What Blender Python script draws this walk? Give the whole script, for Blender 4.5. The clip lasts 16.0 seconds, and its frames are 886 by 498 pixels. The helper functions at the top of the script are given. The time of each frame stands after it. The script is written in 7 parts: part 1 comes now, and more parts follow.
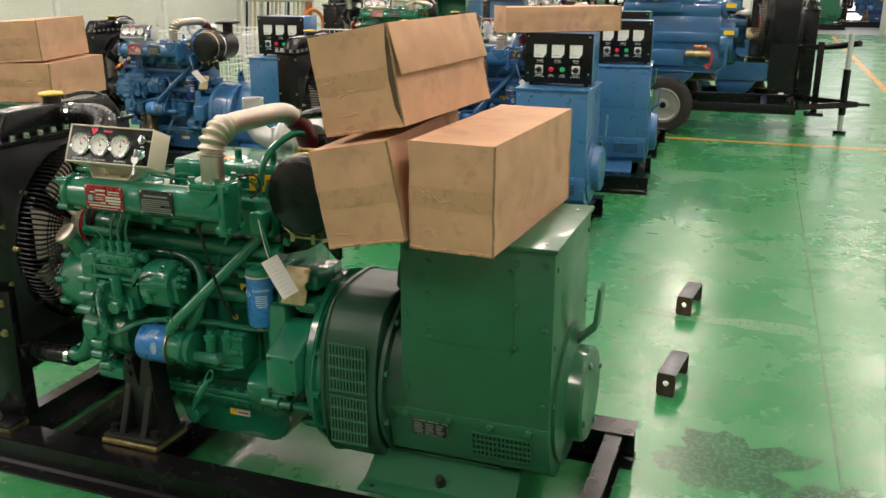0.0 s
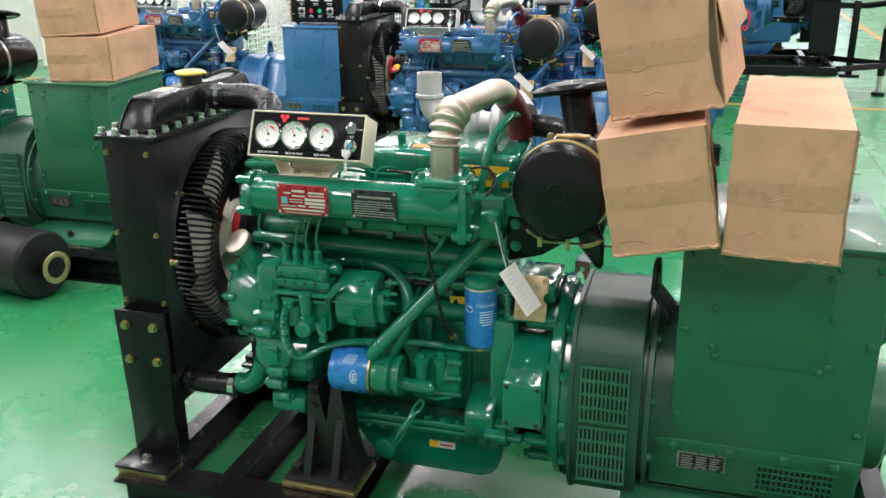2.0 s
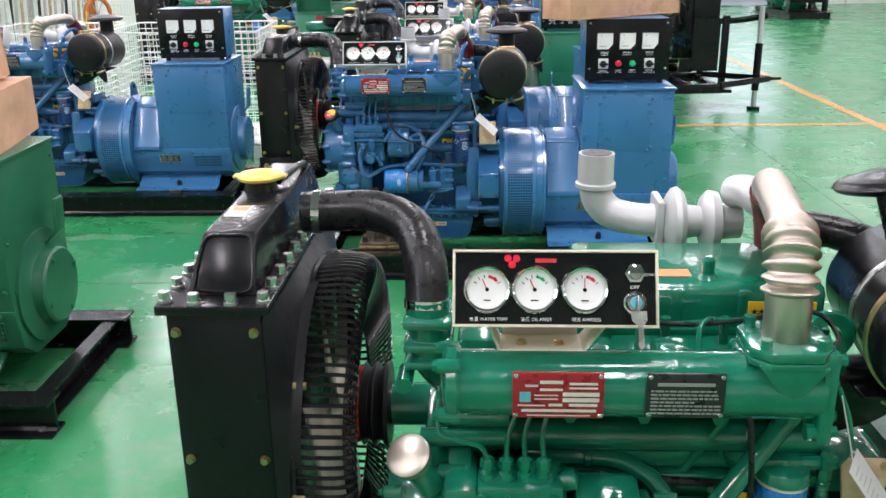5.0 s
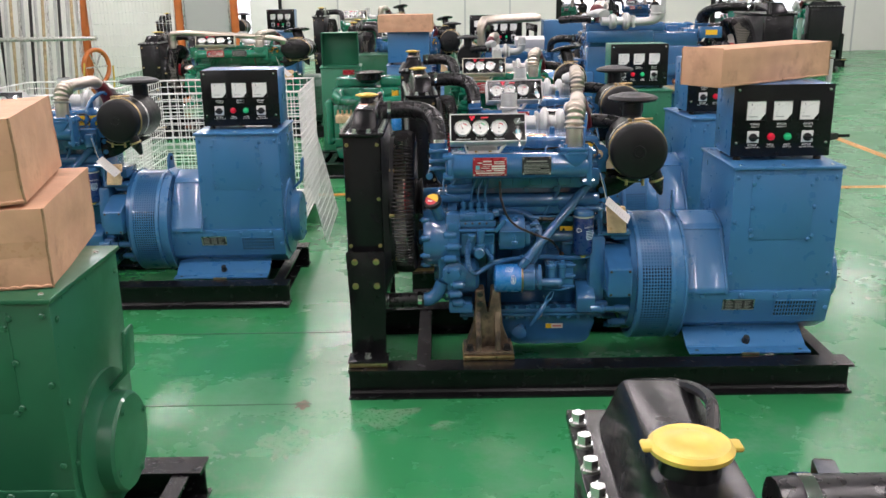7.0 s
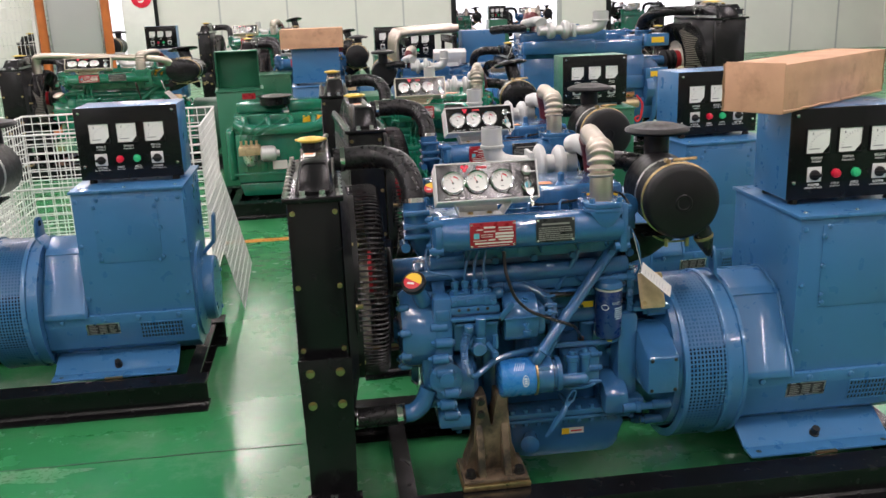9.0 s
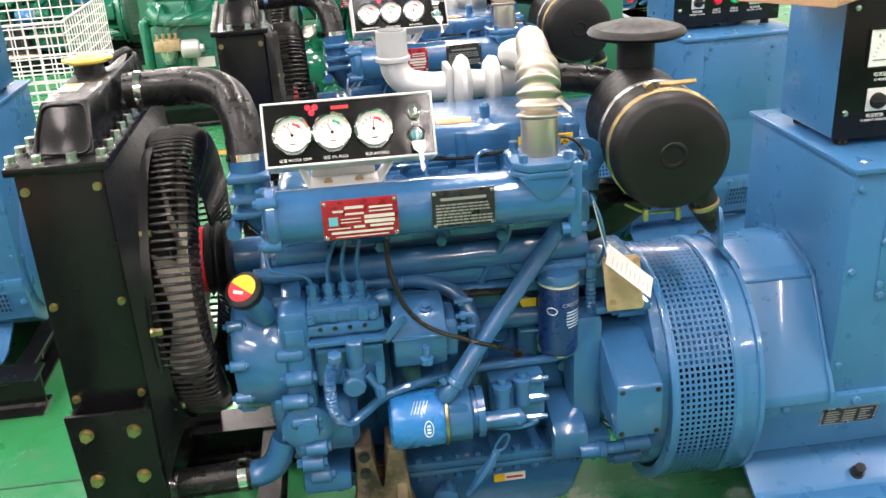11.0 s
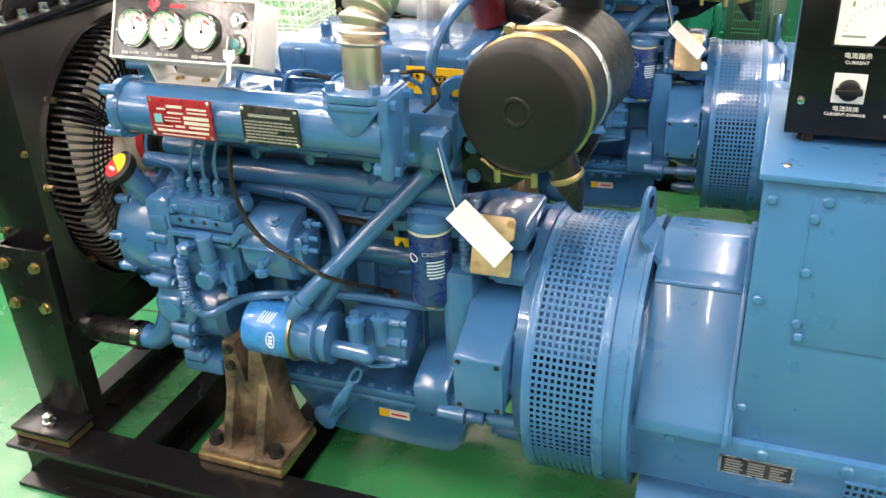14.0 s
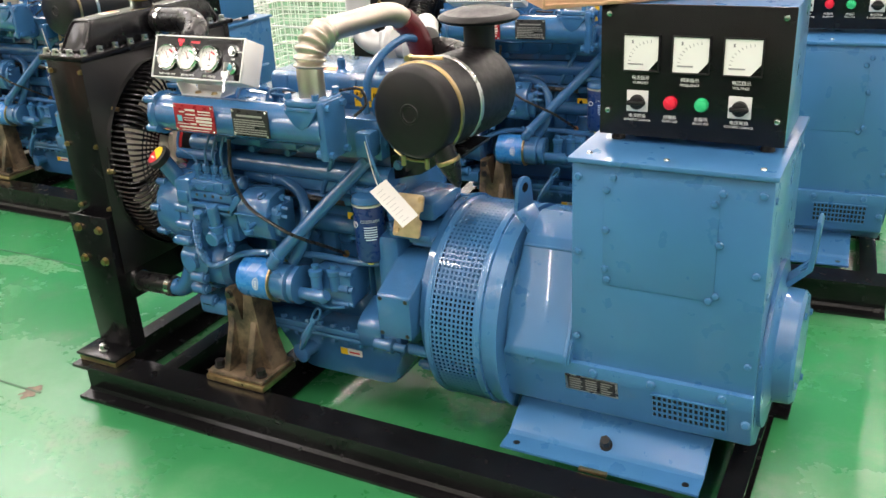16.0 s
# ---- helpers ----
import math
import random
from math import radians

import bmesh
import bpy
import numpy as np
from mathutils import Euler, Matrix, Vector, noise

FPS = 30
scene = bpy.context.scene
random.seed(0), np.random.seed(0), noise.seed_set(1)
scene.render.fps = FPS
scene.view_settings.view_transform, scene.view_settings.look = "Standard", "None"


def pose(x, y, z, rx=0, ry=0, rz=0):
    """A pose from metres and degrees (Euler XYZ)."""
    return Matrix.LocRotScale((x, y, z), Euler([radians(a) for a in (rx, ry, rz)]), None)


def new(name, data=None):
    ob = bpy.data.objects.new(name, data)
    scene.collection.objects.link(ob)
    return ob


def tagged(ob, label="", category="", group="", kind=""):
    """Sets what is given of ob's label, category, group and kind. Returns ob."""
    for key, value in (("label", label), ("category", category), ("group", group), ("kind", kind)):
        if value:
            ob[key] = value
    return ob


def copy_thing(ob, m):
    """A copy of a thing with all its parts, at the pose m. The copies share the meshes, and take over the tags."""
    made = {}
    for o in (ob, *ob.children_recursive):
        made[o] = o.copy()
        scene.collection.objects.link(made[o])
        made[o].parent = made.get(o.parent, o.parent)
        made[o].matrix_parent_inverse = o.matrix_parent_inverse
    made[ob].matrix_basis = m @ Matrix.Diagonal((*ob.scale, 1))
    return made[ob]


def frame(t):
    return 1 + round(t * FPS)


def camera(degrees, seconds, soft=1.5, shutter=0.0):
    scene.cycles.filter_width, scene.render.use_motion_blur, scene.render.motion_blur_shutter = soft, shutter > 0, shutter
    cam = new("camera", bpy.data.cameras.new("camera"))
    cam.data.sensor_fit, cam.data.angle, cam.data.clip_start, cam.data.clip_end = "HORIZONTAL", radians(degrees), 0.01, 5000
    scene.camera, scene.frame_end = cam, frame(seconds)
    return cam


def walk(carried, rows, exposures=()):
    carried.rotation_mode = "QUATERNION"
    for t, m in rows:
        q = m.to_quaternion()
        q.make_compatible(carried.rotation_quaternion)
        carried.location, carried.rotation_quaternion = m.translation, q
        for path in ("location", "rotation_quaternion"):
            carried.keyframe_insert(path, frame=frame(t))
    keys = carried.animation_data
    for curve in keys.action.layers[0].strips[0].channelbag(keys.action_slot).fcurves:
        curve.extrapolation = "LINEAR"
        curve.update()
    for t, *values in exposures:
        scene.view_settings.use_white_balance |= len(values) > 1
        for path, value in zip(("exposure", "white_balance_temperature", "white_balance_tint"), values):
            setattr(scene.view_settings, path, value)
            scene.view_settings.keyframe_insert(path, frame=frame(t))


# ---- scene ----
cam = camera(52.5, 16.0)
METRES, EYE, TILT, LEAN, TURN = 7.2, 1.565, 0.0, 0.0, 18.8
ROWS = [
    (0.0, 0.0, 0.0, 0.0, 0.0, -17.48, -0.01),
    (0.5, -0.0194, 0.0222, 0.0, 2.31, -18.21, -0.1),
    (1.0, -0.0385, 0.0381, -0.0014, 1.72, -18.63, -0.1),
    (1.5, -0.0778, 0.0511, -0.0021, -0.99, -19.07, 0.34),
    (2.0, -0.1058, 0.0633, -0.0054, -3.52, -19.56, 0.58),
    (2.5, -0.128, 0.0888, -0.0059, -6.17, -19.62, 0.62),
    (3.0, -0.1446, 0.112, -0.006, -10.17, -19.81, 0.32),
    (3.5, -0.1654, 0.1341, -0.0072, -14.79, -20.35, 0.4),
    (4.0, -0.1841, 0.1545, -0.0085, -18.59, -21.06, 0.41),
    (4.5, -0.1944, 0.1709, -0.007, -18.95, -20.2, 0.53),
    (5.0, -0.203, 0.2022, -0.0031, -17.28, -18.81, 0.78),
    (7.5, -0.2527, 0.3672, 0.0023, -20.17, -15.61, 1.0),
    (8.0, -0.2539, 0.4065, 0.0031, -23.17, -15.15, 1.16),
    (8.5, -0.2511, 0.4394, 0.002, -25.62, -15.15, 1.62),
    (11.0, -0.141, 0.5792, -0.0127, -26.34, -23.24, 2.97),
    (11.5, -0.113, 0.5803, -0.0171, -23.15, -25.61, 2.48),
    (12.0, -0.0819, 0.5897, -0.0218, -17.88, -27.15, 2.05),
    (12.5, -0.0575, 0.5984, -0.0209, -11.7, -28.93, 2.08),
    (13.0, -0.0413, 0.5995, -0.021, -5.27, -29.83, 2.24),
    (13.5, -0.0148, 0.5861, -0.0207, -0.6, -29.3, 1.94),
    (14.0, -0.0016, 0.5622, -0.017, 1.41, -28.02, 2.18),
    (14.5, 0.009, 0.5334, -0.014, 0.41, -27.72, 3.09),
    (15.0, 0.0216, 0.5162, -0.0162, 0.88, -27.09, 3.9),
    (15.5, 0.0445, 0.4973, -0.0135, 4.65, -25.81, 3.62),
    (16.0, 0.0626, 0.4749, -0.0094, 8.25, -23.52, 2.95),
]
EXPOSURES = [(0.0, -0.24, 7600, 19), (1.0, 0.13, 7150, 21), (2.0, 0.26, 6500, 18), (3.5, 0.5, 6150, 17), (4.5, 0.48, 6000, 20), (5.0, 0.18, 6300, 24), (7.5, -0.22, 6750, 25), (8.0, -0.30, 6850, 25), (8.5, -0.30, 6850, 26), (11.0, 0.68, 7000, 22), (12.0, 1.06, 7200, 22), (12.5, 1.05, 7350, 22), (13.0, 1.06, 7500, 22), (14.0, 0.92, 7600, 22), (14.5, 0.82, 7400, 22), (15.0, 0.84, 7300, 22), (15.5, 0.76, 7300, 22), (16.0, 0.45, 7300, 21)]
walk(cam, [(t, pose(0, 0, EYE, TILT, LEAN, TURN) @ pose(METRES * x, METRES * y, METRES * z, 90 + pitch, roll, yaw)) for t, x, y, z, yaw, pitch, roll in ROWS], EXPOSURES)

# ---------------------------------------------------------------- light
world = bpy.data.worlds.new("sky")
scene.world = world
world.use_nodes = True
wn = world.node_tree.nodes
sky = wn.new("ShaderNodeTexSky")
sky.sky_type = "NISHITA"
sky.sun_disc = False
sky.sun_elevation = radians(50)
sky.sun_rotation = radians(140)
world.node_tree.links.new(sky.outputs[0], wn["Background"].inputs[0])
wn["Background"].inputs[1].default_value = 0.12

HALL = dict(x0=-9.0, x1=11.0, y0=-9.0, y1=24.0, top=6.8)


def area(name, m, sx, sy, watts, colour):
    data = bpy.data.lights.new(name, "AREA")
    data.shape, data.size, data.size_y, data.energy, data.color = "RECTANGLE", sx, sy, watts, colour
    ob = new(name, data)
    ob.matrix_world = m
    return ob


LAMP_ROWS = [-7.6, -4.5, -1.0, 2.6, 7.0]
LAMP_YS = [-1.8, 2.8, 7.4, 12.0, 16.6, 21.2]
LAMP_W = 96
for lx in LAMP_ROWS:
    for ly in LAMP_YS:
        area("batten_light", pose(lx, ly, 5.62), 0.16, 2.4, LAMP_W, (1.0, 0.985, 0.96))
# daylight through the tall windows of the long side and the far gable
for wy in (-4.0, 2.0, 8.0, 14.0, 20.0):
    area("window_light", pose(HALL["x1"] + 0.05, wy, 3.6, 90, 0, 90), 3.4, 3.2, 26, (0.93, 0.97, 1.0))
for wy in (-3.0, 3.0, 9.0, 15.0, 21.0):
    area("window_light", pose(HALL["x0"] - 0.05, wy, 4.9, 90, 0, -90), 3.4, 1.2, 80, (0.93, 0.97, 1.0))
area("window_light", pose(-7.0, HALL["y1"] + 0.05, 2.2, -90, 0, 0), 1.1, 3.4, 60, (0.95, 0.98, 1.0))


# ---------------------------------------------------------------- materials
def mat(name, colour, rough=0.5, metal=0.0, var=0.12, scale=8.0, bump=0.0, bump_scale=60.0, coat=0.0, rough_var=0.1,
        stain=None, stain_at=(0.55, 0.7), stain_scale=3.0, emit=0.0, spec=0.5):
    m = bpy.data.materials.new(name)
    m.use_nodes = True
    nt = m.node_tree
    n, link = nt.nodes, nt.links.new
    b = n["Principled BSDF"]
    tc = n.new("ShaderNodeTexCoord")
    big = n.new("ShaderNodeTexNoise")
    big.inputs["Scale"].default_value, big.inputs["Detail"].default_value = scale, 5
    link(tc.outputs["Object"], big.inputs["Vector"])
    ramp = n.new("ShaderNodeMapRange")
    ramp.inputs["From Min"].default_value, ramp.inputs["From Max"].default_value = 0.3, 0.7
    ramp.inputs["To Min"].default_value, ramp.inputs["To Max"].default_value = 1 - var, 1 + var
    link(big.outputs["Fac"], ramp.inputs["Value"])
    mul = n.new("ShaderNodeMix")
    mul.data_type, mul.blend_type = "RGBA", "MULTIPLY"
    mul.inputs["Factor"].default_value = 1.0
    mul.inputs["A"].default_value = (*colour, 1)
    link(ramp.outputs[0], mul.inputs["B"])
    out = mul.outputs["Result"]
    if stain:
        sn = n.new("ShaderNodeTexNoise")
        sn.inputs["Scale"].default_value, sn.inputs["Detail"].default_value, sn.inputs["Roughness"].default_value = stain_scale, 8, 0.65
        link(tc.outputs["Object"], sn.inputs["Vector"])
        sr = n.new("ShaderNodeMapRange")
        sr.inputs["From Min"].default_value, sr.inputs["From Max"].default_value = stain_at
        link(sn.outputs["Fac"], sr.inputs["Value"])
        mx = n.new("ShaderNodeMix")
        mx.data_type = "RGBA"
        link(sr.outputs[0], mx.inputs["Factor"])
        link(out, mx.inputs["A"])
        mx.inputs["B"].default_value = (*stain, 1)
        out = mx.outputs["Result"]
    link(out, b.inputs["Base Color"])
    b.inputs["Metallic"].default_value = metal
    b.inputs["Specular IOR Level"].default_value = spec
    b.inputs["Coat Weight"].default_value = coat
    b.inputs["Coat Roughness"].default_value = 0.05
    fine = n.new("ShaderNodeTexNoise")
    fine.inputs["Scale"].default_value, fine.inputs["Detail"].default_value = bump_scale, 6
    link(tc.outputs["Object"], fine.inputs["Vector"])
    rr = n.new("ShaderNodeMapRange")
    rr.inputs["From Min"].default_value, rr.inputs["From Max"].default_value = 0.25, 0.75
    rr.inputs["To Min"].default_value, rr.inputs["To Max"].default_value = max(0.03, rough - rough_var), min(1, rough + rough_var)
    link(fine.outputs["Fac"], rr.inputs["Value"])
    link(rr.outputs[0], b.inputs["Roughness"])
    if bump:
        bp = n.new("ShaderNodeBump")
        bp.inputs["Strength"].default_value, bp.inputs["Distance"].default_value = bump, 0.0011
        link(fine.outputs["Fac"], bp.inputs["Height"])
        link(bp.outputs[0], b.inputs["Normal"])
    if emit:
        link(out, b.inputs["Emission Color"])
        b.inputs["Emission Strength"].default_value = emit
    return m


BLUE = mat("blue_paint", (0.036, 0.160, 0.345), 0.30, var=0.07, scale=5, bump=0.10, bump_scale=18, coat=0.3, rough_var=0.05)
BLUE_CAST = mat("blue_paint_on_casting", (0.024, 0.118, 0.275), 0.20, var=0.12, scale=9, bump=1.0, bump_scale=62, coat=0.75, rough_var=0.06)
GREEN_CAST = mat("green_paint_on_casting", (0.001, 0.162, 0.090), 0.13, var=0.15, scale=9, bump=1.0, bump_scale=62, coat=0.8, rough_var=0.05)
GREEN_SHEET = mat("dark_green_sheet_paint", (0.014, 0.118, 0.058), 0.33, var=0.08, scale=5, bump=0.1, bump_scale=18, coat=0.2, rough_var=0.06)
# near-black colour standing in for the shade inside openings
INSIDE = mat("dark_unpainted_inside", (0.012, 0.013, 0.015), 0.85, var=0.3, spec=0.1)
GREEN_DARK = mat("dull_dark_green_paint", (0.016, 0.072, 0.044), 0.40, var=0.10, scale=5, bump=0.1, bump_scale=18, rough_var=0.06)
BLUE_DULL = mat("dull_blue_undercoat", (0.030, 0.125, 0.27), 0.7, var=0.12, scale=6, spec=0.2)
# slats of the green end bell, paler than its sheet paint
GREEN_PALE = mat("pale_worn_green_paint", (0.032, 0.135, 0.080), 0.4, var=0.12, scale=9)
BLACK = mat("black_gloss_paint", (0.006, 0.006, 0.007), 0.24, var=0.2, bump=0.10, bump_scale=22, coat=0.0, rough_var=0.06, spec=0.32)
BLACK_MATT = mat("black_matt_plastic", (0.009, 0.009, 0.010), 0.42, var=0.2, bump=0.10, bump_scale=60, spec=0.3)
RUBBER = mat("black_rubber", (0.010, 0.010, 0.011), 0.30, var=0.2, bump=0.06, bump_scale=60, spec=0.35)
STEEL = mat("zinc_steel", (0.62, 0.62, 0.60), 0.3, 1.0, var=0.15, scale=30, bump=0.1)
CHROME = mat("polished_chrome", (0.78, 0.78, 0.77), 0.1, 1.0, var=0.04, rough_var=0.04)
BRASS = mat("yellow_passivated_steel", (0.50, 0.37, 0.19), 0.36, 1.0, var=0.25, scale=40, bump=0.15)
NICKEL = mat("stainless_bellows_steel", (0.54, 0.48, 0.41), 0.40, 1.0, var=0.10, scale=14, bump=0.05, rough_var=0.06)
CAST_GREY = mat("aluminium_grey_casting", (0.52, 0.53, 0.52), 0.42, 0.35, var=0.1, bump=0.5, bump_scale=160)
CREAM = mat("cream_panel_paint", (0.66, 0.60, 0.47), 0.42, var=0.07, bump=0.1)
GREY_PAINT = mat("light_grey_panel_paint", (0.66, 0.66, 0.65), 0.42, var=0.06, bump=0.1)
GLOSS_BLACK = mat("glossy_black_face", (0.006, 0.006, 0.007), 0.13, var=0.1, rough_var=0.04, bump=1.0, bump_scale=18)
WHITE = mat("white_dial", (0.82, 0.82, 0.79), 0.45, var=0.03)
RED = mat("red_print", (0.55, 0.02, 0.03), 0.4, var=0.08)
RED_LAMP = mat("red_lamp_lens", (0.78, 0.02, 0.05), 0.25, var=0.03)
GREEN_LAMP = mat("green_lamp_lens", (0.0, 0.52, 0.20), 0.25, var=0.03)
RED_PLATE = mat("red_name_plate", (0.36, 0.02, 0.03), 0.3, 0.3, var=0.12, scale=60)
BLACK_PLATE = mat("black_name_plate", (0.030, 0.032, 0.034), 0.32, 0.4, var=0.2, scale=60)
PLATE_PRINT = mat("pale_plate_print", (0.68, 0.66, 0.60), 0.4, 0.2, var=0.1)
DIM_PRINT = mat("dim_plate_print", (0.30, 0.30, 0.28), 0.4, 0.2, var=0.1)
TEAL = mat("teal_mark", (0.10, 0.42, 0.50), 0.4)
RAW = mat("raw_tan_steel", (0.52, 0.40, 0.24), 0.42, 0.6, var=0.25, scale=30)
TAG_PRINT = mat("pale_tag_print", (0.48, 0.47, 0.47), 0.6)
YELLOW = mat("yellow_sticker", (0.82, 0.50, 0.02), 0.45, var=0.05)
YELLOW_CAP = mat("yellow_cap_paint", (0.66, 0.48, 0.09), 0.35, 0.3, var=0.15, scale=30)
ORANGE = mat("orange_sticker", (0.80, 0.25, 0.08), 0.45)
RED_HOSE = mat("dark_red_silicone_hose", (0.10, 0.010, 0.015), 0.35, var=0.2, bump=0.1)
FILTER_BLUE = mat("blue_filter_canister", (0.015, 0.19, 0.52), 0.28, var=0.05, coat=0.4)
FILTER_NAVY = mat("navy_filter_canister", (0.007, 0.032, 0.135), 0.3, var=0.05, coat=0.4)
FILTER_PRINT = mat("pale_filter_print", (0.55, 0.68, 0.80), 0.4)
RUST = mat("oily_brown_casting", (0.16, 0.115, 0.075), 0.45, 0.3, var=0.4, scale=18, bump=0.8, bump_scale=70, stain=(0.035, 0.028, 0.022), stain_at=(0.45, 0.62), stain_scale=14)
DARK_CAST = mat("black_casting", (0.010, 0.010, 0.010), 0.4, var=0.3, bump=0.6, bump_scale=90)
FAN_WHITE = mat("cream_fan_plastic", (0.62, 0.58, 0.48), 0.5, var=0.1)
COPPER = mat("copper_ring", (0.62, 0.28, 0.14), 0.3, 1.0)
PAPER = mat("paper_tag", (0.70, 0.69, 0.66), 0.6, var=0.04)
PRINT_GREY = mat("grey_tag_print", (0.25, 0.25, 0.26), 0.6)
CARD = mat("brown_cardboard", (0.575, 0.325, 0.198), 0.72, var=0.12, scale=9, bump=0.35, bump_scale=90, stain=(0.30, 0.165, 0.09), stain_at=(0.57, 0.80), stain_scale=7)
CARD_SHADE = mat("shaded_box_inside", (0.10, 0.06, 0.035), 0.9, var=0.2, scale=20)
CARD_EDGE = mat("raw_cardboard_edge", (0.28, 0.17, 0.09), 0.85, var=0.3, scale=60)
TAPE = mat("clear_parcel_tape", (0.50, 0.285, 0.168), 0.30, var=0.08, rough_var=0.08, bump=0.3, bump_scale=40)
WIRE = mat("white_wire_coating", (0.72, 0.73, 0.70), 0.4, var=0.08)
POST_ORANGE = mat("orange_post_paint", (0.55, 0.15, 0.03), 0.45, var=0.12)
WALL = mat("white_sandwich_panel", (0.70, 0.70, 0.65), 0.55, var=0.04, scale=1.2, bump=0.05)
WALL_GREY = mat("grey_wall_panel", (0.46, 0.47, 0.46), 0.6, var=0.05, scale=1.2)
ROOF = mat("pale_roof_sheet", (0.22, 0.23, 0.23), 0.7, var=0.05, scale=1.0)
TUBE_LIT = mat("lit_lamp_tube", (1, 1, 0.97), 0.4, var=0.0, emit=7)
DAYLIGHT = mat("bright_daylight", (0.93, 0.97, 1.0), 0.6, var=0.02, emit=1.6)
TYRE = mat("tyre_rubber", (0.022, 0.021, 0.020), 0.7, var=0.2, bump=0.4)
SILVER_RIM = mat("silver_wheel_paint", (0.5, 0.5, 0.5), 0.35, 0.5)


def floor_material():
    m = bpy.data.materials.new("green_epoxy_floor")
    m.use_nodes = True
    nt = m.node_tree
    n, link = nt.nodes, nt.links.new
    b = n["Principled BSDF"]
    tc = n.new("ShaderNodeTexCoord")

    def noise_node(scale, detail, rough=0.5):
        k = n.new("ShaderNodeTexNoise")
        k.inputs["Scale"].default_value, k.inputs["Detail"].default_value, k.inputs["Roughness"].default_value = scale, detail, rough
        link(tc.outputs["Object"], k.inputs["Vector"])
        return k.outputs["Fac"]

    def rng(v, a, c, d, e):
        k = n.new("ShaderNodeMapRange")
        for key, val in (("From Min", a), ("From Max", c), ("To Min", d), ("To Max", e)):
            k.inputs[key].default_value = val
        link(v, k.inputs["Value"])
        return k.outputs[0]

    def mix(f, a, c):
        k = n.new("ShaderNodeMix")
        k.data_type = "RGBA"
        link(f, k.inputs["Factor"])
        for key, val in (("A", a), ("B", c)):
            if isinstance(val, tuple):
                k.inputs[key].default_value = (*val, 1)
            else:
                link(val, k.inputs[key])
        return k.outputs["Result"]

    base = mix(rng(noise_node(0.7, 4), 0.3, 0.7, 0, 1), (0.012, 0.190, 0.060), (0.022, 0.235, 0.085))
    # pale scuffs, strengthened so the colour also carries a milky reflected sheen
    base = mix(rng(noise_node(1.9, 9, 0.72), 0.50, 0.72, 0, 0.75), base, (0.13, 0.30, 0.17))
    base = mix(rng(noise_node(1.7, 9, 0.75), 0.63, 0.74, 0, 0.6), base, (0.03, 0.13, 0.06))
    speck = n.new("ShaderNodeTexVoronoi")
    speck.inputs["Scale"].default_value = 9.0
    link(tc.outputs["Object"], speck.inputs["Vector"])
    base = mix(rng(speck.outputs["Distance"], 0.025, 0.06, 0.5, 0.0), base, (0.06, 0.07, 0.05))
    link(base, b.inputs["Base Color"])
    link(rng(noise_node(1.3, 7, 0.65), 0.3, 0.72, 0.18, 0.37), b.inputs["Roughness"])
    b.inputs["Specular IOR Level"].default_value = 0.75
    bp = n.new("ShaderNodeBump")
    bp.inputs["Strength"].default_value, bp.inputs["Distance"].default_value = 0.25, 0.003
    link(noise_node(7.0, 3), bp.inputs["Height"])
    link(bp.outputs[0], b.inputs["Normal"])
    return m


FLOOR = floor_material()
JOINT = mat("dirty_floor_joint", (0.02, 0.09, 0.04), 0.5, var=0.4, scale=14)
LINE = mat("worn_orange_floor_paint", (0.62, 0.27, 0.05), 0.3, var=0.15, scale=4, stain=(0.25, 0.30, 0.10), stain_at=(0.62, 0.75), stain_scale=6)


# ---------------------------------------------------------------- mesh helpers
def bag():
    return bmesh.new()


def shift(verts, m):
    for v in verts:
        v.co = m @ v.co


def box(bm, x0, x1, y0, y1, z0, z1, bev=0.0, m=None, seg=2):
    vs = bmesh.ops.create_cube(bm, size=1.0)["verts"]
    for v in vs:
        v.co = Vector(((x0 + x1) / 2 + v.co.x * (x1 - x0), (y0 + y1) / 2 + v.co.y * (y1 - y0), (z0 + z1) / 2 + v.co.z * (z1 - z0)))
    if m:
        shift(vs, m)
    if bev:
        es = list({e for v in vs for e in v.link_edges})
        bmesh.ops.bevel(bm, geom=es, offset=bev, segments=seg, affect="EDGES", profile=0.5)
    return bm


def turn_to(axis):
    return Vector(axis).normalized().to_track_quat("Z", "Y").to_matrix().to_4x4()


def cyl(bm, p, q, r, r2=None, n=20):
    p, q = Vector(p), Vector(q)
    m = Matrix.Translation((p + q) / 2) @ turn_to(q - p)
    bmesh.ops.create_cone(bm, cap_ends=True, segments=n, radius1=r, radius2=r if r2 is None else r2, depth=(q - p).length, matrix=m)
    return bm


def lathe(bm, origin, axis, prof, n=32, close=True):
    """prof: (radius, distance along the axis) from start to end."""
    m = Matrix.Translation(origin) @ turn_to(axis)
    rings = []
    for r, h in prof:
        if r < 1e-5:
            rings.append([bm.verts.new(m @ Vector((0, 0, h)))])
        else:
            rings.append([bm.verts.new(m @ Vector((r * math.cos(2 * math.pi * k / n), r * math.sin(2 * math.pi * k / n), h))) for k in range(n)])
    for a, b in zip(rings, rings[1:]):
        for k in range(n):
            j = (k + 1) % n
            if len(a) == 1 and len(b) == 1:
                continue
            if len(a) == 1:
                bm.faces.new((a[0], b[k], b[j]))
            elif len(b) == 1:
                bm.faces.new((a[k], a[j], b[0]))
            else:
                bm.faces.new((a[k], a[j], b[j], b[k]))
    if close:
        for ring in (rings[0], rings[-1]):
            if len(ring) > 2:
                bm.faces.new(ring)
    return bm


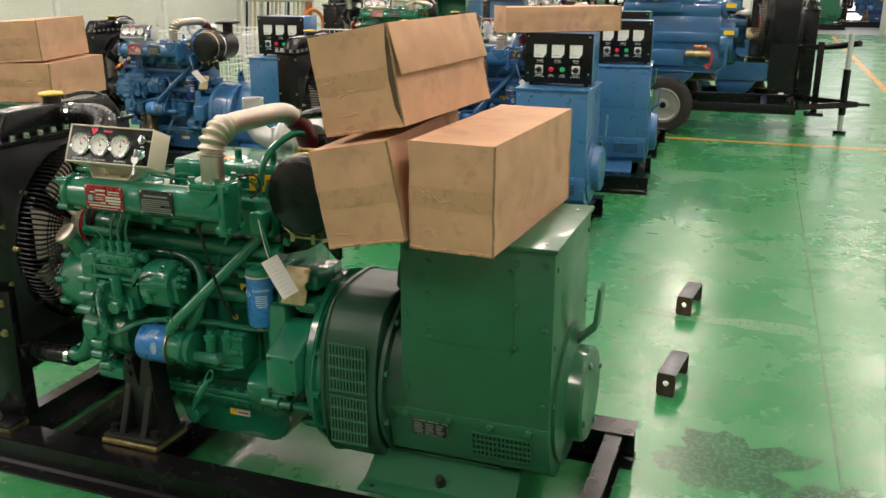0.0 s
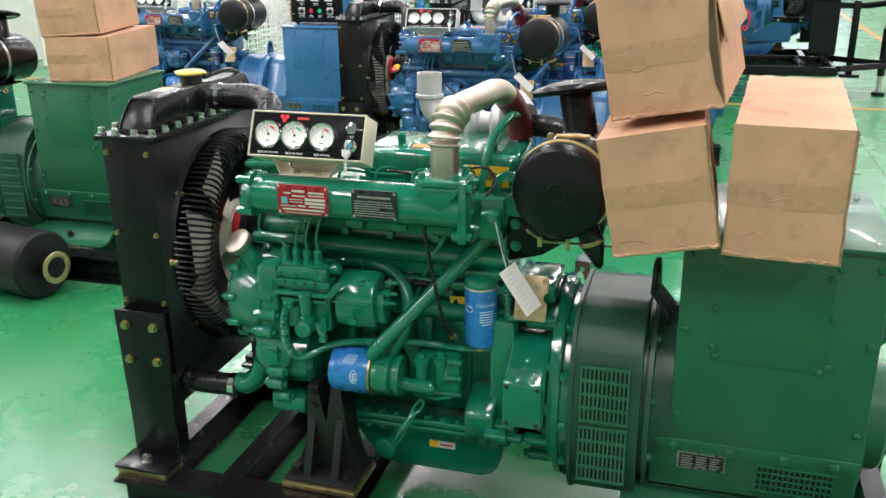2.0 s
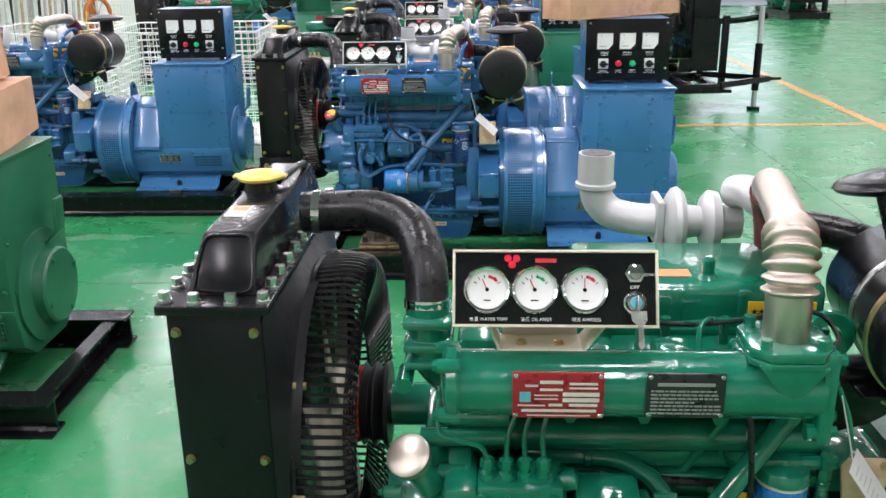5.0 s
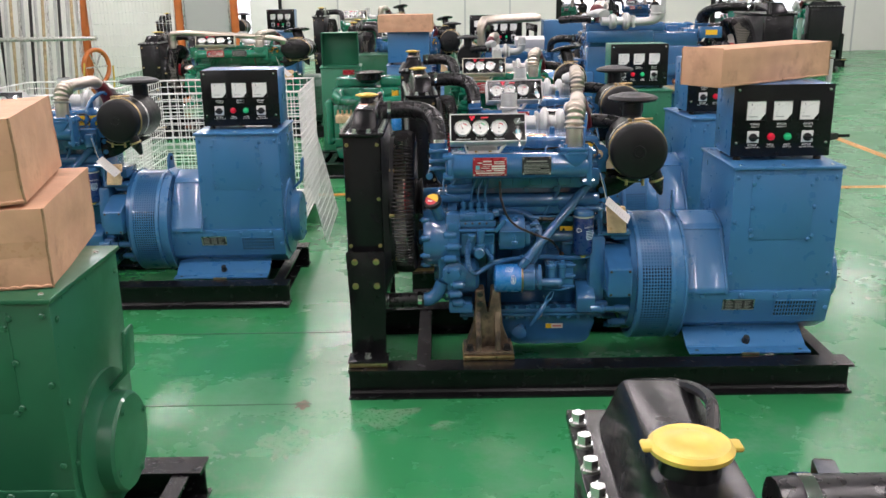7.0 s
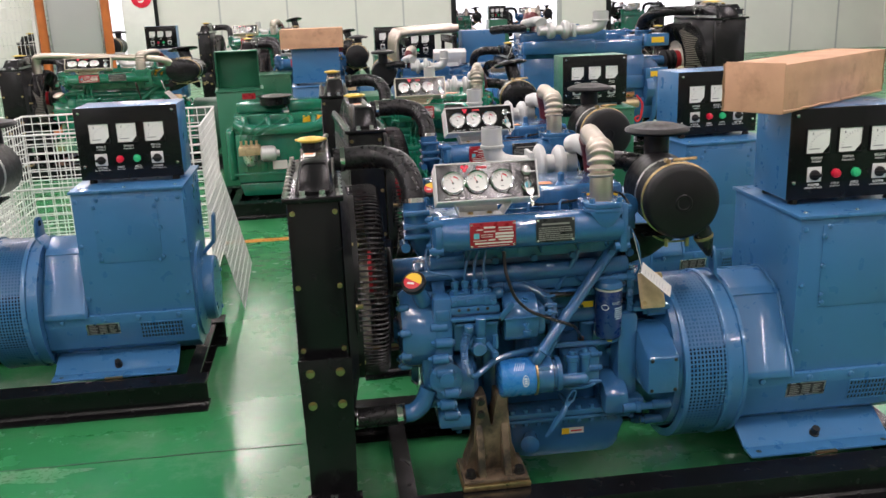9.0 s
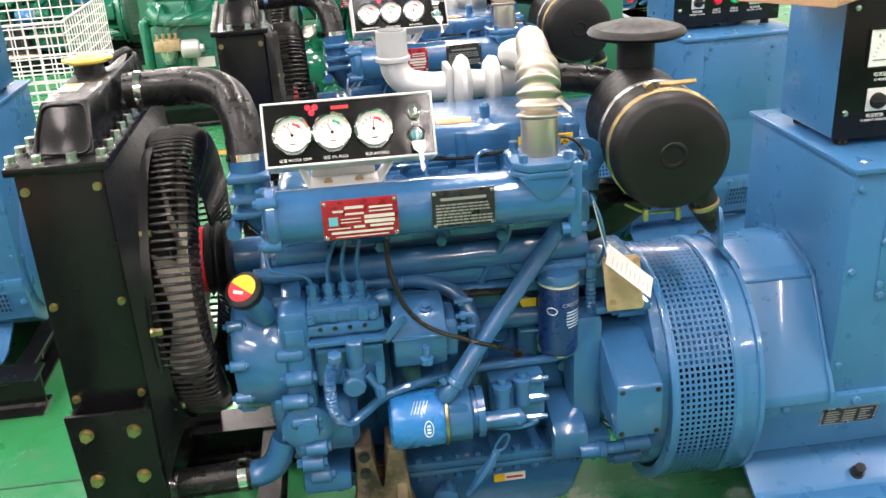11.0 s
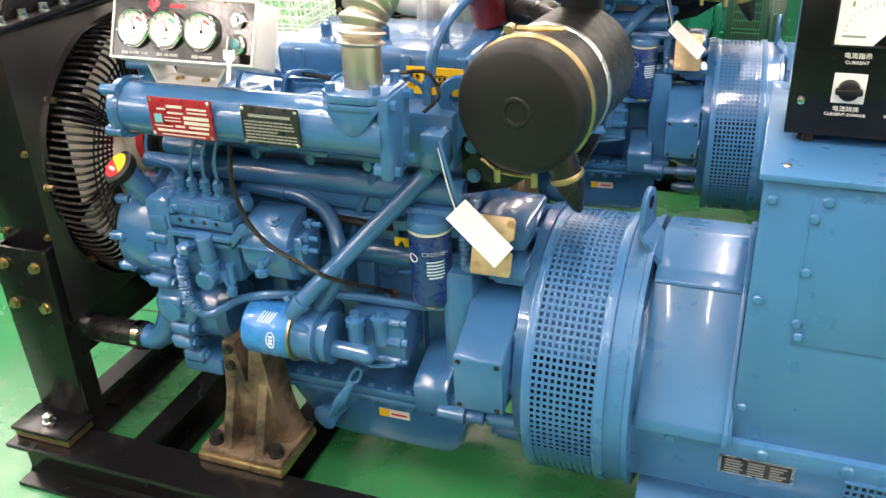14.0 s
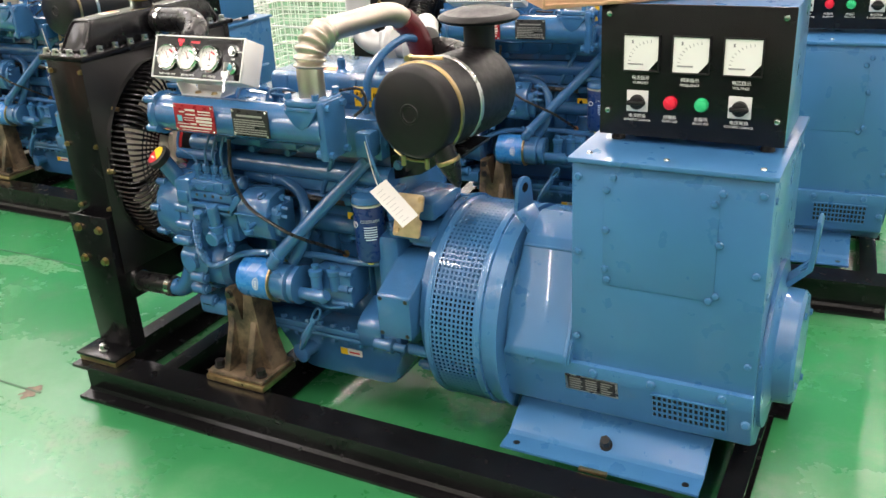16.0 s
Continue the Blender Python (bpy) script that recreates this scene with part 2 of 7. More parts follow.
def smooth_path(pts, res):
    pts = [Vector(p) for p in pts]
    if len(pts) < 3 or res < 2:
        return pts
    ext = [2 * pts[0] - pts[1]] + pts + [2 * pts[-1] - pts[-2]]
    out = []
    for i in range(1, len(ext) - 2):
        a, b, c, d = ext[i - 1:i + 3]
        for k in range(res):
            t = k / res
            out.append(0.5 * (2 * b + (c - a) * t + (2 * a - 5 * b + 4 * c - d) * t * t + (3 * b - a - 3 * c + d) * t ** 3))
    out.append(pts[-1])
    return out


def tube(bm, pts, r, n=10, res=6, cap=True):
    """A round tube along a smooth path. r: a radius, or a function of the share of the way."""
    path = smooth_path(pts, res)
    up, rings, last = None, [], None
    for i, p in enumerate(path):
        d = (path[min(i + 1, len(path) - 1)] - path[max(i - 1, 0)]).normalized()
        if up is None:
            up = d.orthogonal().normalized()
        else:
            up = (last.rotation_difference(d) @ up)
            up = (up - up.dot(d) * d).normalized()
        last = d
        side = d.cross(up)
        rad = r(i / (len(path) - 1)) if callable(r) else r
        rings.append([bm.verts.new(p + rad * (math.cos(2 * math.pi * k / n) * up + math.sin(2 * math.pi * k / n) * side)) for k in range(n)])
    for a, b in zip(rings, rings[1:]):
        for k in range(n):
            j = (k + 1) % n
            bm.faces.new((a[k], a[j], b[j], b[k]))
    if cap:
        bm.faces.new(rings[0])
        bm.faces.new(rings[-1])
    return bm


def prism(bm, poly, axis, a, b, bev=0.0, m=None):
    """A polygon of two coordinates pushed along the axis from a to b."""
    def at(u, v, w):
        return Vector({"x": (w, u, v), "y": (u, w, v), "z": (u, v, w)}[axis])
    lo = [bm.verts.new(at(u, v, a)) for u, v in poly]
    hi = [bm.verts.new(at(u, v, b)) for u, v in poly]
    fs = [bm.faces.new(lo), bm.faces.new(hi)]
    for k in range(len(poly)):
        j = (k + 1) % len(poly)
        fs.append(bm.faces.new((lo[k], lo[j], hi[j], hi[k])))
    if m:
        shift(lo + hi, m)
    if bev:
        es = list({e for f in fs for e in f.edges})
        bmesh.ops.bevel(bm, geom=es, offset=bev, segments=2, affect="EDGES", profile=0.5)
    return bm


def mesh_of(name, bm, material, sharp=35):
    bmesh.ops.recalc_face_normals(bm, faces=bm.faces[:])
    me = bpy.data.meshes.new(name)
    bm.to_mesh(me)
    bm.free()
    me.materials.append(material)
    me.shade_smooth()
    me.set_sharp_from_angle(angle=radians(sharp))
    return me


def part(name, bm, material, parent, label="", kind=""):
    ob = new(name, mesh_of(name, bm, material))
    ob.parent = parent
    return tagged(ob, label, kind=kind)


def thing(name, bm, material, label, category, group="", kind=""):
    return tagged(new(name, mesh_of(name, bm, material)), label, category, group, kind)


def root(name, label, category, group=""):
    ob = new(name)
    ob.empty_display_size = 0.1
    return tagged(ob, label, category, group)


SHARED = {}


def shared(key, make, material):
    if key not in SHARED:
        SHARED[key] = mesh_of(key, make(), material)
    return SHARED[key]


def put(name, mesh, parent, m, label=""):
    ob = new(name, mesh)
    ob.parent = parent
    ob.matrix_basis = m
    return tagged(ob, label)


def hex_bolt(r, h):
    bm = bag()
    cyl(bm, (0, 0, 0), (0, 0, h * 0.25), r * 1.25, n=14)
    cyl(bm, (0, 0, h * 0.25), (0, 0, h), r, n=6)
    return bm


def dome(r, h):
    return lathe(bag(), (0, 0, 0), (0, 0, 1), [(r, 0), (r, h * 0.35), (r * 0.75, h * 0.8), (0, h)], 12, False)


def bolts(spots, axis, r, h, material, parent, kind="hex", name="bolt", label=""):
    key = f"{kind}_{r}_{h}_{material.name}"
    me = shared(key, (lambda: hex_bolt(r, h)) if kind == "hex" else (lambda: dome(r, h)), material)
    for p in spots:
        put(name, me, parent, Matrix.Translation(p) @ turn_to(axis), label)


def words(text, size, spacing=1.0):
    cu = bpy.data.curves.new("words", "FONT")
    cu.body, cu.size, cu.align_x, cu.align_y = text, size, "CENTER", "CENTER"
    cu.space_character, cu.extrude, cu.resolution_u = spacing, 0.0003, 2
    ob = bpy.data.objects.new("words", cu)
    me = bpy.data.meshes.new_from_object(ob)
    bpy.data.objects.remove(ob)
    return me


def lettering(text, size, material, parent, m, spacing=1.0):
    me = words(text, size, spacing)
    me.materials.append(material)
    ob = put("lettering", me, parent, m)
    return ob


FRONT = Matrix.Rotation(radians(90), 4, "X")          # text or print that faces -y


def at_front(x, y, z):
    return Matrix.Translation((x, y, z)) @ FRONT


# ---------------------------------------------------------------- the hall
def build_hall():
    x0, x1, y0, y1, top = HALL["x0"], HALL["x1"], HALL["y0"], HALL["y1"], HALL["top"]
    fl = thing("floor", box(bag(), x0, x1, y0, y1, -0.12, 0.0), FLOOR, "glossy green epoxy floor with scuffs, stains and painted pale sheen", "floor", kind="structure")
    for a in (((-8.9, 1.62, 8.72, 8.80)), ((1.64, 1.73, -3.0, 23.4)), ((1.74, 9.0, 8.72, 8.80))):
        bm = bag()
        box(bm, a[0], a[1], a[2], a[3], 0.0005, 0.0030)
        thing("floor_line", bm, LINE, "worn orange line painted on the green floor", "floor marking", kind="structure")
    for a in ((0.388, 0.394, -8.9, 8.68), (-8.9, 0.38, -0.604, -0.598)):
        thing("floor_joint", box(bag(), a[0], a[1], a[2], a[3], 0.0003, 0.0012), JOINT, "thin dark joint in the green floor", "floor joint", kind="structure")
    t = 0.2
    # long sides: dado wall, piers between tall windows, wall over them
    for name, xa, xb in (("wall_east", x1, x1 + t),):
        bm = bag()
        box(bm, xa, xb, y0, y1, 0, 1.9)
        box(bm, xa, xb, y0, y1, 5.3, top)
        edges = [y0, -5.8, -2.2, 0.2, 3.8, 6.2, 9.8, 12.2, 15.8, 18.2, 21.8, y1]
        for a, b in zip(edges[::2], edges[1::2]):
            box(bm, xa, xb, a, b, 1.9, 5.3)
        thing(name, bm, WALL, "white panelled hall wall with tall windows", "wall", kind="structure")
    bm = bag()
    box(bm, x0 - t, x0, y0, y1, 0, 4.25)
    box(bm, x0 - t, x0, y0, y1, 5.55, top)
    edges = [y0, -4.8, -1.2, 1.2, 4.8, 7.2, 10.8, 13.2, 16.8, 19.2, 22.8, y1]
    for a, b in zip(edges[::2], edges[1::2]):
        box(bm, x0 - t, x0, a, b, 4.25, 5.55)
    thing("wall_west", bm, WALL, "white panelled hall wall with high windows behind the wire fence", "wall", kind="structure")
    thing("wall_south", box(bag(), x0, x1, y0 - t, y0, 0, top), WALL, "plain white hall wall", "wall", kind="structure")
    bm = bag()
    # far gable with a daylight doorway and a lit opening into the next bay
    for a, b in ((x0, -7.6), (-6.4, 0.3), (2.8, 4.0), (6.2, x1)):
        box(bm, a, b, y1, y1 + t, 0, top)
    for a, b in ((-7.6, -6.4), (0.3, 2.8), (4.0, 6.2)):
        box(bm, a, b, y1, y1 + t, 4.2, top)
    thing("wall_north", bm, WALL, "white sandwich panel wall with open doorways", "wall", kind="structure")
    for a in (-5.0, -3.5, -1.95, -0.87, 7.4, 8.6, 9.8):
        thing("trim", box(bag(), a - 0.02, a + 0.02, y1 - 0.012, y1, 0, top), WALL_GREY, "grey joint strip on the panel wall", "trim", kind="structure")
    for a in (-7.6, -6.4, 0.3, 2.8, 4.0, 6.2):
        thing("trim", box(bag(), a - 0.06, a + 0.06, y1 - 0.03, y1 - 0.001, 0, 4.2, 0.004), BLACK_MATT if a in (-6.4, 0.3, 4.0) else WALL_GREY, "dark metal door jamb", "door frame", kind="structure")
    thing("backdrop", box(bag(), x0 - 1, x1 + 1, y1 + 7.0, y1 + 7.1, -0.1, 7), DAYLIGHT, "bright daylight beyond the doorways", "backdrop", kind="structure")
    thing("ground", box(bag(), x0 - 1, x1 + 1, y1, y1 + 7.0, -0.12, -0.01), WALL_GREY, "pale concrete ground of the next bay", "ground", kind="structure")
    thing("ceiling", box(bag(), x0 - t, x1 + t, y0 - t, y1 + t, top, top + 0.15), ROOF, "pale ribbed sheet roof of the hall", "ceiling", kind="structure")
    for wy in (-4.0, 2.0, 8.0, 14.0, 20.0):
        w = root("window", "tall steel window with daylight behind it", "window")
        tagged(w, kind="structure")
        w.location = (x1 + 0.1, wy, 1.9)
        for k in range(4):
            yy = -1.8 + 1.2 * k
            part("window_frame", box(bag(), -0.04, 0.04, yy - 0.03, yy + 0.03, 0, 3.4), GREY_PAINT, w)
        for zz in (0.03, 1.7, 3.37):
            part("window_frame", box(bag(), -0.035, 0.035, -1.8, 1.8, zz - 0.03, zz + 0.03), GREY_PAINT, w)
    sample = None
    for lx in LAMP_ROWS:
        for ly in LAMP_YS:
            if sample is None:
                sample = root("ceiling_lamp", "white twin tube batten lamp hung from the roof", "ceiling lamp", "hall ceiling lamps")
                part("lamp_body", box(bag(), -0.12, 0.12, -1.25, 1.25, 0.04, 0.10, 0.01), WHITE, sample)
                for sx in (-0.055, 0.055):
                    part("lamp_tube", cyl(bag(), (sx, -1.2, 0.022), (sx, 1.2, 0.022), 0.016, n=10), TUBE_LIT, sample)
                for sy in (-0.9, 0.9):
                    part("hanger", cyl(bag(), (0, sy, 0.1), (0, sy, 1.1), 0.006, n=6), STEEL, sample)
                sample.location = (lx, ly, 5.7)
            else:
                copy_thing(sample, pose(lx, ly, 5.7))
    return fl


build_hall()


# ---------------------------------------------------------------- generator set, in its own frame:
# x runs from the radiator to the generator end, -y is the service side, z is up from the floor
def skid(g, x0, x1, y0, y1):
    h, w, t = 0.125, 0.105, 0.010
    for name, ya, s in (("front_rail", y0, 1), ("rear_rail", y1, -1)):
        prof = [(0, 0), (w, 0), (w, t), (w * 0.62, t), (w * 0.55, t * 2), (w * 0.55, h - t * 2), (w * 0.62, h - t), (w, h - t), (w, h), (0, h), (0, h - t), (w * 0.38, h - t),
                (w * 0.45, h - t * 2), (w * 0.45, t * 2), (w * 0.38, t), (0, t)]
        part("skid_rail", prism(bag(), [(ya + s * u, v) for u, v in prof], "x", x0, x1), BLACK, g, "glossy black steel skid rail")
    for xa in (x0 + 0.03, x0 + 0.27, -0.42, x1 - 0.09):
        bm = bag()
        prism(bm, [(xa, 0.012), (xa + 0.055, 0.012), (xa + 0.055, 0.02), (xa + 0.010, 0.02), (xa + 0.010, 0.110), (xa + 0.055, 0.110), (xa + 0.055, 0.1185), (xa, 0.1185)], "y", y0 + 0.05, y1 - 0.05)
        part("crossmember", bm, BLACK, g)


def radiator(g):
    x0, x1, y0, y1 = -1.0, -0.855, -0.29, 0.33
    bm = bag()
    box(bm, x0, x1, y0, y1, 0.30, 1.035, 0.004)
    core = part("radiator", bm, BLACK, g, "black radiator with a flat side plate")
    bm = bag()
    for k in range(36):
        z = 0.37 + k * 0.017
        box(bm, x0 - 0.004, x0 - 0.001, y0 + 0.04, y1 - 0.04, z, z + 0.007)
    part("fin_pack", bm, DARK_CAST, core, "", "stuff")
    part("tank_flange", box(bag(), x0 - 0.012, x1 + 0.012, y0 - 0.012, y1 + 0.012, 1.035, 1.050, 0.003), BLACK, core)
    # tapered top tank
    bm = bag()
    lo = [(x0 + 0.022, y0 + 0.03), (x1 - 0.014, y0 + 0.03), (x1 - 0.014, y1 - 0.03), (x0 + 0.022, y1 - 0.03)]
    hi = [(x0 + 0.042, y0 + 0.085), (x1 - 0.022, y0 + 0.085), (x1 - 0.022, y1 - 0.08), (x0 + 0.042, y1 - 0.08)]
    vlo = [bm.verts.new((x, y, 1.050)) for x, y in lo]
    vhi = [bm.verts.new((x, y, 1.134)) for x, y in hi]
    bm.faces.new(vlo), bm.faces.new(vhi)
    for k in range(4):
        j = (k + 1) % 4
        bm.faces.new((vlo[k], vlo[j], vhi[j], vhi[k]))
    bmesh.ops.bevel(bm, geom=bm.edges[:], offset=0.006, segments=2, affect="EDGES", profile=0.5)
    tank = part("top_tank", bm, BLACK, g, "glossy black sloping radiator top tank")
    # rolled bead round the sloping end of the tank
    for ya, yb, sgn in ((y0 + 0.03, y0 + 0.085, -1), (y1 - 0.03, y1 - 0.08, 1)):
        ring = []
        for u, v in ((0.10, 0.10), (0.5, 0.07), (0.90, 0.10), (0.94, 0.5), (0.90, 0.90), (0.5, 0.94), (0.10, 0.90), (0.06, 0.5), (0.10, 0.10)):
            xa = (x0 + 0.022) * (1 - v) + (x0 + 0.042) * v
            xb = (x1 - 0.014) * (1 - v) + (x1 - 0.022) * v
            ring.append((xa + (xb - xa) * u, ya + (yb - ya) * v + sgn * 0.001, 1.050 + 0.084 * v + 0.0006))
        part("tank_bead", tube(bag(), ring, 0.0030, 6, 5, False), BLACK, tank)
    part("tank_label", box(bag(), -0.950, -0.915, -0.125, -0.065, 1.1338, 1.1348), PAPER, tank, "white and orange caution sticker")
    part("label_print", box(bag(), -0.946, -0.919, -0.095, -0.070, 1.1349, 1.1354), ORANGE, tank)
    part("filler_neck", lathe(bag(), (-0.928, 0.04, 1.128), (0, 0, 1), [(0.036, 0), (0.030, 0.006), (0.028, 0.022), (0.034, 0.026)], 24), BLACK, tank)
    cap = lathe(bag(), (-0.928, 0.04, 1.152), (0, 0, 1), [(0.032, 0), (0.040, 0.004), (0.041, 0.009), (0.036, 0.013), (0.026, 0.012), (0.018, 0.016), (0, 0.017)], 28)
    box(cap, -0.976, -0.880, 0.03, 0.05, 1.157, 1.163, 0.003)
    part("radiator_cap", cap, YELLOW_CAP, tank, "yellow pressure cap")
    part("overflow_pipe", tube(bag(), [(-0.90, 0.06, 1.145), (-0.88, 0.16, 1.152), (-0.89, 0.27, 1.11), (-0.87, 0.33, 1.0)], 0.007, 8), RUBBER, tank)
    spots = [(x0 - 0.001, y0 + 0.01 + 0.058 * k, 1.05) for k in range(11)] + [(x1 + 0.001, y0 + 0.01 + 0.058 * k, 1.05) for k in range(11)] + [(x0 + 0.045, y0 + 0.002, 1.05), (x0 + 0.10, y0 + 0.002, 1.05)]
    bolts(spots, (0, 0, 1), 0.0088, 0.016, STEEL, core)
    side = [(x, y0, z) for x in (x0 + 0.014, x1 - 0.014) for z in (1.005, 0.79, 0.60)]
    bolts(side, (0, -1, 0), 0.0062, 0.009, BRASS, core)
    # mounting bracket, foot and rubber pad
    bm = bag()
    prism(bm, [(x0 - 0.004, 0.585), (x1 + 0.006, 0.585), (x1 - 0.004, 0.135), (x0 + 0.012, 0.135)], "y", y0 - 0.040, y0 - 0.032, 0.0015)
    box(bm, x0 + 0.004, x0 + 0.012, y0 - 0.034, y0 + 0.02, 0.14, 0.58)
    box(bm, x1 - 0.012, x1 - 0.004, y0 - 0.034, y0 + 0.02, 0.14, 0.58)
    box(bm, x0 - 0.006, x1 + 0.010, y0 - 0.125, y0 - 0.032, 0.146, 0.155, 0.002)
    leg = part("radiator_bracket", bm, BLACK, g, "black steel radiator leg bolted to the skid")
    part("rubber_pad", box(bag(), x0 - 0.002, x1 + 0.006, y0 - 0.12, y0 - 0.036, 0.1255, 0.1455, 0.004), BRASS, leg, "yellow plated mounting pad")
    bolts([(x, y0 - 0.041, z) for x in (x0 + 0.030, x1 - 0.030) for z in (0.545, 0.445)], (0, -1, 0), 0.0105, 0.012, BRASS, leg)
    bolts([((x0 + x1) / 2, y0 - 0.085, 0.155)], (0, 0, 1), 0.012, 0.020, STEEL, leg)
    bm = bag()
    box(bm, x0, x1, y1 + 0.032, y1 + 0.040, 0.135, 0.585)
    box(bm, x0, x1, y1 - 0.02, y1 + 0.040, 0.1265, 0.14)
    part("radiator_bracket", bm, BLACK, g)
    # upper hose to the thermostat, lower hose to the water pump
    hose = part("upper_hose", tube(bag(), [(-0.862, 0.02, 1.095), (-0.80, 0.02, 1.098), (-0.73, 0.01, 1.100), (-0.668, -0.03, 1.085), (-0.640, -0.09, 1.045), (-0.634, -0.13, 0.975)], 0.036, 16, 8), RUBBER, g, "black rubber coolant hose")
    part("hose_clamp", cyl(bag(), (-0.842, 0.02, 1.096), (-0.828, 0.02, 1.096), 0.0385, n=24), CHROME, hose)
    part("hose_clamp", cyl(bag(), (-0.634, -0.128, 0.992), (-0.634, -0.131, 0.979), 0.0385, n=24), CHROME, hose)
    low = part("lower_hose", tube(bag(), [(-0.88, -0.24, 0.352), (-0.83, -0.25, 0.354), (-0.75, -0.25, 0.356), (-0.700, -0.25, 0.357)], 0.031, 14, 4), RUBBER, g, "black rubber lower coolant hose")
    part("hose_clamp", cyl(bag(), (-0.855, -0.247, 0.353), (-0.841, -0.248, 0.3535), 0.0330, n=20), CHROME, low)
    part("hose_clamp", cyl(bag(), (-0.725, -0.25, 0.3565), (-0.708, -0.25, 0.357), 0.0330, n=20), CHROME, low)


def fan(g, red_hub, P_CAST):
    cy, cz, R = 0.0, 0.712, 0.290
    # pressed shroud from the square core to the round guard
    bm = bag()
    n = 48
    sq, rd = [], []
    for k in range(n):
        a = 2 * math.pi * k / n
        c, s = math.cos(a), math.sin(a)
        f = 1 / max(abs(c), abs(s))
        sq.append(bm.verts.new((-0.853, cy + 0.30 * c * f, cz + 0.318 * s * f)))
        rd.append(bm.verts.new((-0.828, cy + R * c * min(f, 1.06), cz + R * s * min(f, 1.06))))
    back = [bm.verts.new(v.co + Vector((0.0, 0.0, 0.0))) for v in rd]
    for v in back:
        v.co.x += 0.016
    for ring_a, ring_b in ((sq, rd), (rd, back)):
        for k in range(n):
            j = (k + 1) % n
            bm.faces.new((ring_a[k], ring_a[j], ring_b[j], ring_b[k]))
    shroud = part("fan_shroud", bm, BLACK_MATT, g, "black pressed fan shroud")
    bm = bag()
    box(bm, -0.8505, -0.835, cy - 0.07, cy + 0.07, 0.40, 0.44)
    # guard: bars that wrap over the rim, rings over the face
    for k in range(116):
        a = 2 * math.pi * k / 116
        c, s = math.cos(a), math.sin(a)
        pts = [(-0.832, R + 0.004), (-0.775, R + 0.009), (-0.742, R + 0.002), (-0.733, R - 0.022), (-0.741, R - 0.055), (-0.755, R - 0.09), (-0.768, R - 0.125)]
        tube(bm, [(x, cy + r * c, cz + r * s) for x, r in pts], 0.0036, 5, 3, False)
    guard = part("fan_guard", bm, BLACK, g, "black wire fan guard", "stuff")
    for k in range(5):
        r = R - 0.030 - 0.0235 * k
        x = -0.7345 - 0.0085 * k
        bm = tube(bag(), [(x, cy + r * math.cos(2 * math.pi * i / 40), cz + r * math.sin(2 * math.pi * i / 40)) for i in range(41)], 0.0019, 5, 1, False)
        part("guard_ring", bm, BLACK, guard)
    bm = bag()
    for k in range(8):
        a = 2 * math.pi * (k + 0.5) / 8
        tube(bm, [(x, cy + r * math.cos(a), cz + r * math.sin(a)) for x, r in ((-0.7330, R - 0.03), (-0.7655, R - 0.125))], 0.003, 5, 1, False)
    part("guard_spider", bm, BLACK, guard, "", "stuff")
    part("guard_rim", tube(bag(), [(-0.826, cy + (R + 0.006) * math.cos(2 * math.pi * i / 48), cz + (R + 0.004) * math.sin(2 * math.pi * i / 48)) for i in range(49)], 0.006, 6, 1, False), BLACK, guard)
    bolts([(-0.828, cy + 0.30 * math.cos(a), cz + 0.30 * math.sin(a)) for a in (2.5, 3.1, 3.8, 4.4)], (1, 0, 0), 0.007, 0.02, BRASS, shroud)
    # six plastic blades on a hub
    hub = part("fan_hub", lathe(bag(), (-0.815, cy, cz), (1, 0, 0), [(0.052, 0), (0.055, 0.012), (0.055, 0.05), (0.03, 0.06)], 24), FAN_WHITE, g, "cream plastic fan hub")
    for k in range(7):
        a = 2 * math.pi * k / 7 + 0.25
        bm = bag()
        rows = []
        for i in range(6):
            r = 0.05 + i * 0.039
            w = 0.040 + 0.010 * i
            tw = radians(38 - 4 * i)
            row = []
            for u, th in ((-1, 0.0), (0, 0.004), (1, 0.0)):
                px = u * w * math.sin(tw) + th
                pt = u * w * math.cos(tw)
                row.append((px, pt, r))
            rows.append(row)
        top = [[bm.verts.new((-0.800 + 0.6 * p[0], cy + p[2] * math.cos(a) - p[1] * math.sin(a), cz + p[2] * math.sin(a) + p[1] * math.cos(a))) for p in row] for row in rows]
        bot = [[bm.verts.new(v.co + Vector((-0.004, 0, 0))) for v in row] for row in top]
        for ra, rb in zip(top, top[1:]):
            for j in range(2):
                bm.faces.new((ra[j], ra[j + 1], rb[j + 1], rb[j]))
        for ra, rb in zip(bot, bot[1:]):
            for j in range(2):
                bm.faces.new((ra[j], rb[j], rb[j + 1], ra[j + 1]))
        part("fan_blade", bm, FAN_WHITE, hub)
    part("hub_spacer", lathe(bag(), (-0.806, cy, cz + 0.02), (1, 0, 0), [(0.078, 0), (0.082, 0.006), (0.082, 0.022), (0.066, 0.028)], 32), FAN_WHITE, hub)
    part("pulley_mark", lathe(bag(), (-0.781, cy, cz + 0.02), (1, 0, 0), [(0.070, 0), (0.070, 0.024)], 32), red_hub, hub)
    bm = bag()
    lathe(bm, (-0.7565, cy, cz + 0.02), (1, 0, 0), [(0.066, 0), (0.078, 0.004), (0.066, 0.013), (0.066, 0.015), (0.078, 0.024), (0.078, 0.027), (0.066, 0.036), (0.078, 0.045), (0.078, 0.052), (0.04, 0.056)], 36)
    pul = part("pulley", bm, BLACK_MATT, g, "black grooved belt pulley")
    part("pump_shaft", cyl(bag(), (-0.705, cy, cz + 0.02), (-0.56, cy, cz + 0.02), 0.040, n=18), P_CAST, pul)


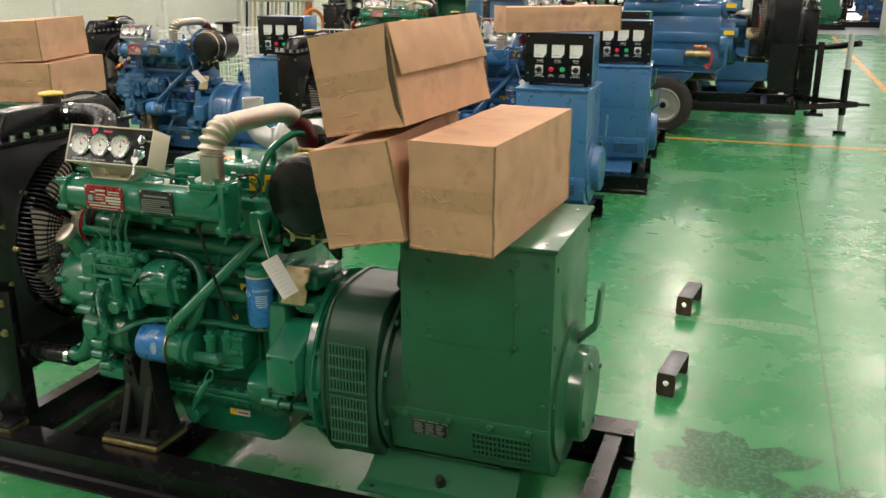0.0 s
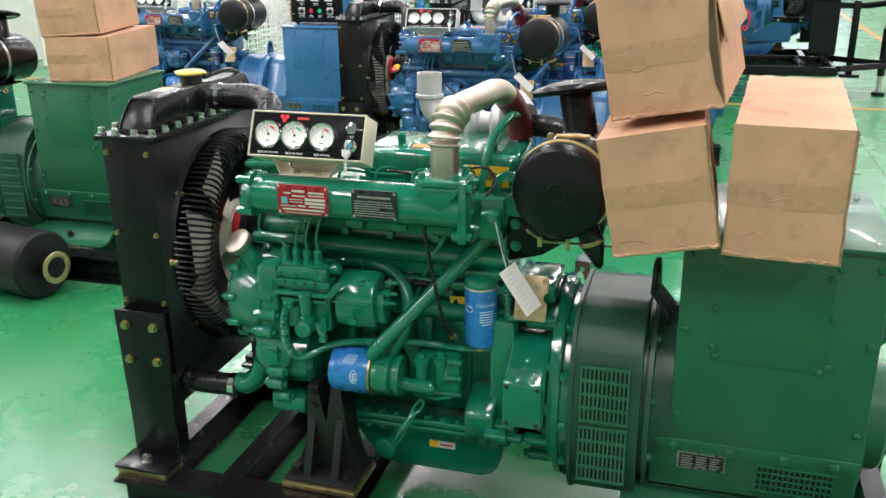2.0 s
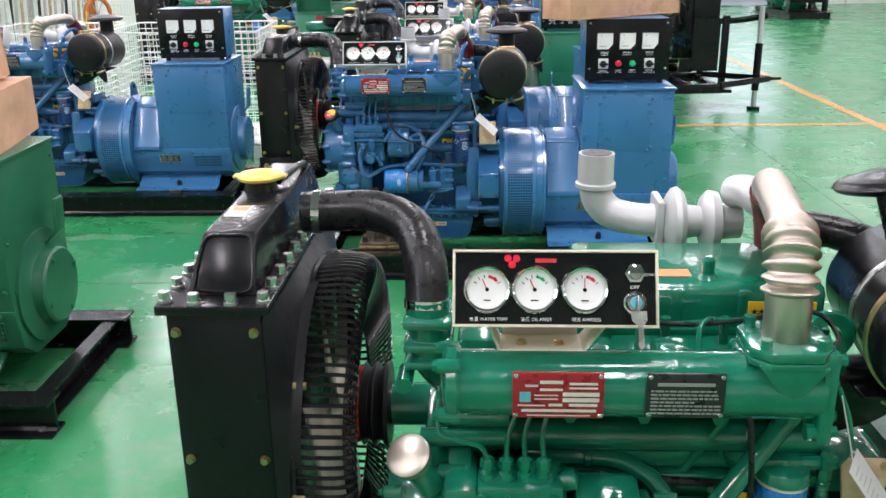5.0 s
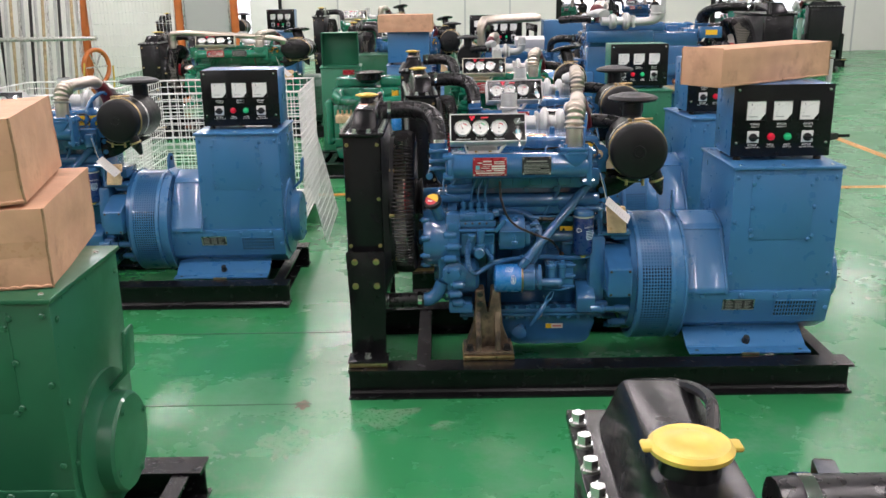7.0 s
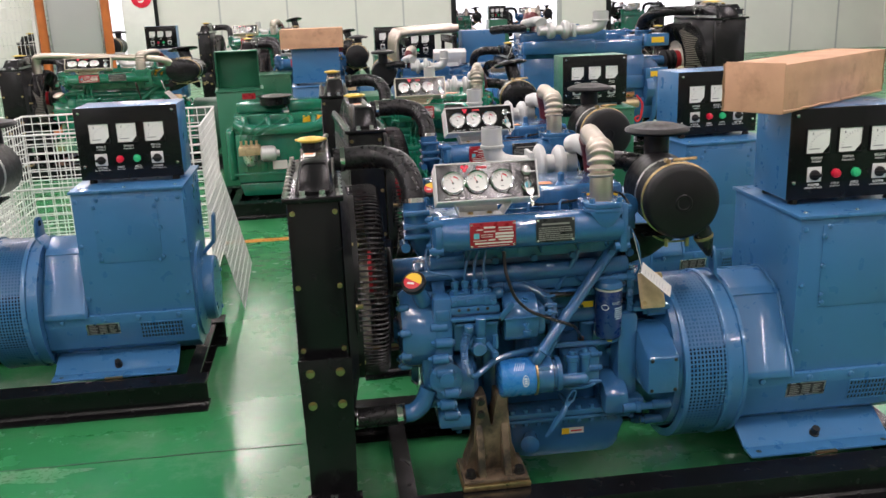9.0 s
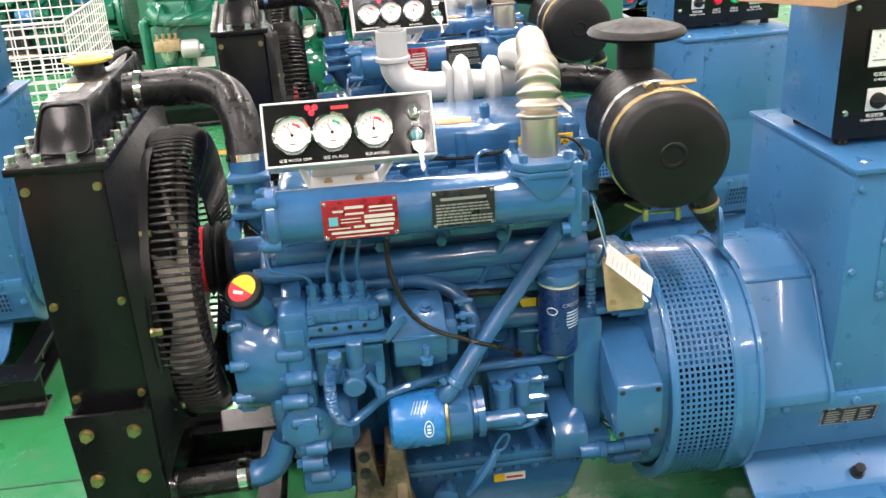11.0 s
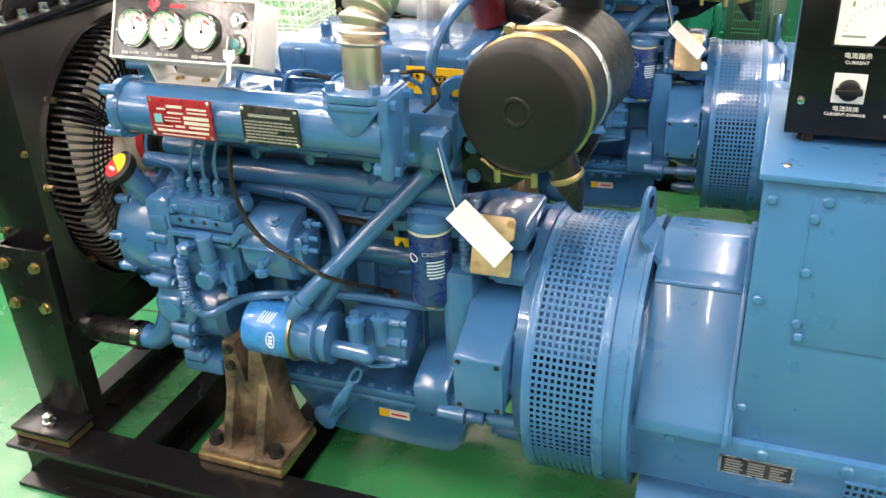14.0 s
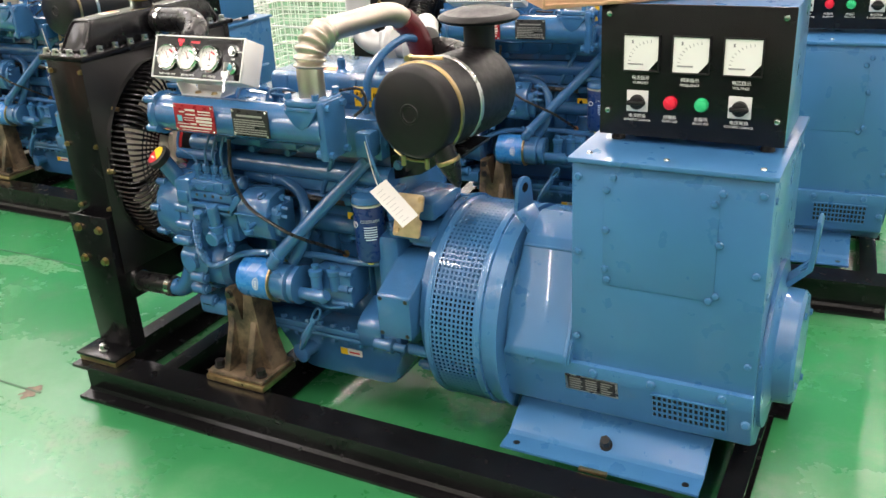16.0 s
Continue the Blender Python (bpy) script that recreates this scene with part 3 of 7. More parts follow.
def gear_case(g, P):
    bm = bag()
    # rounded timing cover, its flange and many bosses
    outline = []
    for k in range(26):
        a = 2 * math.pi * k / 26
        outline.append((-0.03 + 0.265 * math.cos(a) * (1 + 0.05 * math.cos(3 * a)), 0.545 + 0.245 * math.sin(a) * (1 - 0.04 * math.sin(2 * a))))
    prism(bm, outline, "x", -0.600, -0.560, 0.006)
    prism(bm, [(-0.03 + (y + 0.03) * 0.93, 0.545 + (z - 0.545) * 0.93) for y, z in outline], "x", -0.642, -0.598, 0.012)
    lathe(bm, (-0.60, -0.165, 0.600), (-1, 0, 0), [(0.122, 0), (0.120, 0.085), (0.112, 0.098), (0.060, 0.104), (0.035, 0.108), (0.03, 0.118), (0, 0.118)], 32)
    lathe(bm, (-0.60, 0.03, 0.435), (-1, 0, 0), [(0.11, 0), (0.108, 0.04), (0.09, 0.06), (0, 0.06)], 28)
    box(bm, -0.608, -0.548, -0.284, -0.15, 0.40, 0.725, 0.016)
    box(bm, -0.598, -0.558, -0.288, -0.26, 0.655, 0.690, 0.006)
    box(bm, -0.598, -0.558, -0.290, -0.26, 0.575, 0.590, 0.005)
    lathe(bm, (-0.575, -0.275, 0.475), (0, -1, 0), [(0.050, -0.02), (0.050, 0.012), (0.040, 0.018), (0.022, 0.018), (0.022, 0.030), (0, 0.031)], 22)
    lathe(bm, (-0.520, -0.20, 0.445), (1, 0, 0), [(0.075, -0.04), (0.075, 0.03), (0.06, 0.045), (0, 0.046)], 26)
    case = part("timing_case", bm, P["cast"], g, "painted cast timing cover with bolt bosses")
    def long_boss():
        bm = lathe(bag(), (-0.022, 0, 0), (1, 0, 0), [(0.010, -0.004), (0.0155, 0), (0.0155, 0.036), (0.0165, 0.042), (0.0155, 0.047), (0.012, 0.050)], 14)
        lathe(bm, (0.026, 0, 0), (1, 0, 0), [(0.010, 0), (0.010, 0.009), (0.006, 0.011), (0, 0.011)], 6, False)
        cyl(bm, (-0.036, 0, 0), (-0.024, 0, 0), 0.008, n=6)
        return bm

    me = shared("boss_" + P["cast"].name, long_boss, P["cast"])
    for k in range(13):
        a = radians(112 + k * 11.5)
        put("boss", me, case, Matrix.Translation((-0.592 + 0.012 * (k % 2), -0.03 + 0.262 * math.cos(a), 0.545 + 0.238 * math.sin(a))))
    for k in range(6):
        a = radians(130 + k * 38)
        put("boss", me, case, Matrix.Translation((-0.69, -0.165 + 0.116 * math.cos(a), 0.600 + 0.116 * math.sin(a))) @ Matrix.Diagonal((0.6, 0.75, 0.75, 1)))
    for k, (y, z) in enumerate(((-0.283, 0.475), (-0.287, 0.430), (-0.278, 0.388), (-0.262, 0.345))):
        put("boss", me, case, Matrix.Translation((-0.575 + 0.012 * (k % 2), y, z)) @ Matrix.Diagonal((0.85, 1.2, 1.2, 1)))
    bm = bag()
    tube(bm, [(-0.705, -0.25, 0.357), (-0.675, -0.25, 0.360), (-0.645, -0.25, 0.385), (-0.625, -0.245, 0.43)], 0.028, 16, 5)
    box(bm, -0.60, -0.50, -0.27, -0.1, 0.30, 0.345, 0.01)
    part("water_inlet", bm, P["cast"], case)
    # thermostat riser under the top hose
    bm = bag()
    tube(bm, [(-0.634, -0.132, 0.985), (-0.632, -0.135, 0.93), (-0.625, -0.13, 0.88), (-0.60, -0.10, 0.83)], 0.036, 16, 5)
    for z in (0.955, 0.915, 0.885):
        box(bm, -0.672, -0.592, -0.180, -0.088, z - 0.008, z + 0.008, 0.006)
    cyl(bm, (-0.60, -0.18, 0.80), (-0.50, -0.18, 0.80), 0.022, n=14)
    cyl(bm, (-0.67, -0.20, 0.86), (-0.67, -0.14, 0.86), 0.014, n=12)
    box(bm, -0.585, -0.52, -0.17, 0.05, 0.72, 0.93, 0.012)
    part("thermostat_housing", bm, P["cast"], g, "painted cast thermostat housing")
    # oil filler on the timing cover
    neck = part("oil_filler", cyl(bag(), (-0.628, -0.235, 0.700), (-0.654, -0.262, 0.765), 0.024, n=18), P["cast"], g)
    ax = Vector((-0.026, -0.05, 0.067)).normalized()
    o = Vector((-0.654, -0.262, 0.765))
    cap = part("filler_cap", lathe(bag(), o, ax, [(0.026, -0.004), (0.034, 0.0), (0.036, 0.006), (0.036, 0.018), (0.030, 0.022), (0, 0.022)], 20), P["filler_cap"], neck, P["filler_cap_label"])
    if P["cap_sticker"]:
        turned = Matrix.Translation(o + ax * 0.0224) @ turn_to(ax)
        half = lambda r, a0, a1: [(r * math.cos(radians(a0 + (a1 - a0) * k / 12)), r * math.sin(radians(a0 + (a1 - a0) * k / 12))) for k in range(13)]
        part("cap_sticker", prism(bag(), half(0.027, -20, 160), "z", 0, 0.001, m=turned), YELLOW, cap, "red, yellow and white warning sticker")
        part("cap_sticker", prism(bag(), half(0.027, 160, 340), "z", 0, 0.001, m=turned), RED, cap)
        part("sticker_mark", box(bag(), -0.014, 0.006, -0.012, -0.006, 0.001, 0.0016, m=turned), PAPER, cap)


def engine_block(g, P):
    bm = bag()
    box(bm, -0.565, 0.020, -0.110, 0.17, 0.27, 0.80, 0.012)
    for k in range(5):
        x = -0.44 + 0.105 * k
        box(bm, x, x + 0.045, -0.132, -0.10, 0.36, 0.60, 0.010)
    block = part("engine_block", bm, P["cast"], g, "painted cast iron engine block")
    part("lower_flange", box(bag(), -0.545, 0.02, -0.200, -0.10, 0.272, 0.292, 0.005), P["cast"], block)
    part("block_rail", box(bag(), -0.53, 0.04, -0.160, -0.10, 0.655, 0.680, 0.008), P["cast"], block)
    part("oil_gallery", cyl(bag(), (-0.52, -0.125, 0.585), (0.03, -0.125, 0.585), 0.026, n=14), P["cast"], block)
    bm = bag()
    for k in range(14):
        x = -0.53 + 0.043 * k
        lathe(bm, (x, -0.186, 0.292), (0, 0, 1), [(0.011, 0), (0.011, 0.010), (0, 0.012)], 6, False)
        lathe(bm, (x, -0.186, 0.245), (0, 0, 1), [(0.011, 0), (0.011, 0.010), (0, 0.012)], 6, False)
    for k in range(9):
        lathe(bm, (-0.50 + 0.06 * k, -0.112, 0.627 - 0.09 * (k % 3)), (0, -1, 0), [(0.014, 0), (0.013, 0.010), (0, 0.012)], 10, False)
    part("block_bolts", bm, P["cast"], block, "", "stuff")
    bm = bag()
    tube(bm, [(-0.56, -0.185, 0.845), (-0.585, -0.185, 0.80), (-0.565, -0.18, 0.765), (-0.545, -0.16, 0.745)], 0.006, 8, 5)
    part("small_pipe", bm, P["cast"], block)
    bm = bag()
    tube(bm, [(-0.12, -0.15, 0.560), (-0.07, -0.16, 0.565), (-0.05, -0.15, 0.545)], 0.005, 8, 4)
    part("small_pipe", bm, P["cast"], block)
    for x, z in ((-0.22, 0.655), (-0.10, 0.60), (-0.16, 0.545), (-0.06, 0.50)):
        put("core_plug", shared("plug_" + P["cast"].name, lambda: lathe(bag(), (0, 0, 0), (0, 0, 1), [(0.026, 0), (0.026, 0.006), (0.020, 0.010), (0.018, 0.004), (0, 0.004)], 18, False), P["cast"]), block, Matrix.Translation((x, -0.111, z)) @ turn_to((0, -1, 0)))
    st = part("block_sticker", box(bag(), -0.135, -0.083, -0.1340, -0.1322, 0.592, 0.628), YELLOW, block, "small yellow caution sticker")
    part("sticker_mark", prism(bag(), [(-0.128, 0.597), (-0.112, 0.597), (-0.114, 0.612), (-0.118, 0.622), (-0.126, 0.615)], "y", -0.1346, -0.1339), GLOSS_BLACK, block)
    head = part("cylinder_head", box(bag(), -0.555, 0.010, -0.165, 0.165, 0.795, 0.905, 0.010), P["cast"], g, "painted cylinder head")
    for k in range(5):
        x = -0.50 + 0.115 * k
        part("intake_port", box(bag(), x, x + 0.05, -0.215, -0.16, 0.815, 0.885, 0.012), P["cast"], head)
    # long air duct below the water manifold
    bm = bag()
    cyl(bm, (-0.55, -0.135, 0.742), (0.02, -0.135, 0.742), 0.030, n=18)
    cyl(bm, (-0.645, -0.200, 0.768), (-0.505, -0.195, 0.768), 0.016, n=14)
    box(bm, -0.36, 0.02, -0.150, -0.10, 0.680, 0.745, 0.018)
    lathe(bm, (-0.115, -0.150, 0.728), (0, -1, 0), [(0.036, -0.02), (0.036, 0.006), (0.030, 0.012), (0.026, 0.005), (0, 0.005)], 22, False)
    for k in range(4):
        x = -0.40 + 0.12 * k
        lathe(bm, (x, -0.175, 0.795), (0, -1, 0), [(0.011, -0.03), (0.011, 0.004), (0, 0.006)], 6, False)
    part("side_duct", bm, P["cast"], block)
    # rocker cover with studs
    bm = bag()
    box(bm, -0.385, 0.026, -0.085, 0.155, 0.905, 0.992, 0.018, seg=3)
    box(bm, -0.395, 0.034, -0.092, 0.165, 0.903, 0.918, 0.004)
    for k in range(4):
        x = -0.33 + 0.11 * k
        box(bm, x - 0.012, x + 0.012, -0.089, -0.06, 0.92, 0.984, 0.006)
    cover = part("rocker_cover", bm, P["cast"], g, "painted pressed rocker cover")
    nut = shared("nut_" + P["cast"].name, lambda: lathe(bag(), (0, 0, 0), (0, 0, 1), [(0.018, 0), (0.014, 0.006), (0.011, 0.010), (0.011, 0.034), (0.006, 0.040), (0, 0.040)], 12), P["cast"])
    for x in (-0.285, -0.165, -0.045):
        put("cover_nut", nut, cover, Matrix.Translation((x, -0.05, 0.991)))
    part("cover_sticker", box(bag(), -0.262, -0.190, -0.045, -0.010, 0.9925, 0.9935), ORANGE, cover, "orange and white sticker")
    st = part("warning_sticker", box(bag(), -0.105, 0.005, -0.0935, -0.0892, 0.915, 0.966), YELLOW, cover, "yellow warning sticker with black characters")
    lettering("禁止磨合", 0.026, GLOSS_BLACK, cover, at_front(-0.05, -0.0942, 0.940))
    # sump
    bm = bag()
    prism(bm, [(-0.42, 0.262), (0.015, 0.262), (0.015, 0.215), (0.004, 0.145), (-0.015, 0.118), (-0.045, 0.108), (-0.30, 0.108), (-0.335, 0.118), (-0.365, 0.145), (-0.42, 0.225)], "y", -0.155, 0.16, 0.022)
    box(bm, -0.555, 0.025, -0.198, 0.180, 0.256, 0.270, 0.004)
    sump = part("oil_sump", bm, P["cast"], g, "painted pressed oil sump")
    s = part("sump_sticker", box(bag(), -0.190, -0.118, -0.1578, -0.1552, 0.188, 0.208), PAPER, sump, "yellow and white oil warning sticker")
    part("sticker_mark", box(bag(), -0.190, -0.166, -0.1586, -0.1579, 0.188, 0.208), YELLOW, sump)
    part("sticker_print", box(bag(), -0.161, -0.124, -0.1586, -0.1579, 0.195, 0.200), RED, sump)
    # drain tap
    bm = tube(bag(), [(-0.198, -0.255, 0.345), (-0.215, -0.262, 0.315), (-0.240, -0.258, 0.272), (-0.261, -0.250, 0.236)], lambda u: 0.006 + 0.007 * (1 - abs(2 * u - 1)), 8, 5)
    tube(bm, [(-0.198, -0.258, 0.345), (-0.182, -0.258, 0.352), (-0.172, -0.258, 0.378), (-0.182, -0.258, 0.384), (-0.198, -0.258, 0.362), (-0.204, -0.258, 0.345)], 0.0035, 6, 5)
    cyl(bm, (-0.200, -0.262, 0.344), (-0.200, -0.18, 0.335), 0.009, n=12)
    lathe(bm, (-0.300, -0.175, 0.185), (-0.2, -1, 0), [(0.024, -0.03), (0.024, 0.012), (0.030, 0.014), (0.030, 0.026), (0.018, 0.030), (0, 0.031)], 14)
    part("drain_lever", bm, P["cast"], sump)


def manifold(g, P):
    y, z, r = -0.285, 0.914, 0.0497
    bm = bag()
    cyl(bm, (-0.585, y, z), (-0.055, y, z), r, n=32)
    lathe(bm, (-0.605, y, z), (1, 0, 0), [(0.030, 0), (0.046, 0.004), (0.056, 0.010), (0.058, 0.024), (0.052, 0.030)], 28)
    for a in (40, 130, 220, 310):
        c, s = math.cos(radians(a)), math.sin(radians(a))
        cyl(bm, (-0.608, y + 0.054 * c, z + 0.054 * s), (-0.575, y + 0.054 * c, z + 0.054 * s), 0.0115, n=12)
        cyl(bm, (-0.615, y + 0.054 * c, z + 0.054 * s), (-0.607, y + 0.054 * c, z + 0.054 * s), 0.008, n=6)
    # square end flange
    prism(bm, [(y - 0.045, z - 0.075), (y + 0.05, z - 0.075), (y + 0.05, z + 0.07), (y - 0.045, z + 0.07)], "x", -0.062, -0.040, 0.006)
    for dy, dz in ((-0.03, -0.06), (0.035, -0.06), (-0.03, 0.055), (0.035, 0.055)):
        cyl(bm, (-0.041, y + dy, z + dz), (-0.030, y + dy, z + dz), 0.0095, n=6)
        cyl(bm, (-0.075, y + dy, z + dz), (-0.04, y + dy, z + dz), 0.013, n=10)
    for k in range(4):
        x = -0.52 + 0.12 * k
        box(bm, x, x + 0.06, y, y + 0.11, z - 0.045, z + 0.03, 0.012)
    man = part("water_manifold", bm, P["cast"], g, "painted manifold pipe with bolted plates")
    # name plates
    for kind, x0, x1 in (("red", -0.500, -0.370), ("black", -0.311, -0.200)):
        zt, zb = (0.957, 0.885) if kind == "red" else (0.957, 0.888)
        plate = part("name_plate", box(bag(), x0, x1, y - 0.0555, y - 0.0500, zb, zt, 0.0015), RED_PLATE if kind == "red" else BLACK_PLATE, man,
                     "red engine name plate with pale print" if kind == "red" else "black engine data plate with pale print")
        bolts([(xx, y - 0.0555, zz) for xx in (x0 + 0.005, x1 - 0.005) for zz in (zb + 0.005, zt - 0.005)], (0, -1, 0), 0.0034, 0.002, STEEL, man, "dome", "rivet")
        bm = bag()
        yy = y - 0.0563
        if kind == "red":
            w = x1 - x0
            for a, b, c, d in ((0.30, 0.55, 0.055, 0.060), (0.14, 0.28, 0.050, 0.0535), (0.62, 0.93, 0.0535, 0.0570), (0.62, 0.93, 0.047, 0.0495), (0.30, 0.55, 0.044, 0.0475), (0.55, 0.95, 0.0355, 0.0415), (0.55, 0.95, 0.0265, 0.0325), (0.24, 0.50, 0.036, 0.0375), (0.24, 0.50, 0.030, 0.0315),
                               (0.40, 0.55, 0.0195, 0.0235), (0.62, 0.93, 0.0195, 0.0235), (0.06, 0.36, 0.0195, 0.0215), (0.10, 0.92, 0.0105, 0.0145), (0.16, 0.86, 0.004, 0.0055)):
                box(bm, x0 + a * w, x0 + b * w, yy, yy + 0.0008, zb + c, zb + d)
            part("plate_print", bm, PLATE_PRINT, man)
            part("plate_mark", box(bag(), x0 + 0.08 * w, x0 + 0.20 * w, yy, yy + 0.0008, zb + 0.026, zb + 0.042), TEAL, man)
        else:
            rnd = random.Random(5)
            w = x1 - x0
            box(bm, x0 + 0.14 * w, x0 + 0.86 * w, yy, yy + 0.0008, zb + 0.050, zb + 0.055)
            for k in range(7):
                x = x0 + 0.06 * w
                while x < x0 + (0.9 if k != 3 else 0.6) * w:
                    s = rnd.uniform(0.004, 0.012)
                    box(bm, x, min(x + s, x1 - 0.006), yy, yy + 0.0008, zb + 0.006 + 0.0058 * k, zb + 0.0085 + 0.0058 * k)
                    x += s + 0.0018
            part("plate_print", bm, DIM_PRINT, man)
    # intake saddle and elbow flange
    bm = bag()
    lathe(bm, (-0.105, y + 0.01, 0.945), (0, 0, 1), [(0.045, -0.02), (0.046, 0.0), (0.060, 0.014), (0.062, 0.020)], 24)
    for s0, s1 in ((0.961, 0.9725), (0.9735, 0.988)):
        prism(bm, [(-0.165, y - 0.03), (-0.14, y - 0.055), (-0.07, y - 0.055), (-0.045, y - 0.03), (-0.045, y + 0.045), (-0.07, y + 0.07), (-0.14, y + 0.07), (-0.165, y + 0.045)], "z", s0, s1, 0.003)
    for dx, dy in ((-0.145, -0.035), (-0.065, -0.035), (-0.065, 0.05), (-0.145, 0.05)):
        cyl(bm, (dx, y + dy, 0.988), (dx, y + dy, 1.002), 0.009, n=6)
    prism(bm, [(-0.155, 0.965), (-0.055, 0.965), (-0.085, 0.925), (-0.105, 0.915), (-0.125, 0.925)], "y", y - 0.052, y - 0.02, 0.004)
    part("intake_flange", bm, P["cast"], man)
    path = [(-0.105, -0.275, 0.985), (-0.105, -0.275, 1.03), (-0.105, -0.272, 1.06), (-0.103, -0.262, 1.095), (-0.098, -0.235, 1.118), (-0.088, -0.18, 1.132), (-0.074, -0.10, 1.134), (-0.060, -0.01, 1.136), (-0.048, 0.045, 1.128), (-0.036, 0.080, 1.104)]

    def rad(u):
        if u < 0.20:
            return 0.033
        if u < 0.52:
            return 0.0360 + 0.0048 * math.sin((u - 0.20) / 0.32 * 2 * math.pi * 6)
        return 0.030
    el = part("intake_elbow", tube(bag(), path, rad, 20, 20), NICKEL, g, "bright corrugated steel intake elbow")
    part("intake_hose", tube(bag(), [(-0.040, 0.070, 1.112), (-0.028, 0.095, 1.085), (-0.015, 0.110, 1.045), (-0.008, 0.118, 1.00)], 0.034, 18, 6), RED_HOSE, el, "dark red silicone hose")
    # thin pipes over the head
    bm = bag()
    tube(bm, [(-0.050, -0.12, 0.940), (-0.045, -0.11, 1.00), (-0.033, -0.06, 1.045), (-0.018, 0.03, 1.070), (-0.008, 0.10, 1.055)], 0.011, 10, 6)
    part("bypass_pipe", bm, P["cast"], g)
    for k in range(4):
        bm = bag()
        x = -0.40 + 0.095 * k
        tube(bm, [(x, -0.21, 0.93), (x + 0.005, -0.19, 0.965), (x + 0.03, -0.16, 0.965), (x + 0.05, -0.13, 0.945), (x + 0.06, -0.12, 0.91)], 0.0042, 6, 5)
        cyl(bm, (x + 0.06, -0.12, 0.905), (x + 0.06, -0.12, 0.95), 0.009, n=6)
        part("injector_pipe", bm, P["cast"], g, "thin painted injector pipe")
    bm = bag()
    tube(bm, [(-0.42, -0.14, 0.948), (-0.30, -0.13, 0.940), (-0.14, -0.14, 0.955), (-0.07, -0.16, 0.97)], 0.004, 6, 4)
    part("return_line", bm, P["cast"], g)
    bm = bag()
    tube(bm, [(-0.29, -0.15, 0.955), (-0.20, -0.165, 0.957), (-0.10, -0.175, 0.975), (-0.03, -0.18, 0.985), (0.0, -0.205, 0.955), (-0.02, -0.23, 0.93)], 0.004, 6, 5)
    part("sensor_cable", bm, RUBBER, g)


def instrument_panel(g, P):
    m = Matrix.Translation((-0.4395, -0.287, 1.064)) @ Matrix.Rotation(radians(-24), 4, "X")
    w, h, d = 0.1465, 0.0555, 0.075
    bm = bag()
    box(bm, -w, w, 0.004, d, -h, h, 0.004)
    case = part("instrument_panel", bm, P["panel"], g, P["panel_label"])
    case.matrix_basis = m
    for a in ((-w, w, h - 0.004, h), (-w, w, -h, -h + 0.004), (-w, -w + 0.004, -h + 0.004, h - 0.004), (w - 0.004, w, -h + 0.004, h - 0.004)):
        part("panel_rim", box(bag(), a[0], a[1], -0.003, 0.004, a[2], a[3], 0.001), P["panel"], case)
    part("panel_face", box(bag(), -w + 0.0045, w - 0.0045, 0.0, 0.0035, -h + 0.0045, h - 0.0045), GLOSS_BLACK, case, "glossy black gauge face")
    for k, (x, txt) in enumerate(((-0.097, "水温 WATER TEMP"), (-0.029, "油压 OIL PRESS"), (0.042, "电流 AMPERES"))):
        ring = part("gauge", lathe(bag(), (x, 0, -0.002), (0, -1, 0), [(0.0345, 0), (0.0345, 0.008), (0.0315, 0.0125), (0.0285, 0.011), (0.0262, 0.003)], 32), CHROME, case, "round white gauge with a chrome rim")
        part("dial", lathe(bag(), (x, -0.0035, -0.002), (0, -1, 0), [(0.0284, 0), (0, 0.0002)], 28, False), WHITE, case)
        bm = bag()
        for j in range(6):
            a = radians(150 - j * 24)
            box(bm, -0.0005, 0.0005, -0.0006, 0.0006, 0.017, 0.0215, m=Matrix.Translation((x, -0.0042, -0.002)) @ Matrix.Rotation(math.pi / 2 - a, 4, "Y"))
        lathe(bm, (x, -0.004, -0.002), (0, -1, 0), [(0.003, 0), (0.0025, 0.0015), (0, 0.0018)], 10, False)
        box(bm, x - 0.005, x + 0.005, -0.0046, -0.0040, -0.018, -0.0165)
        part("dial_scale", bm, GLOSS_BLACK, case)
        bm = bag()
        ang = 15 if k < 2 else 0
        box(bm, -0.0007, 0.0007, -0.0008, 0.0, 0.0, 0.0165, m=Matrix.Translation((x, -0.0046, -0.002)) @ Matrix.Rotation(radians(ang * 2 - 55 if k < 2 else 0), 4, "Y"))
        part("needle", bm, RED, case)
        bm = bag()
        for j in range(5):
            a0, a1 = radians(40 + j * 9), radians(48.5 + j * 9)
            vs = [bm.verts.new((x + r * math.cos(a), -0.0044, -0.002 + r * math.sin(a))) for r, a in ((0.0165, a0), (0.0205, a0), (0.0205, a1), (0.0165, a1))]
            bm.faces.new(vs)
        part("dial_arc", bm, RED_LAMP if k != 1 else GREEN_LAMP, case)
        lettering(txt, 0.0066, WHITE, case, at_front(x + 0.002, -0.0003, -0.0445))
    bm = bag()
    for k in range(3):
        lathe(bm, (-0.061 + 0.007 * math.cos(k * 2.1 + 0.5), 0, 0.040 + 0.006 * math.sin(k * 2.1 + 0.5)), (0, -1, 0), [(0.0055, 0), (0.0055, 0.0006), (0, 0.0006)], 12, False)
    part("red_mark", bm, RED_LAMP, case)
    part("red_print", box(bag(), -0.028, 0.002, -0.0008, 0.0, 0.037, 0.043), RED, case)
    but = lathe(bag(), (0.113, 0, 0.022), (0, -1, 0), [(0.0145, 0), (0.0145, 0.006), (0.008, 0.007), (0.008, 0.012), (0, 0.013)], 6)
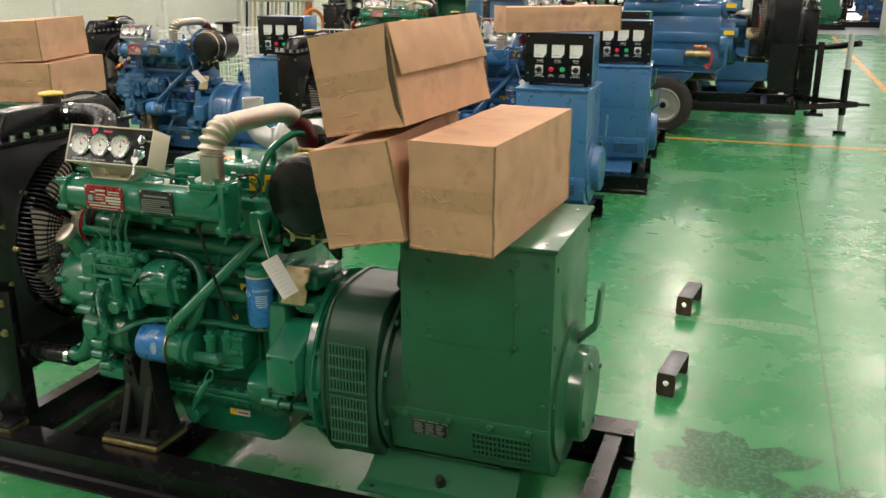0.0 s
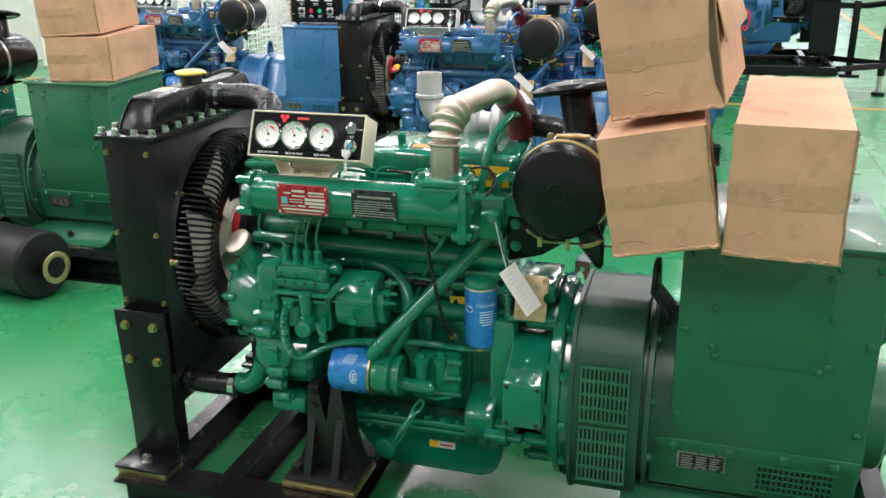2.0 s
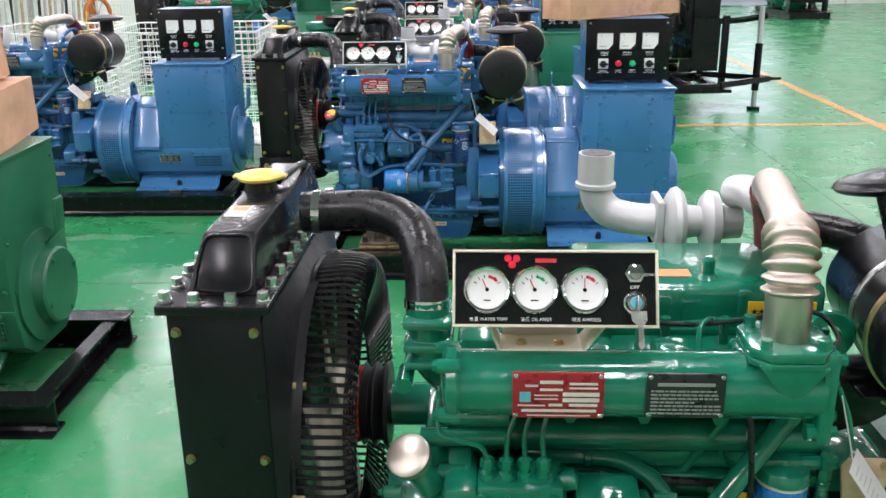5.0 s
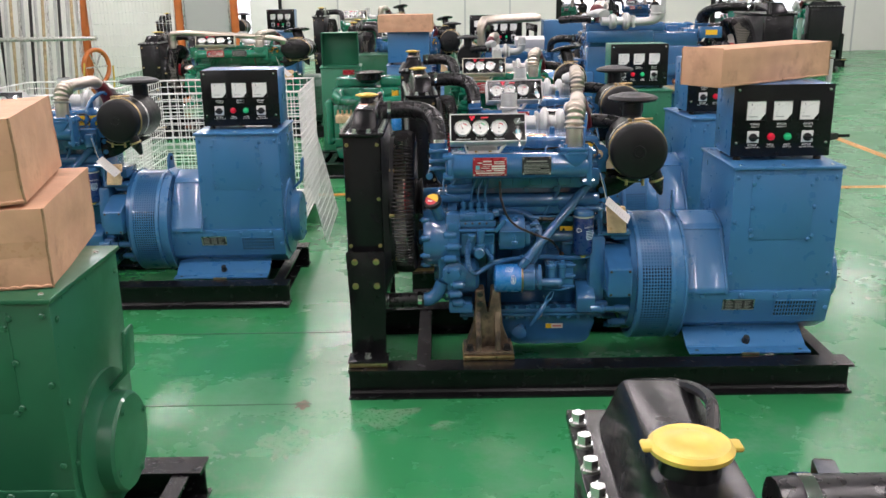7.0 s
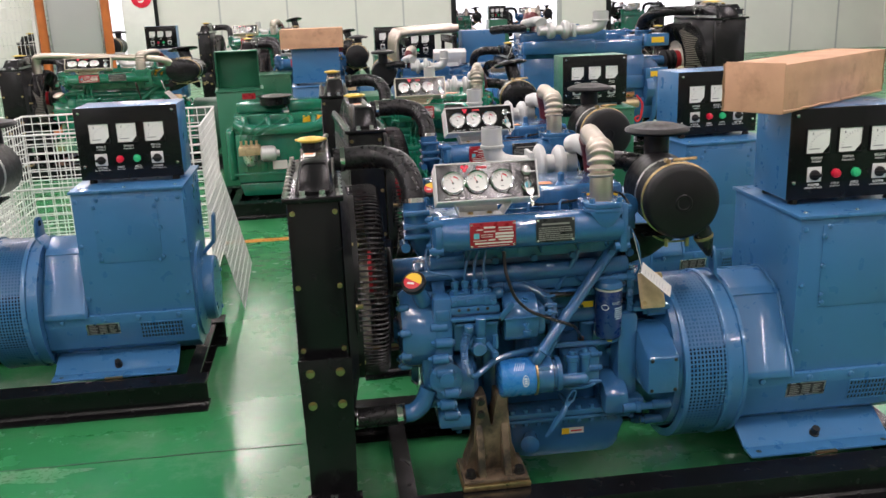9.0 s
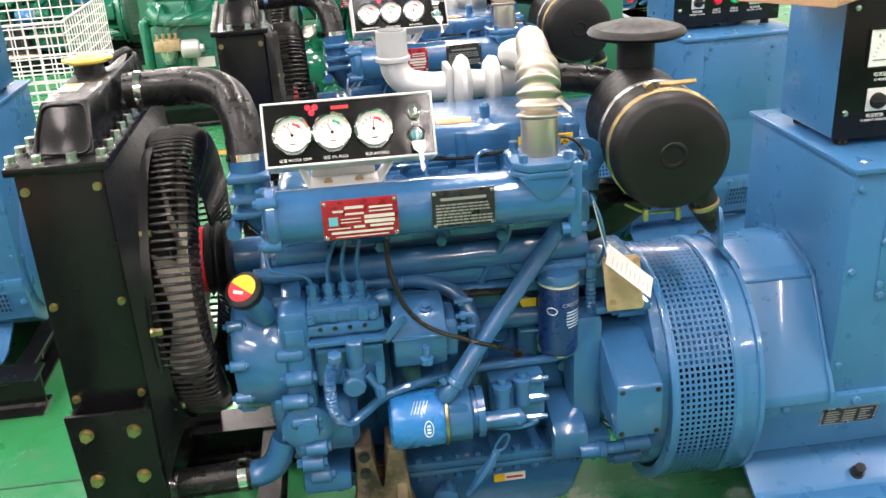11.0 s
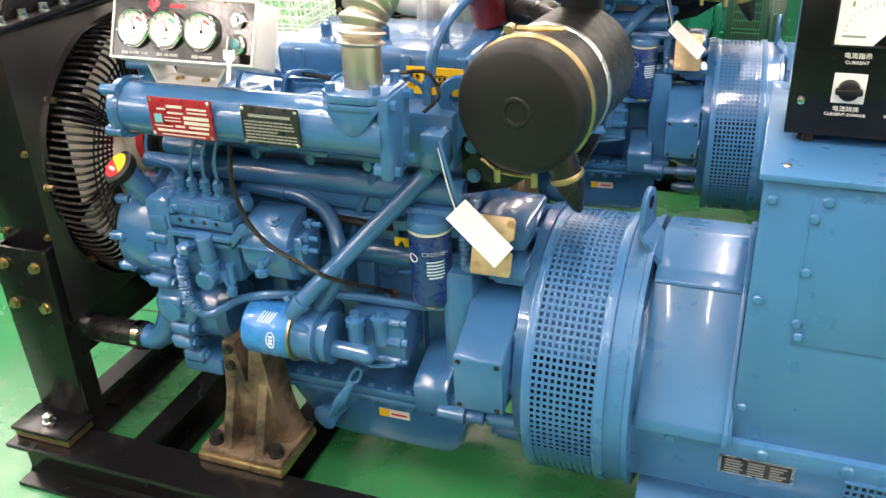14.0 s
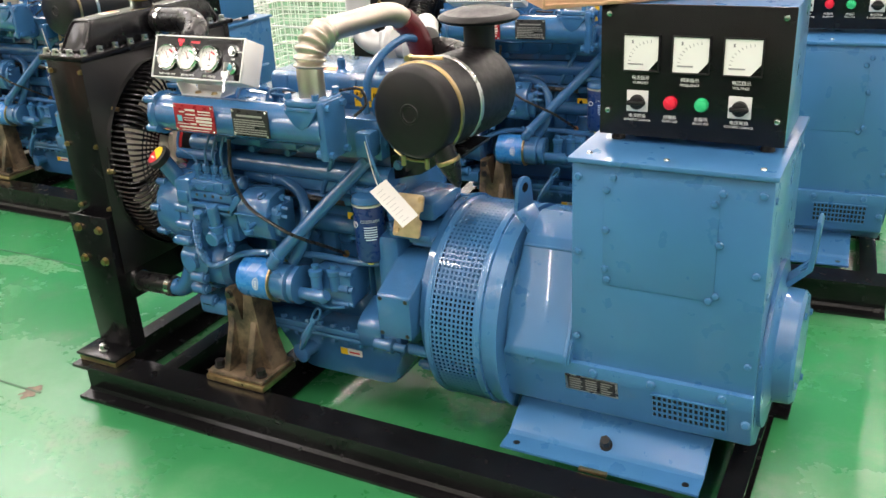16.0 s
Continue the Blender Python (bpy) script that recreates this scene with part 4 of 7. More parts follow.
    lathe(but, (0.113, -0.006, 0.022), (0, -1, 0), [(0.010, 0), (0.009, 0.004), (0, 0.004)], 18, False)
    part("start_button", but, CHROME, case, "chrome start push button")
    lettering("START", 0.0055, WHITE, case, at_front(0.1345, -0.0003, 0.020))
    lettering("OFF", 0.0075, WHITE, case, at_front(0.113, -0.0003, 0.002))
    lock = part("key_switch", lathe(bag(), (0.113, 0, -0.020), (0, -1, 0), [(0.0165, 0), (0.0165, 0.004), (0.013, 0.008), (0.012, 0.011), (0, 0.012)], 24), CHROME, case, "chrome key switch with a hanging key")
    part("lock_core", lathe(bag(), (0.113, -0.012, -0.020), (0, -1, 0), [(0.009, 0), (0.0085, 0.003), (0, 0.003)], 14, False), TEAL, case)
    bm = bag()
    box(bm, 0.1115, 0.1145, -0.030, -0.014, -0.034, -0.010, 0.001)
    prism(bm, [(0.103, -0.032), (0.125, -0.032), (0.126, -0.046), (0.120, -0.052), (0.122, -0.080), (0.117, -0.086), (0.114, -0.080), (0.113, -0.052), (0.105, -0.046)], "y", -0.026, -0.0235)
    part("key", bm, STEEL, case)
    # folded bracket underneath, upright on the manifold
    stand = Matrix.Rotation(radians(24), 4, "X")
    bm = bag()
    outer = [(-0.100, -0.050), (0.086, -0.050), (0.046, -0.104), (-0.080, -0.104)]
    for (ax, az), (bx, bz) in zip([outer[0], outer[3], outer[2]], [outer[3], outer[2], outer[1]]):
        d2 = Vector((bx - ax, 0, bz - az))
        L = d2.length
        box(bm, 0, L + 0.003, 0.0, 0.060, 0.0, 0.0045, 0.0014, m=stand @ Matrix.Translation((ax, 0.006, az)) @ Matrix.Rotation(-math.atan2(d2.z, d2.x), 4, "Y"))
    box(bm, -0.074, 0.040, 0.062, 0.066, -0.104, -0.070, 0.001, m=stand)
    part("panel_bracket", bm, P["panel"], case)
    bolts([tuple(stand @ Vector(p)) for p in ((-0.045, 0.030, -0.0995), (0.010, 0.030, -0.0995))], stand.to_3x3() @ Vector((0, 0, 1)), 0.007, 0.005, BRASS, case)


def turbo(g, P):
    bm = bag()
    # upright outlet cup and cast elbow
    tube(bm, [(-0.318, 0.295, 1.13), (-0.318, 0.295, 1.075), (-0.312, 0.293, 1.035), (-0.285, 0.285, 1.008), (-0.235, 0.265, 1.000), (-0.195, 0.25, 1.003)], lambda u: 0.036 if u < 0.25 else 0.033, 20, 6)
    lathe(bm, (-0.318, 0.295, 1.058), (0, 0, 1), [(0.036, 0), (0.041, 0.003), (0.041, 0.011), (0.036, 0.014)], 24)
    out = part("exhaust_outlet", bm, CAST_GREY, g, "pale grey cast exhaust outlet elbow")
    # dark disc on the capped outlet paints the shade of its bore
    part("outlet_bore", cyl(bag(), (-0.318, 0.295, 1.1295), (-0.318, 0.295, 1.1312), 0.031, n=20), DARK_CAST, out)
    bm = bag()
    prism(bm, [(0.21, 0.955), (0.30, 0.955), (0.30, 1.05), (0.21, 1.05)], "x", -0.205, -0.190, 0.004)
    part("turbine_flange", bm, CAST_GREY, g)
    bm = bag()
    lathe(bm, (-0.19, 0.235, 1.005), (1, 0, 0), [(0.034, 0), (0.050, 0.006), (0.066, 0.016), (0.069, 0.026), (0.060, 0.037), (0.034, 0.043), (0.030, 0.072), (0.050, 0.076), (0.062, 0.088), (0.059, 0.104), (0.036, 0.113), (0.033, 0.15)], 28)
    part("turbocharger", bm, CAST_GREY, g, "pale grey cast turbocharger")
    bm = bag()
    tube(bm, [(-0.055, 0.235, 1.065), (-0.04, 0.20, 1.075), (-0.02, 0.165, 1.065), (0.0, 0.13, 1.055)], 0.032, 14, 5)
    part("compressor_outlet", bm, CAST_GREY, g)
    bm = bag()
    tube(bm, [(-0.020, 0.150, 1.020), (0.03, 0.145, 1.024), (0.09, 0.12, 1.022), (0.15, 0.08, 1.012)], 0.031, 16, 6)
    pipe = part("air_hose", bm, RUBBER, g, "black rubber air hose")
    part("hose_clamp", cyl(bag(), (-0.012, 0.149, 1.020), (0.002, 0.148, 1.020), 0.0345, n=20), CHROME, pipe)
    box_m = bag()
    box(box_m, -0.32, 0.03, 0.165, 0.215, 0.83, 0.93, 0.015)
    part("exhaust_manifold", box_m, P["cast"], g)


def air_filter(g, P):
    c = Vector((0.152, -0.262, 0.955))
    ax = Vector((0.10, 0.995, -0.02)).normalized()
    bm = lathe(bag(), c, ax, [(0.0, 0.003), (0.017, 0.003), (0.019, 0.0), (0.024, 0.0), (0.026, 0.002), (0.096, 0.004), (0.106, 0.010), (0.1115, 0.022), (0.1115, 0.052)], 40)
    body = part("air_filter", bm, P["filter"], g, "round black air filter canister with plated clamp")
    part("filter_body", lathe(bag(), c, ax, [(0.100, 0.05), (0.109, 0.058), (0.109, 0.315), (0.100, 0.335), (0, 0.34)], 40), P["filter"], body)
    part("clamp_band", lathe(bag(), c, ax, [(0.110, 0.050), (0.1155, 0.053), (0.1155, 0.062), (0.109, 0.065)], 40), BRASS, body, "yellow plated clamp band")
    part("clamp_band", lathe(bag(), c, ax, [(0.1095, 0.145), (0.1115, 0.147), (0.1115, 0.158), (0.1095, 0.160)], 40), STEEL, body)
    bm = bag()
    cyl(bm, c + ax * 0.06 + Vector((-0.02, 0, 0.122)), c + ax * 0.06 + Vector((0.055, 0.01, 0.122)), 0.005, n=8)
    cyl(bm, c + ax * 0.06 + Vector((-0.035, 0, 0.118)), c + ax * 0.06 + Vector((-0.035, 0.02, 0.118)), 0.008, n=8)
    tube(bm, [c + ax * 0.05 + Vector((-0.080, 0, -0.105)), c + ax * 0.05 + Vector((-0.04, -0.01, -0.122)), c + ax * 0.05 + Vector((0.02, -0.01, -0.124))], 0.003, 6, 4)
    cyl(bm, c + ax * 0.05 + Vector((-0.045, -0.02, -0.135)), c + ax * 0.05 + Vector((-0.045, -0.02, -0.112)), 0.006, n=6)
    cyl(bm, c + ax * 0.05 + Vector((0.02, -0.02, -0.138)), c + ax * 0.05 + Vector((0.02, -0.02, -0.112)), 0.006, n=6)
    part("clamp_wire", bm, BRASS, body, "", "stuff")
    lo = c + ax * 0.05
    bm = tube(bag(), [lo + Vector((-0.05, -0.004, -0.128)), lo + Vector((0.10, 0.0, -0.128)), lo + Vector((0.135, 0.0, -0.126)), lo + Vector((0.146, 0.0, -0.118)), lo + Vector((0.155, 0.0, -0.128)), lo + Vector((0.146, 0.0, -0.138)), lo + Vector((0.130, 0.0, -0.131))], 0.003, 6, 4)
    if P["rod"]:
        part("clamp_rod", bm, BRASS, body, "yellow plated clamp rod with a looped end")
    # rain cap on its stem
    s = c + ax * P["cap_back"]
    tilt = Vector(P["cap_tilt"]).normalized()
    part("intake_stem", cyl(bag(), s + Vector((0, 0, 0.09)), s + tilt * (P["cap_up"] + 0.012), 0.040, n=24), P["filter"], body)
    o = s + tilt * P["cap_up"]
    part("rain_cap", lathe(bag(), o, tilt, [(0.045, 0.0), (0.090, 0.0), (0.100, 0.004), (0.104, 0.010), (0.101, 0.016), (0.090, 0.022), (0.086, 0.021), (0.055, 0.031), (0.02, 0.035), (0, 0.0355)], 40), P["filter"], body, "round black rain cap")
    # dust valve and its bracket
    d = c + ax * 0.035 + Vector((0.068, 0, -0.092))
    part("dust_valve", lathe(bag(), d, (0.35, 0.05, -1), [(0.026, -0.015), (0.028, 0.03), (0.026, 0.034), (0.024, 0.045), (0.010, 0.085), (0.004, 0.092)], 18), P["valve"], body)
    part("valve_clamp", lathe(bag(), d, (0.35, 0.05, -1), [(0.029, 0.018), (0.030, 0.020), (0.030, 0.026), (0.029, 0.028)], 18), BRASS, body)
    bm = bag()
    prism(bm, [(0.010, 0.860), (0.06, 0.865), (0.16, 0.855), (0.23, 0.845), (0.10, 0.760), (0.010, 0.735)], "y", -0.128, -0.120, 0.002)
    box(bm, 0.06, 0.25, -0.187, -0.03, 0.836, 0.844, 0.002)
    box(bm, 0.012, 0.03, -0.122, -0.06, 0.74, 0.855, 0.002)
    bk = part("filter_bracket", bm, BLACK, g, "black folded air filter bracket")
    bolts([(0.032, -0.128, 0.835), (0.034, -0.128, 0.778)], (0, -1, 0), 0.011, 0.010, P["cast"], bk)
    bm = bag()
    lathe(bm, (0.014, -0.138, 0.925), (0, 1, 0), [(0.020, 0), (0.040, 0), (0.043, 0.003), (0.043, 0.011), (0.040, 0.014), (0.020, 0.014), (0.020, 0)], 28, False)
    prism(bm, [(-0.020, 0.855), (0.048, 0.855), (0.048, 0.895), (-0.020, 0.895)], "y", -0.137, -0.1285, 0.003)
    part("lifting_eye", bm, P["cast"], g)


def fuel_side(g, P):
    # injection pump: deck with four delivery valves over a drilled lip and ledges
    bm = bag()
    box(bm, -0.552, -0.415, -0.272, -0.19, 0.690, 0.722, 0.005)
    box(bm, -0.556, -0.408, -0.278, -0.19, 0.668, 0.690, 0.003)
    box(bm, -0.556, -0.400, -0.290, -0.19, 0.650, 0.660, 0.002)
    box(bm, -0.540, -0.415, -0.284, -0.19, 0.632, 0.642, 0.002)
    box(bm, -0.548, -0.412, -0.266, -0.19, 0.550, 0.668, 0.008)
    box(bm, -0.535, -0.470, -0.2745, -0.27, 0.697, 0.716, 0.001)
    box(bm, -0.455, -0.437, -0.2765, -0.27, 0.692, 0.722, 0.001)
    for x, z in ((-0.545, 0.702), (-0.428, 0.700), (-0.502, 0.704)):
        lathe(bm, (x, -0.272, z), (0, -1, 0), [(0.010, 0), (0.010, 0.004), (0.007, 0.005), (0.007, 0.010), (0, 0.011)], 8, False)
    for x in (-0.515, -0.455):
        lathe(bm, (x, -0.235, 0.722), (0, 0, 1), [(0.030, 0), (0.030, 0.006), (0.026, 0.008), (0, 0.008)], 18, False)
    pump = part("injection_pump", bm, P["cast"], g, "painted inline injection pump with thin pipes")
    for k in range(4):
        x = -0.535 + 0.0295 * k
        bm = lathe(bag(), (x, -0.250, 0.722), (0, 0, 1), [(0.0125, 0), (0.0125, 0.014), (0.009, 0.016), (0.009, 0.022), (0.0118, 0.024), (0.0118, 0.038), (0.006, 0.043)], 6)
        part("delivery_valve", bm, P["cast"], pump)
    for k, path in enumerate((
            [(-0.535, -0.250, 0.762), (-0.548, -0.250, 0.782), (-0.585, -0.245, 0.790), (-0.612, -0.235, 0.800), (-0.612, -0.215, 0.850), (-0.590, -0.20, 0.890)],
            [(-0.5055, -0.250, 0.762), (-0.503, -0.248, 0.800), (-0.490, -0.240, 0.835), (-0.470, -0.225, 0.880)],
            [(-0.476, -0.250, 0.762), (-0.477, -0.248, 0.800), (-0.466, -0.238, 0.840), (-0.450, -0.225, 0.880)],
            [(-0.4465, -0.250, 0.762), (-0.449, -0.248, 0.800), (-0.440, -0.238, 0.840), (-0.425, -0.225, 0.880)])):
        part("injector_pipe", tube(bag(), path, 0.0040, 7, 6), P["cast"], g, "thin painted injector pipe")
    # dark dots on the lip stand in for shaded drillings
    bolts([(-0.529 + 0.028 * k, -0.2782, 0.682) for k in range(4)], (0, -1, 0), 0.0048, 0.0012, DARK_CAST, pump, "dome", "plug_hole")
    # governor: a rounded housing with a screw on its lid and a bank of adjusting screws
    bm = prism(bag(), [(-0.190, 0.560), (-0.245, 0.560), (-0.272, 0.580), (-0.284, 0.612), (-0.286, 0.650), (-0.278, 0.668), (-0.262, 0.690), (-0.225, 0.702), (-0.190, 0.704)], "x", -0.395, -0.290, 0.009)
    prism(bm, [(-0.190, 0.570), (-0.240, 0.570), (-0.262, 0.590), (-0.270, 0.640), (-0.262, 0.668), (-0.190, 0.672)], "x", -0.292, -0.268, 0.006)
    box(bm, -0.398, -0.287, -0.2905, -0.19, 0.644, 0.650, 0.002)
    gov = part("governor", bm, P["cast"], pump, "painted governor housing")
    part("governor_screw", lathe(bag(), (-0.326, -0.252, 0.692), (0, -0.4, 1), [(0.014, -0.004), (0.014, 0.004), (0.009, 0.005), (0.009, 0.012), (0, 0.013)], 12), P["cast"], gov)
    for y, z in ((-0.245, 0.694), (-0.262, 0.672), (-0.268, 0.650)):
        bm = cyl(bag(), (-0.270, y, z), (-0.234, y, z), 0.0052, n=8)
        cyl(bm, (-0.262, y, z), (-0.252, y, z), 0.010, n=6)
        part("adjusting_screw", bm, P["cast"], gov)
    part("stop_lever", prism(bag(), [(-0.418, 0.652), (-0.406, 0.644), (-0.366, 0.690), (-0.372, 0.700), (-0.384, 0.698)], "y", -0.292, -0.286, 0.001), P["cast"], pump)
    part("stop_pin", lathe(bag(), (-0.411, -0.294, 0.651), (0, -1, 0), [(0.0035, -0.003), (0.0035, 0.001), (0, 0.001)], 8, False), DARK_CAST, pump)
    part("rack_knob", lathe(bag(), (-0.412, -0.235, 0.712), (1, 0, 0.2), [(0.012, -0.01), (0.018, 0), (0.018, 0.018), (0.010, 0.024), (0, 0.025)], 14), P["cast"], pump)
    bm = cyl(bag(), (-0.335, -0.315, 0.624), (-0.335, -0.28, 0.624), 0.007, n=8)
    lathe(bm, (-0.335, -0.312, 0.605), (0, 0, 1), [(0, 0), (0.013, 0.001), (0.013, 0.012), (0.006, 0.014), (0.006, 0.034), (0, 0.036)], 12, False)
    part("speed_lever", bm, P["cast"], gov)
    # feed pump below, with its hand primer and round end cap
    bm = lathe(bag(), (-0.468, -0.294, 0.664), (-0.05, 0.12, -1), [(0, 0), (0.0150, 0.001), (0.0172, 0.004), (0.0172, 0.052), (0.0150, 0.054), (0.0150, 0.062), (0.020, 0.064), (0.020, 0.085), (0, 0.086)], 18, False)
    part("hand_primer", bm, P["cast"], pump)
    bm = lathe(bag(), (-0.476, -0.24, 0.572), (0.0, -1, -0.1), [(0.027, 0), (0.027, 0.040), (0.0225, 0.044), (0.0225, 0.066), (0.019, 0.070), (0, 0.070)], 10, False)
    cyl(bm, (-0.45, -0.275, 0.575), (-0.425, -0.285, 0.540), 0.010, n=8)
    cyl(bm, (-0.425, -0.285, 0.600), (-0.425, -0.285, 0.560), 0.009, n=6)
    lathe(bm, (-0.427, -0.287, 0.550), (0, -0.2, -1), [(0.007, 0), (0.011, 0.004), (0.011, 0.018), (0, 0.020)], 8)
    part("feed_pump", bm, P["cast"], pump)
    # ribbed fuel hose that loops down and along the block to the filter
    bm = tube(bag(), [(-0.509, -0.306, 0.632), (-0.518, -0.310, 0.605), (-0.522, -0.310, 0.577), (-0.520, -0.310, 0.531), (-0.507, -0.305, 0.492), (-0.489, -0.295, 0.480), (-0.462, -0.280, 0.490), (-0.415, -0.260, 0.512), (-0.335, -0.240, 0.522),
                      (-0.204, -0.200, 0.516), (-0.088, -0.180, 0.505), (-0.019, -0.172, 0.510), (0.012, -0.168, 0.540), (0.025, -0.165, 0.600), (0.024, -0.165, 0.690)], 0.0095, 10, 7)
    part("fuel_hose", bm, P["cast"], g, "painted fuel hose along the block")
    bm = tube(bag(), [(-0.510, -0.306, 0.628), (-0.518, -0.310, 0.605), (-0.522, -0.310, 0.577), (-0.520, -0.310, 0.531), (-0.507, -0.305, 0.494)], lambda u: 0.0112 + 0.0016 * math.sin(u * 2 * math.pi * 26), 10, 22, False)
    part("hose_spring", bm, P["cast"], g)
    bm = tube(bag(), [(-0.015, -0.172, 0.510), (0.012, -0.168, 0.540), (0.025, -0.165, 0.600), (0.024, -0.165, 0.680)], lambda u: 0.0110 + 0.0015 * math.sin(u * 2 * math.pi * 24), 10, 22, False)
    part("hose_spring", bm, P["cast"], g)
    bm = lathe(bag(), (-0.509, -0.306, 0.620), (0.1, -0.2, 1), [(0.010, 0), (0.010, 0.010), (0.0145, 0.012), (0.0145, 0.024), (0.012, 0.026), (0, 0.027)], 6)
    cyl(bm, (-0.509, -0.300, 0.630), (-0.500, -0.24, 0.622), 0.009, n=8)
    part("banjo_bolt", bm, P["cast"], g)
    # coolant pipe that curls round the governor
    bm = tube(bag(), [(-0.47, -0.120, 0.698), (-0.421, -0.138, 0.701), (-0.363, -0.142, 0.702), (-0.309, -0.150, 0.698), (-0.259, -0.165, 0.673), (-0.232, -0.190, 0.635), (-0.225, -0.210, 0.591), (-0.236, -0.225, 0.547), (-0.262, -0.235, 0.50)], 0.0160, 14, 6)
    pipe = part("water_pipe", bm, P["cast"], g, "painted curved coolant pipe")
    bm = lathe(bag(), (-0.372, -0.142, 0.7015), (1, -0.05, 0), [(0.0165, 0), (0.0195, 0.002), (0.0195, 0.012), (0.0165, 0.014)], 18)
    cyl(bm, (-0.366, -0.150, 0.716), (-0.366, -0.150, 0.730), 0.006, n=6)
    part("hose_clamp", bm, P["cast"], pipe)
    # diagonal coolant pipe from the oil cooler head up to the manifold
    lo_p, hi_p = Vector((-0.283, -0.276, 0.530)), Vector((-0.022, -0.150, 0.812))
    run = (hi_p - lo_p).normalized()
    bm = tube(bag(), [(-0.300, -0.262, 0.470), (-0.298, -0.272, 0.500), lo_p, lo_p.lerp(hi_p, 0.5), hi_p, hi_p + Vector((0.016, 0.010, 0.022)), hi_p + Vector((0.022, 0.022, 0.05))], 0.0180, 16, 5)
    pipe = part("diagonal_pipe", bm, P["cast"], g, "painted diagonal coolant pipe")
    for p in (lo_p - run * 0.004, hi_p - run * 0.016):
        bm = lathe(bag(), p, run, [(0.0185, 0), (0.0215, 0.002), (0.0215, 0.012), (0.0185, 0.014)], 18)
        cyl(bm, p + Vector((-0.016, -0.012, 0.014)), p + Vector((-0.022, -0.012, 0.024)), 0.006, n=6)
        part("hose_clamp", bm, P["cast"], pipe)
    part("return_pipe", tube(bag(), [(-0.140, -0.16, 0.81), (-0.152, -0.16, 0.775), (-0.185, -0.15, 0.715), (-0.216, -0.14, 0.651), (-0.235, -0.13, 0.60)], 0.0085, 8, 5), P["cast"], g)
    part("rail_hose", tube(bag(), [(-0.43, -0.155, 0.672), (-0.36, -0.160, 0.676), (-0.299, -0.160, 0.672), (-0.20, -0.160, 0.666), (-0.124, -0.158, 0.663)], 0.0085, 8, 4), RUBBER, g, "dull dark hose along the block")
    part("leak_off_pipe", tube(bag(), [(0.004, -0.225, 0.88), (0.022, -0.235, 0.83), (0.034, -0.225, 0.77), (0.034, -0.19, 0.72)], 0.0040, 7, 5), P["cast"], g)
    cable = ([(-0.392, -0.27, 0.850), (-0.391, -0.28, 0.805), (-0.385, -0.29, 0.771), (-0.364, -0.295, 0.714), (-0.322, -0.302, 0.672), (-0.252, -0.305, 0.640), (-0.192, -0.298, 0.613), (-0.157, -0.23, 0.564), (-0.131, -0.165, 0.518)] if not P["short_cable"] else
             [(-0.150, -0.29, 0.872), (-0.146, -0.30, 0.84), (-0.135, -0.29, 0.76), (-0.128, -0.27, 0.68), (-0.118, -0.245, 0.60), (-0.105, -0.215, 0.555)])
    cab = part("loose_cable", tube(bag(), cable, 0.0048, 8, 6), RUBBER, g, "loose black cable hanging over the engine")
    part("cable_end", lathe(bag(), cable[-1], (0.5, -1, -0.1), [(0.003, -0.006), (0.009, -0.004), (0.009, 0.005), (0.004, 0.006), (0.004, 0.002), (0, 0.002)], 12), COPPER, cab)
    # oil filter and its head
    c = Vector((0, -0.254, 0.447))
    r = 0.0590
    can = part("oil_filter", lathe(bag(), (-0.416, c.y, c.z), (1, 0, 0), [(0.0, 0), (0.046, 0.001), (0.056, 0.006), (r, 0.014), (r, 0.106), (0.057, 0.110)], 32), FILTER_BLUE, g, "blue spin-on oil filter canister")
    part("filter_seal", lathe(bag(), (-0.306, c.y, c.z), (1, 0, 0), [(0.057, 0), (r + 0.0018, 0.001), (r + 0.0018, 0.006), (0.057, 0.007)], 32), BRASS, can)
    for k in range(5):
        bm = bag()
        x = -0.374 + 0.0065 * k
        row = [((x + 0.010 * u), radians(40 + 26 * u)) for u in (0, 0.5, 1)]
        for (xa, ta), (xb, tb) in zip(row, row[1:]):
            q = [(xa, ta), (xa + 0.0022, ta), (xb + 0.0022, tb), (xb, tb)]
            bm.faces.new([bm.verts.new((px, c.y - (r + 0.0004) * math.cos(th), c.z + (r + 0.0004) * math.sin(th))) for px, th in q])
        part("filter_print", bm, FILTER_PRINT, can)
    pts = []
    for i in range(25):
        a = 2 * math.pi * i / 24
        th = 0.017 * math.sin(a) / r + radians(8)
        pts.append((-0.340 + 0.0090 * math.cos(a), c.y - (r + 0.0004) * math.cos(th), c.z + (r + 0.0004) * math.sin(th)))
    part("filter_mark", tube(bag(), pts, 0.0010, 5, 1, False), WHITE, can)
    for k in range(3):
        th = radians(8) + (k - 1) * 0.12
        y, z = c.y - (r + 0.0004) * math.cos(th), c.z + r * math.sin(th)
        part("filter_mark", box(bag(), -0.344, -0.336, y - 0.0003, y + 0.0003, z - 0.0022, z + 0.0022), WHITE, can)
    bm = bag()
    lathe(bm, (-0.299, c.y, c.z), (1, 0, 0), [(0.054, 0), (0.056, 0.004), (0.056, 0.046), (0.046, 0.052), (0.046, 0.058), (0.054, 0.060), (0.054, 0.074), (0.040, 0.076)], 28)
    prism(bm, [(-0.302, 0.425), (-0.245, 0.425), (-0.245, 0.470), (-0.262, 0.490), (-0.285, 0.495), (-0.302, 0.485)], "y", -0.300, -0.16, 0.008)
    cyl(bm, (-0.228, c.y - 0.010, 0.428), (-0.150, c.y - 0.010, 0.428), 0.0185, n=18)
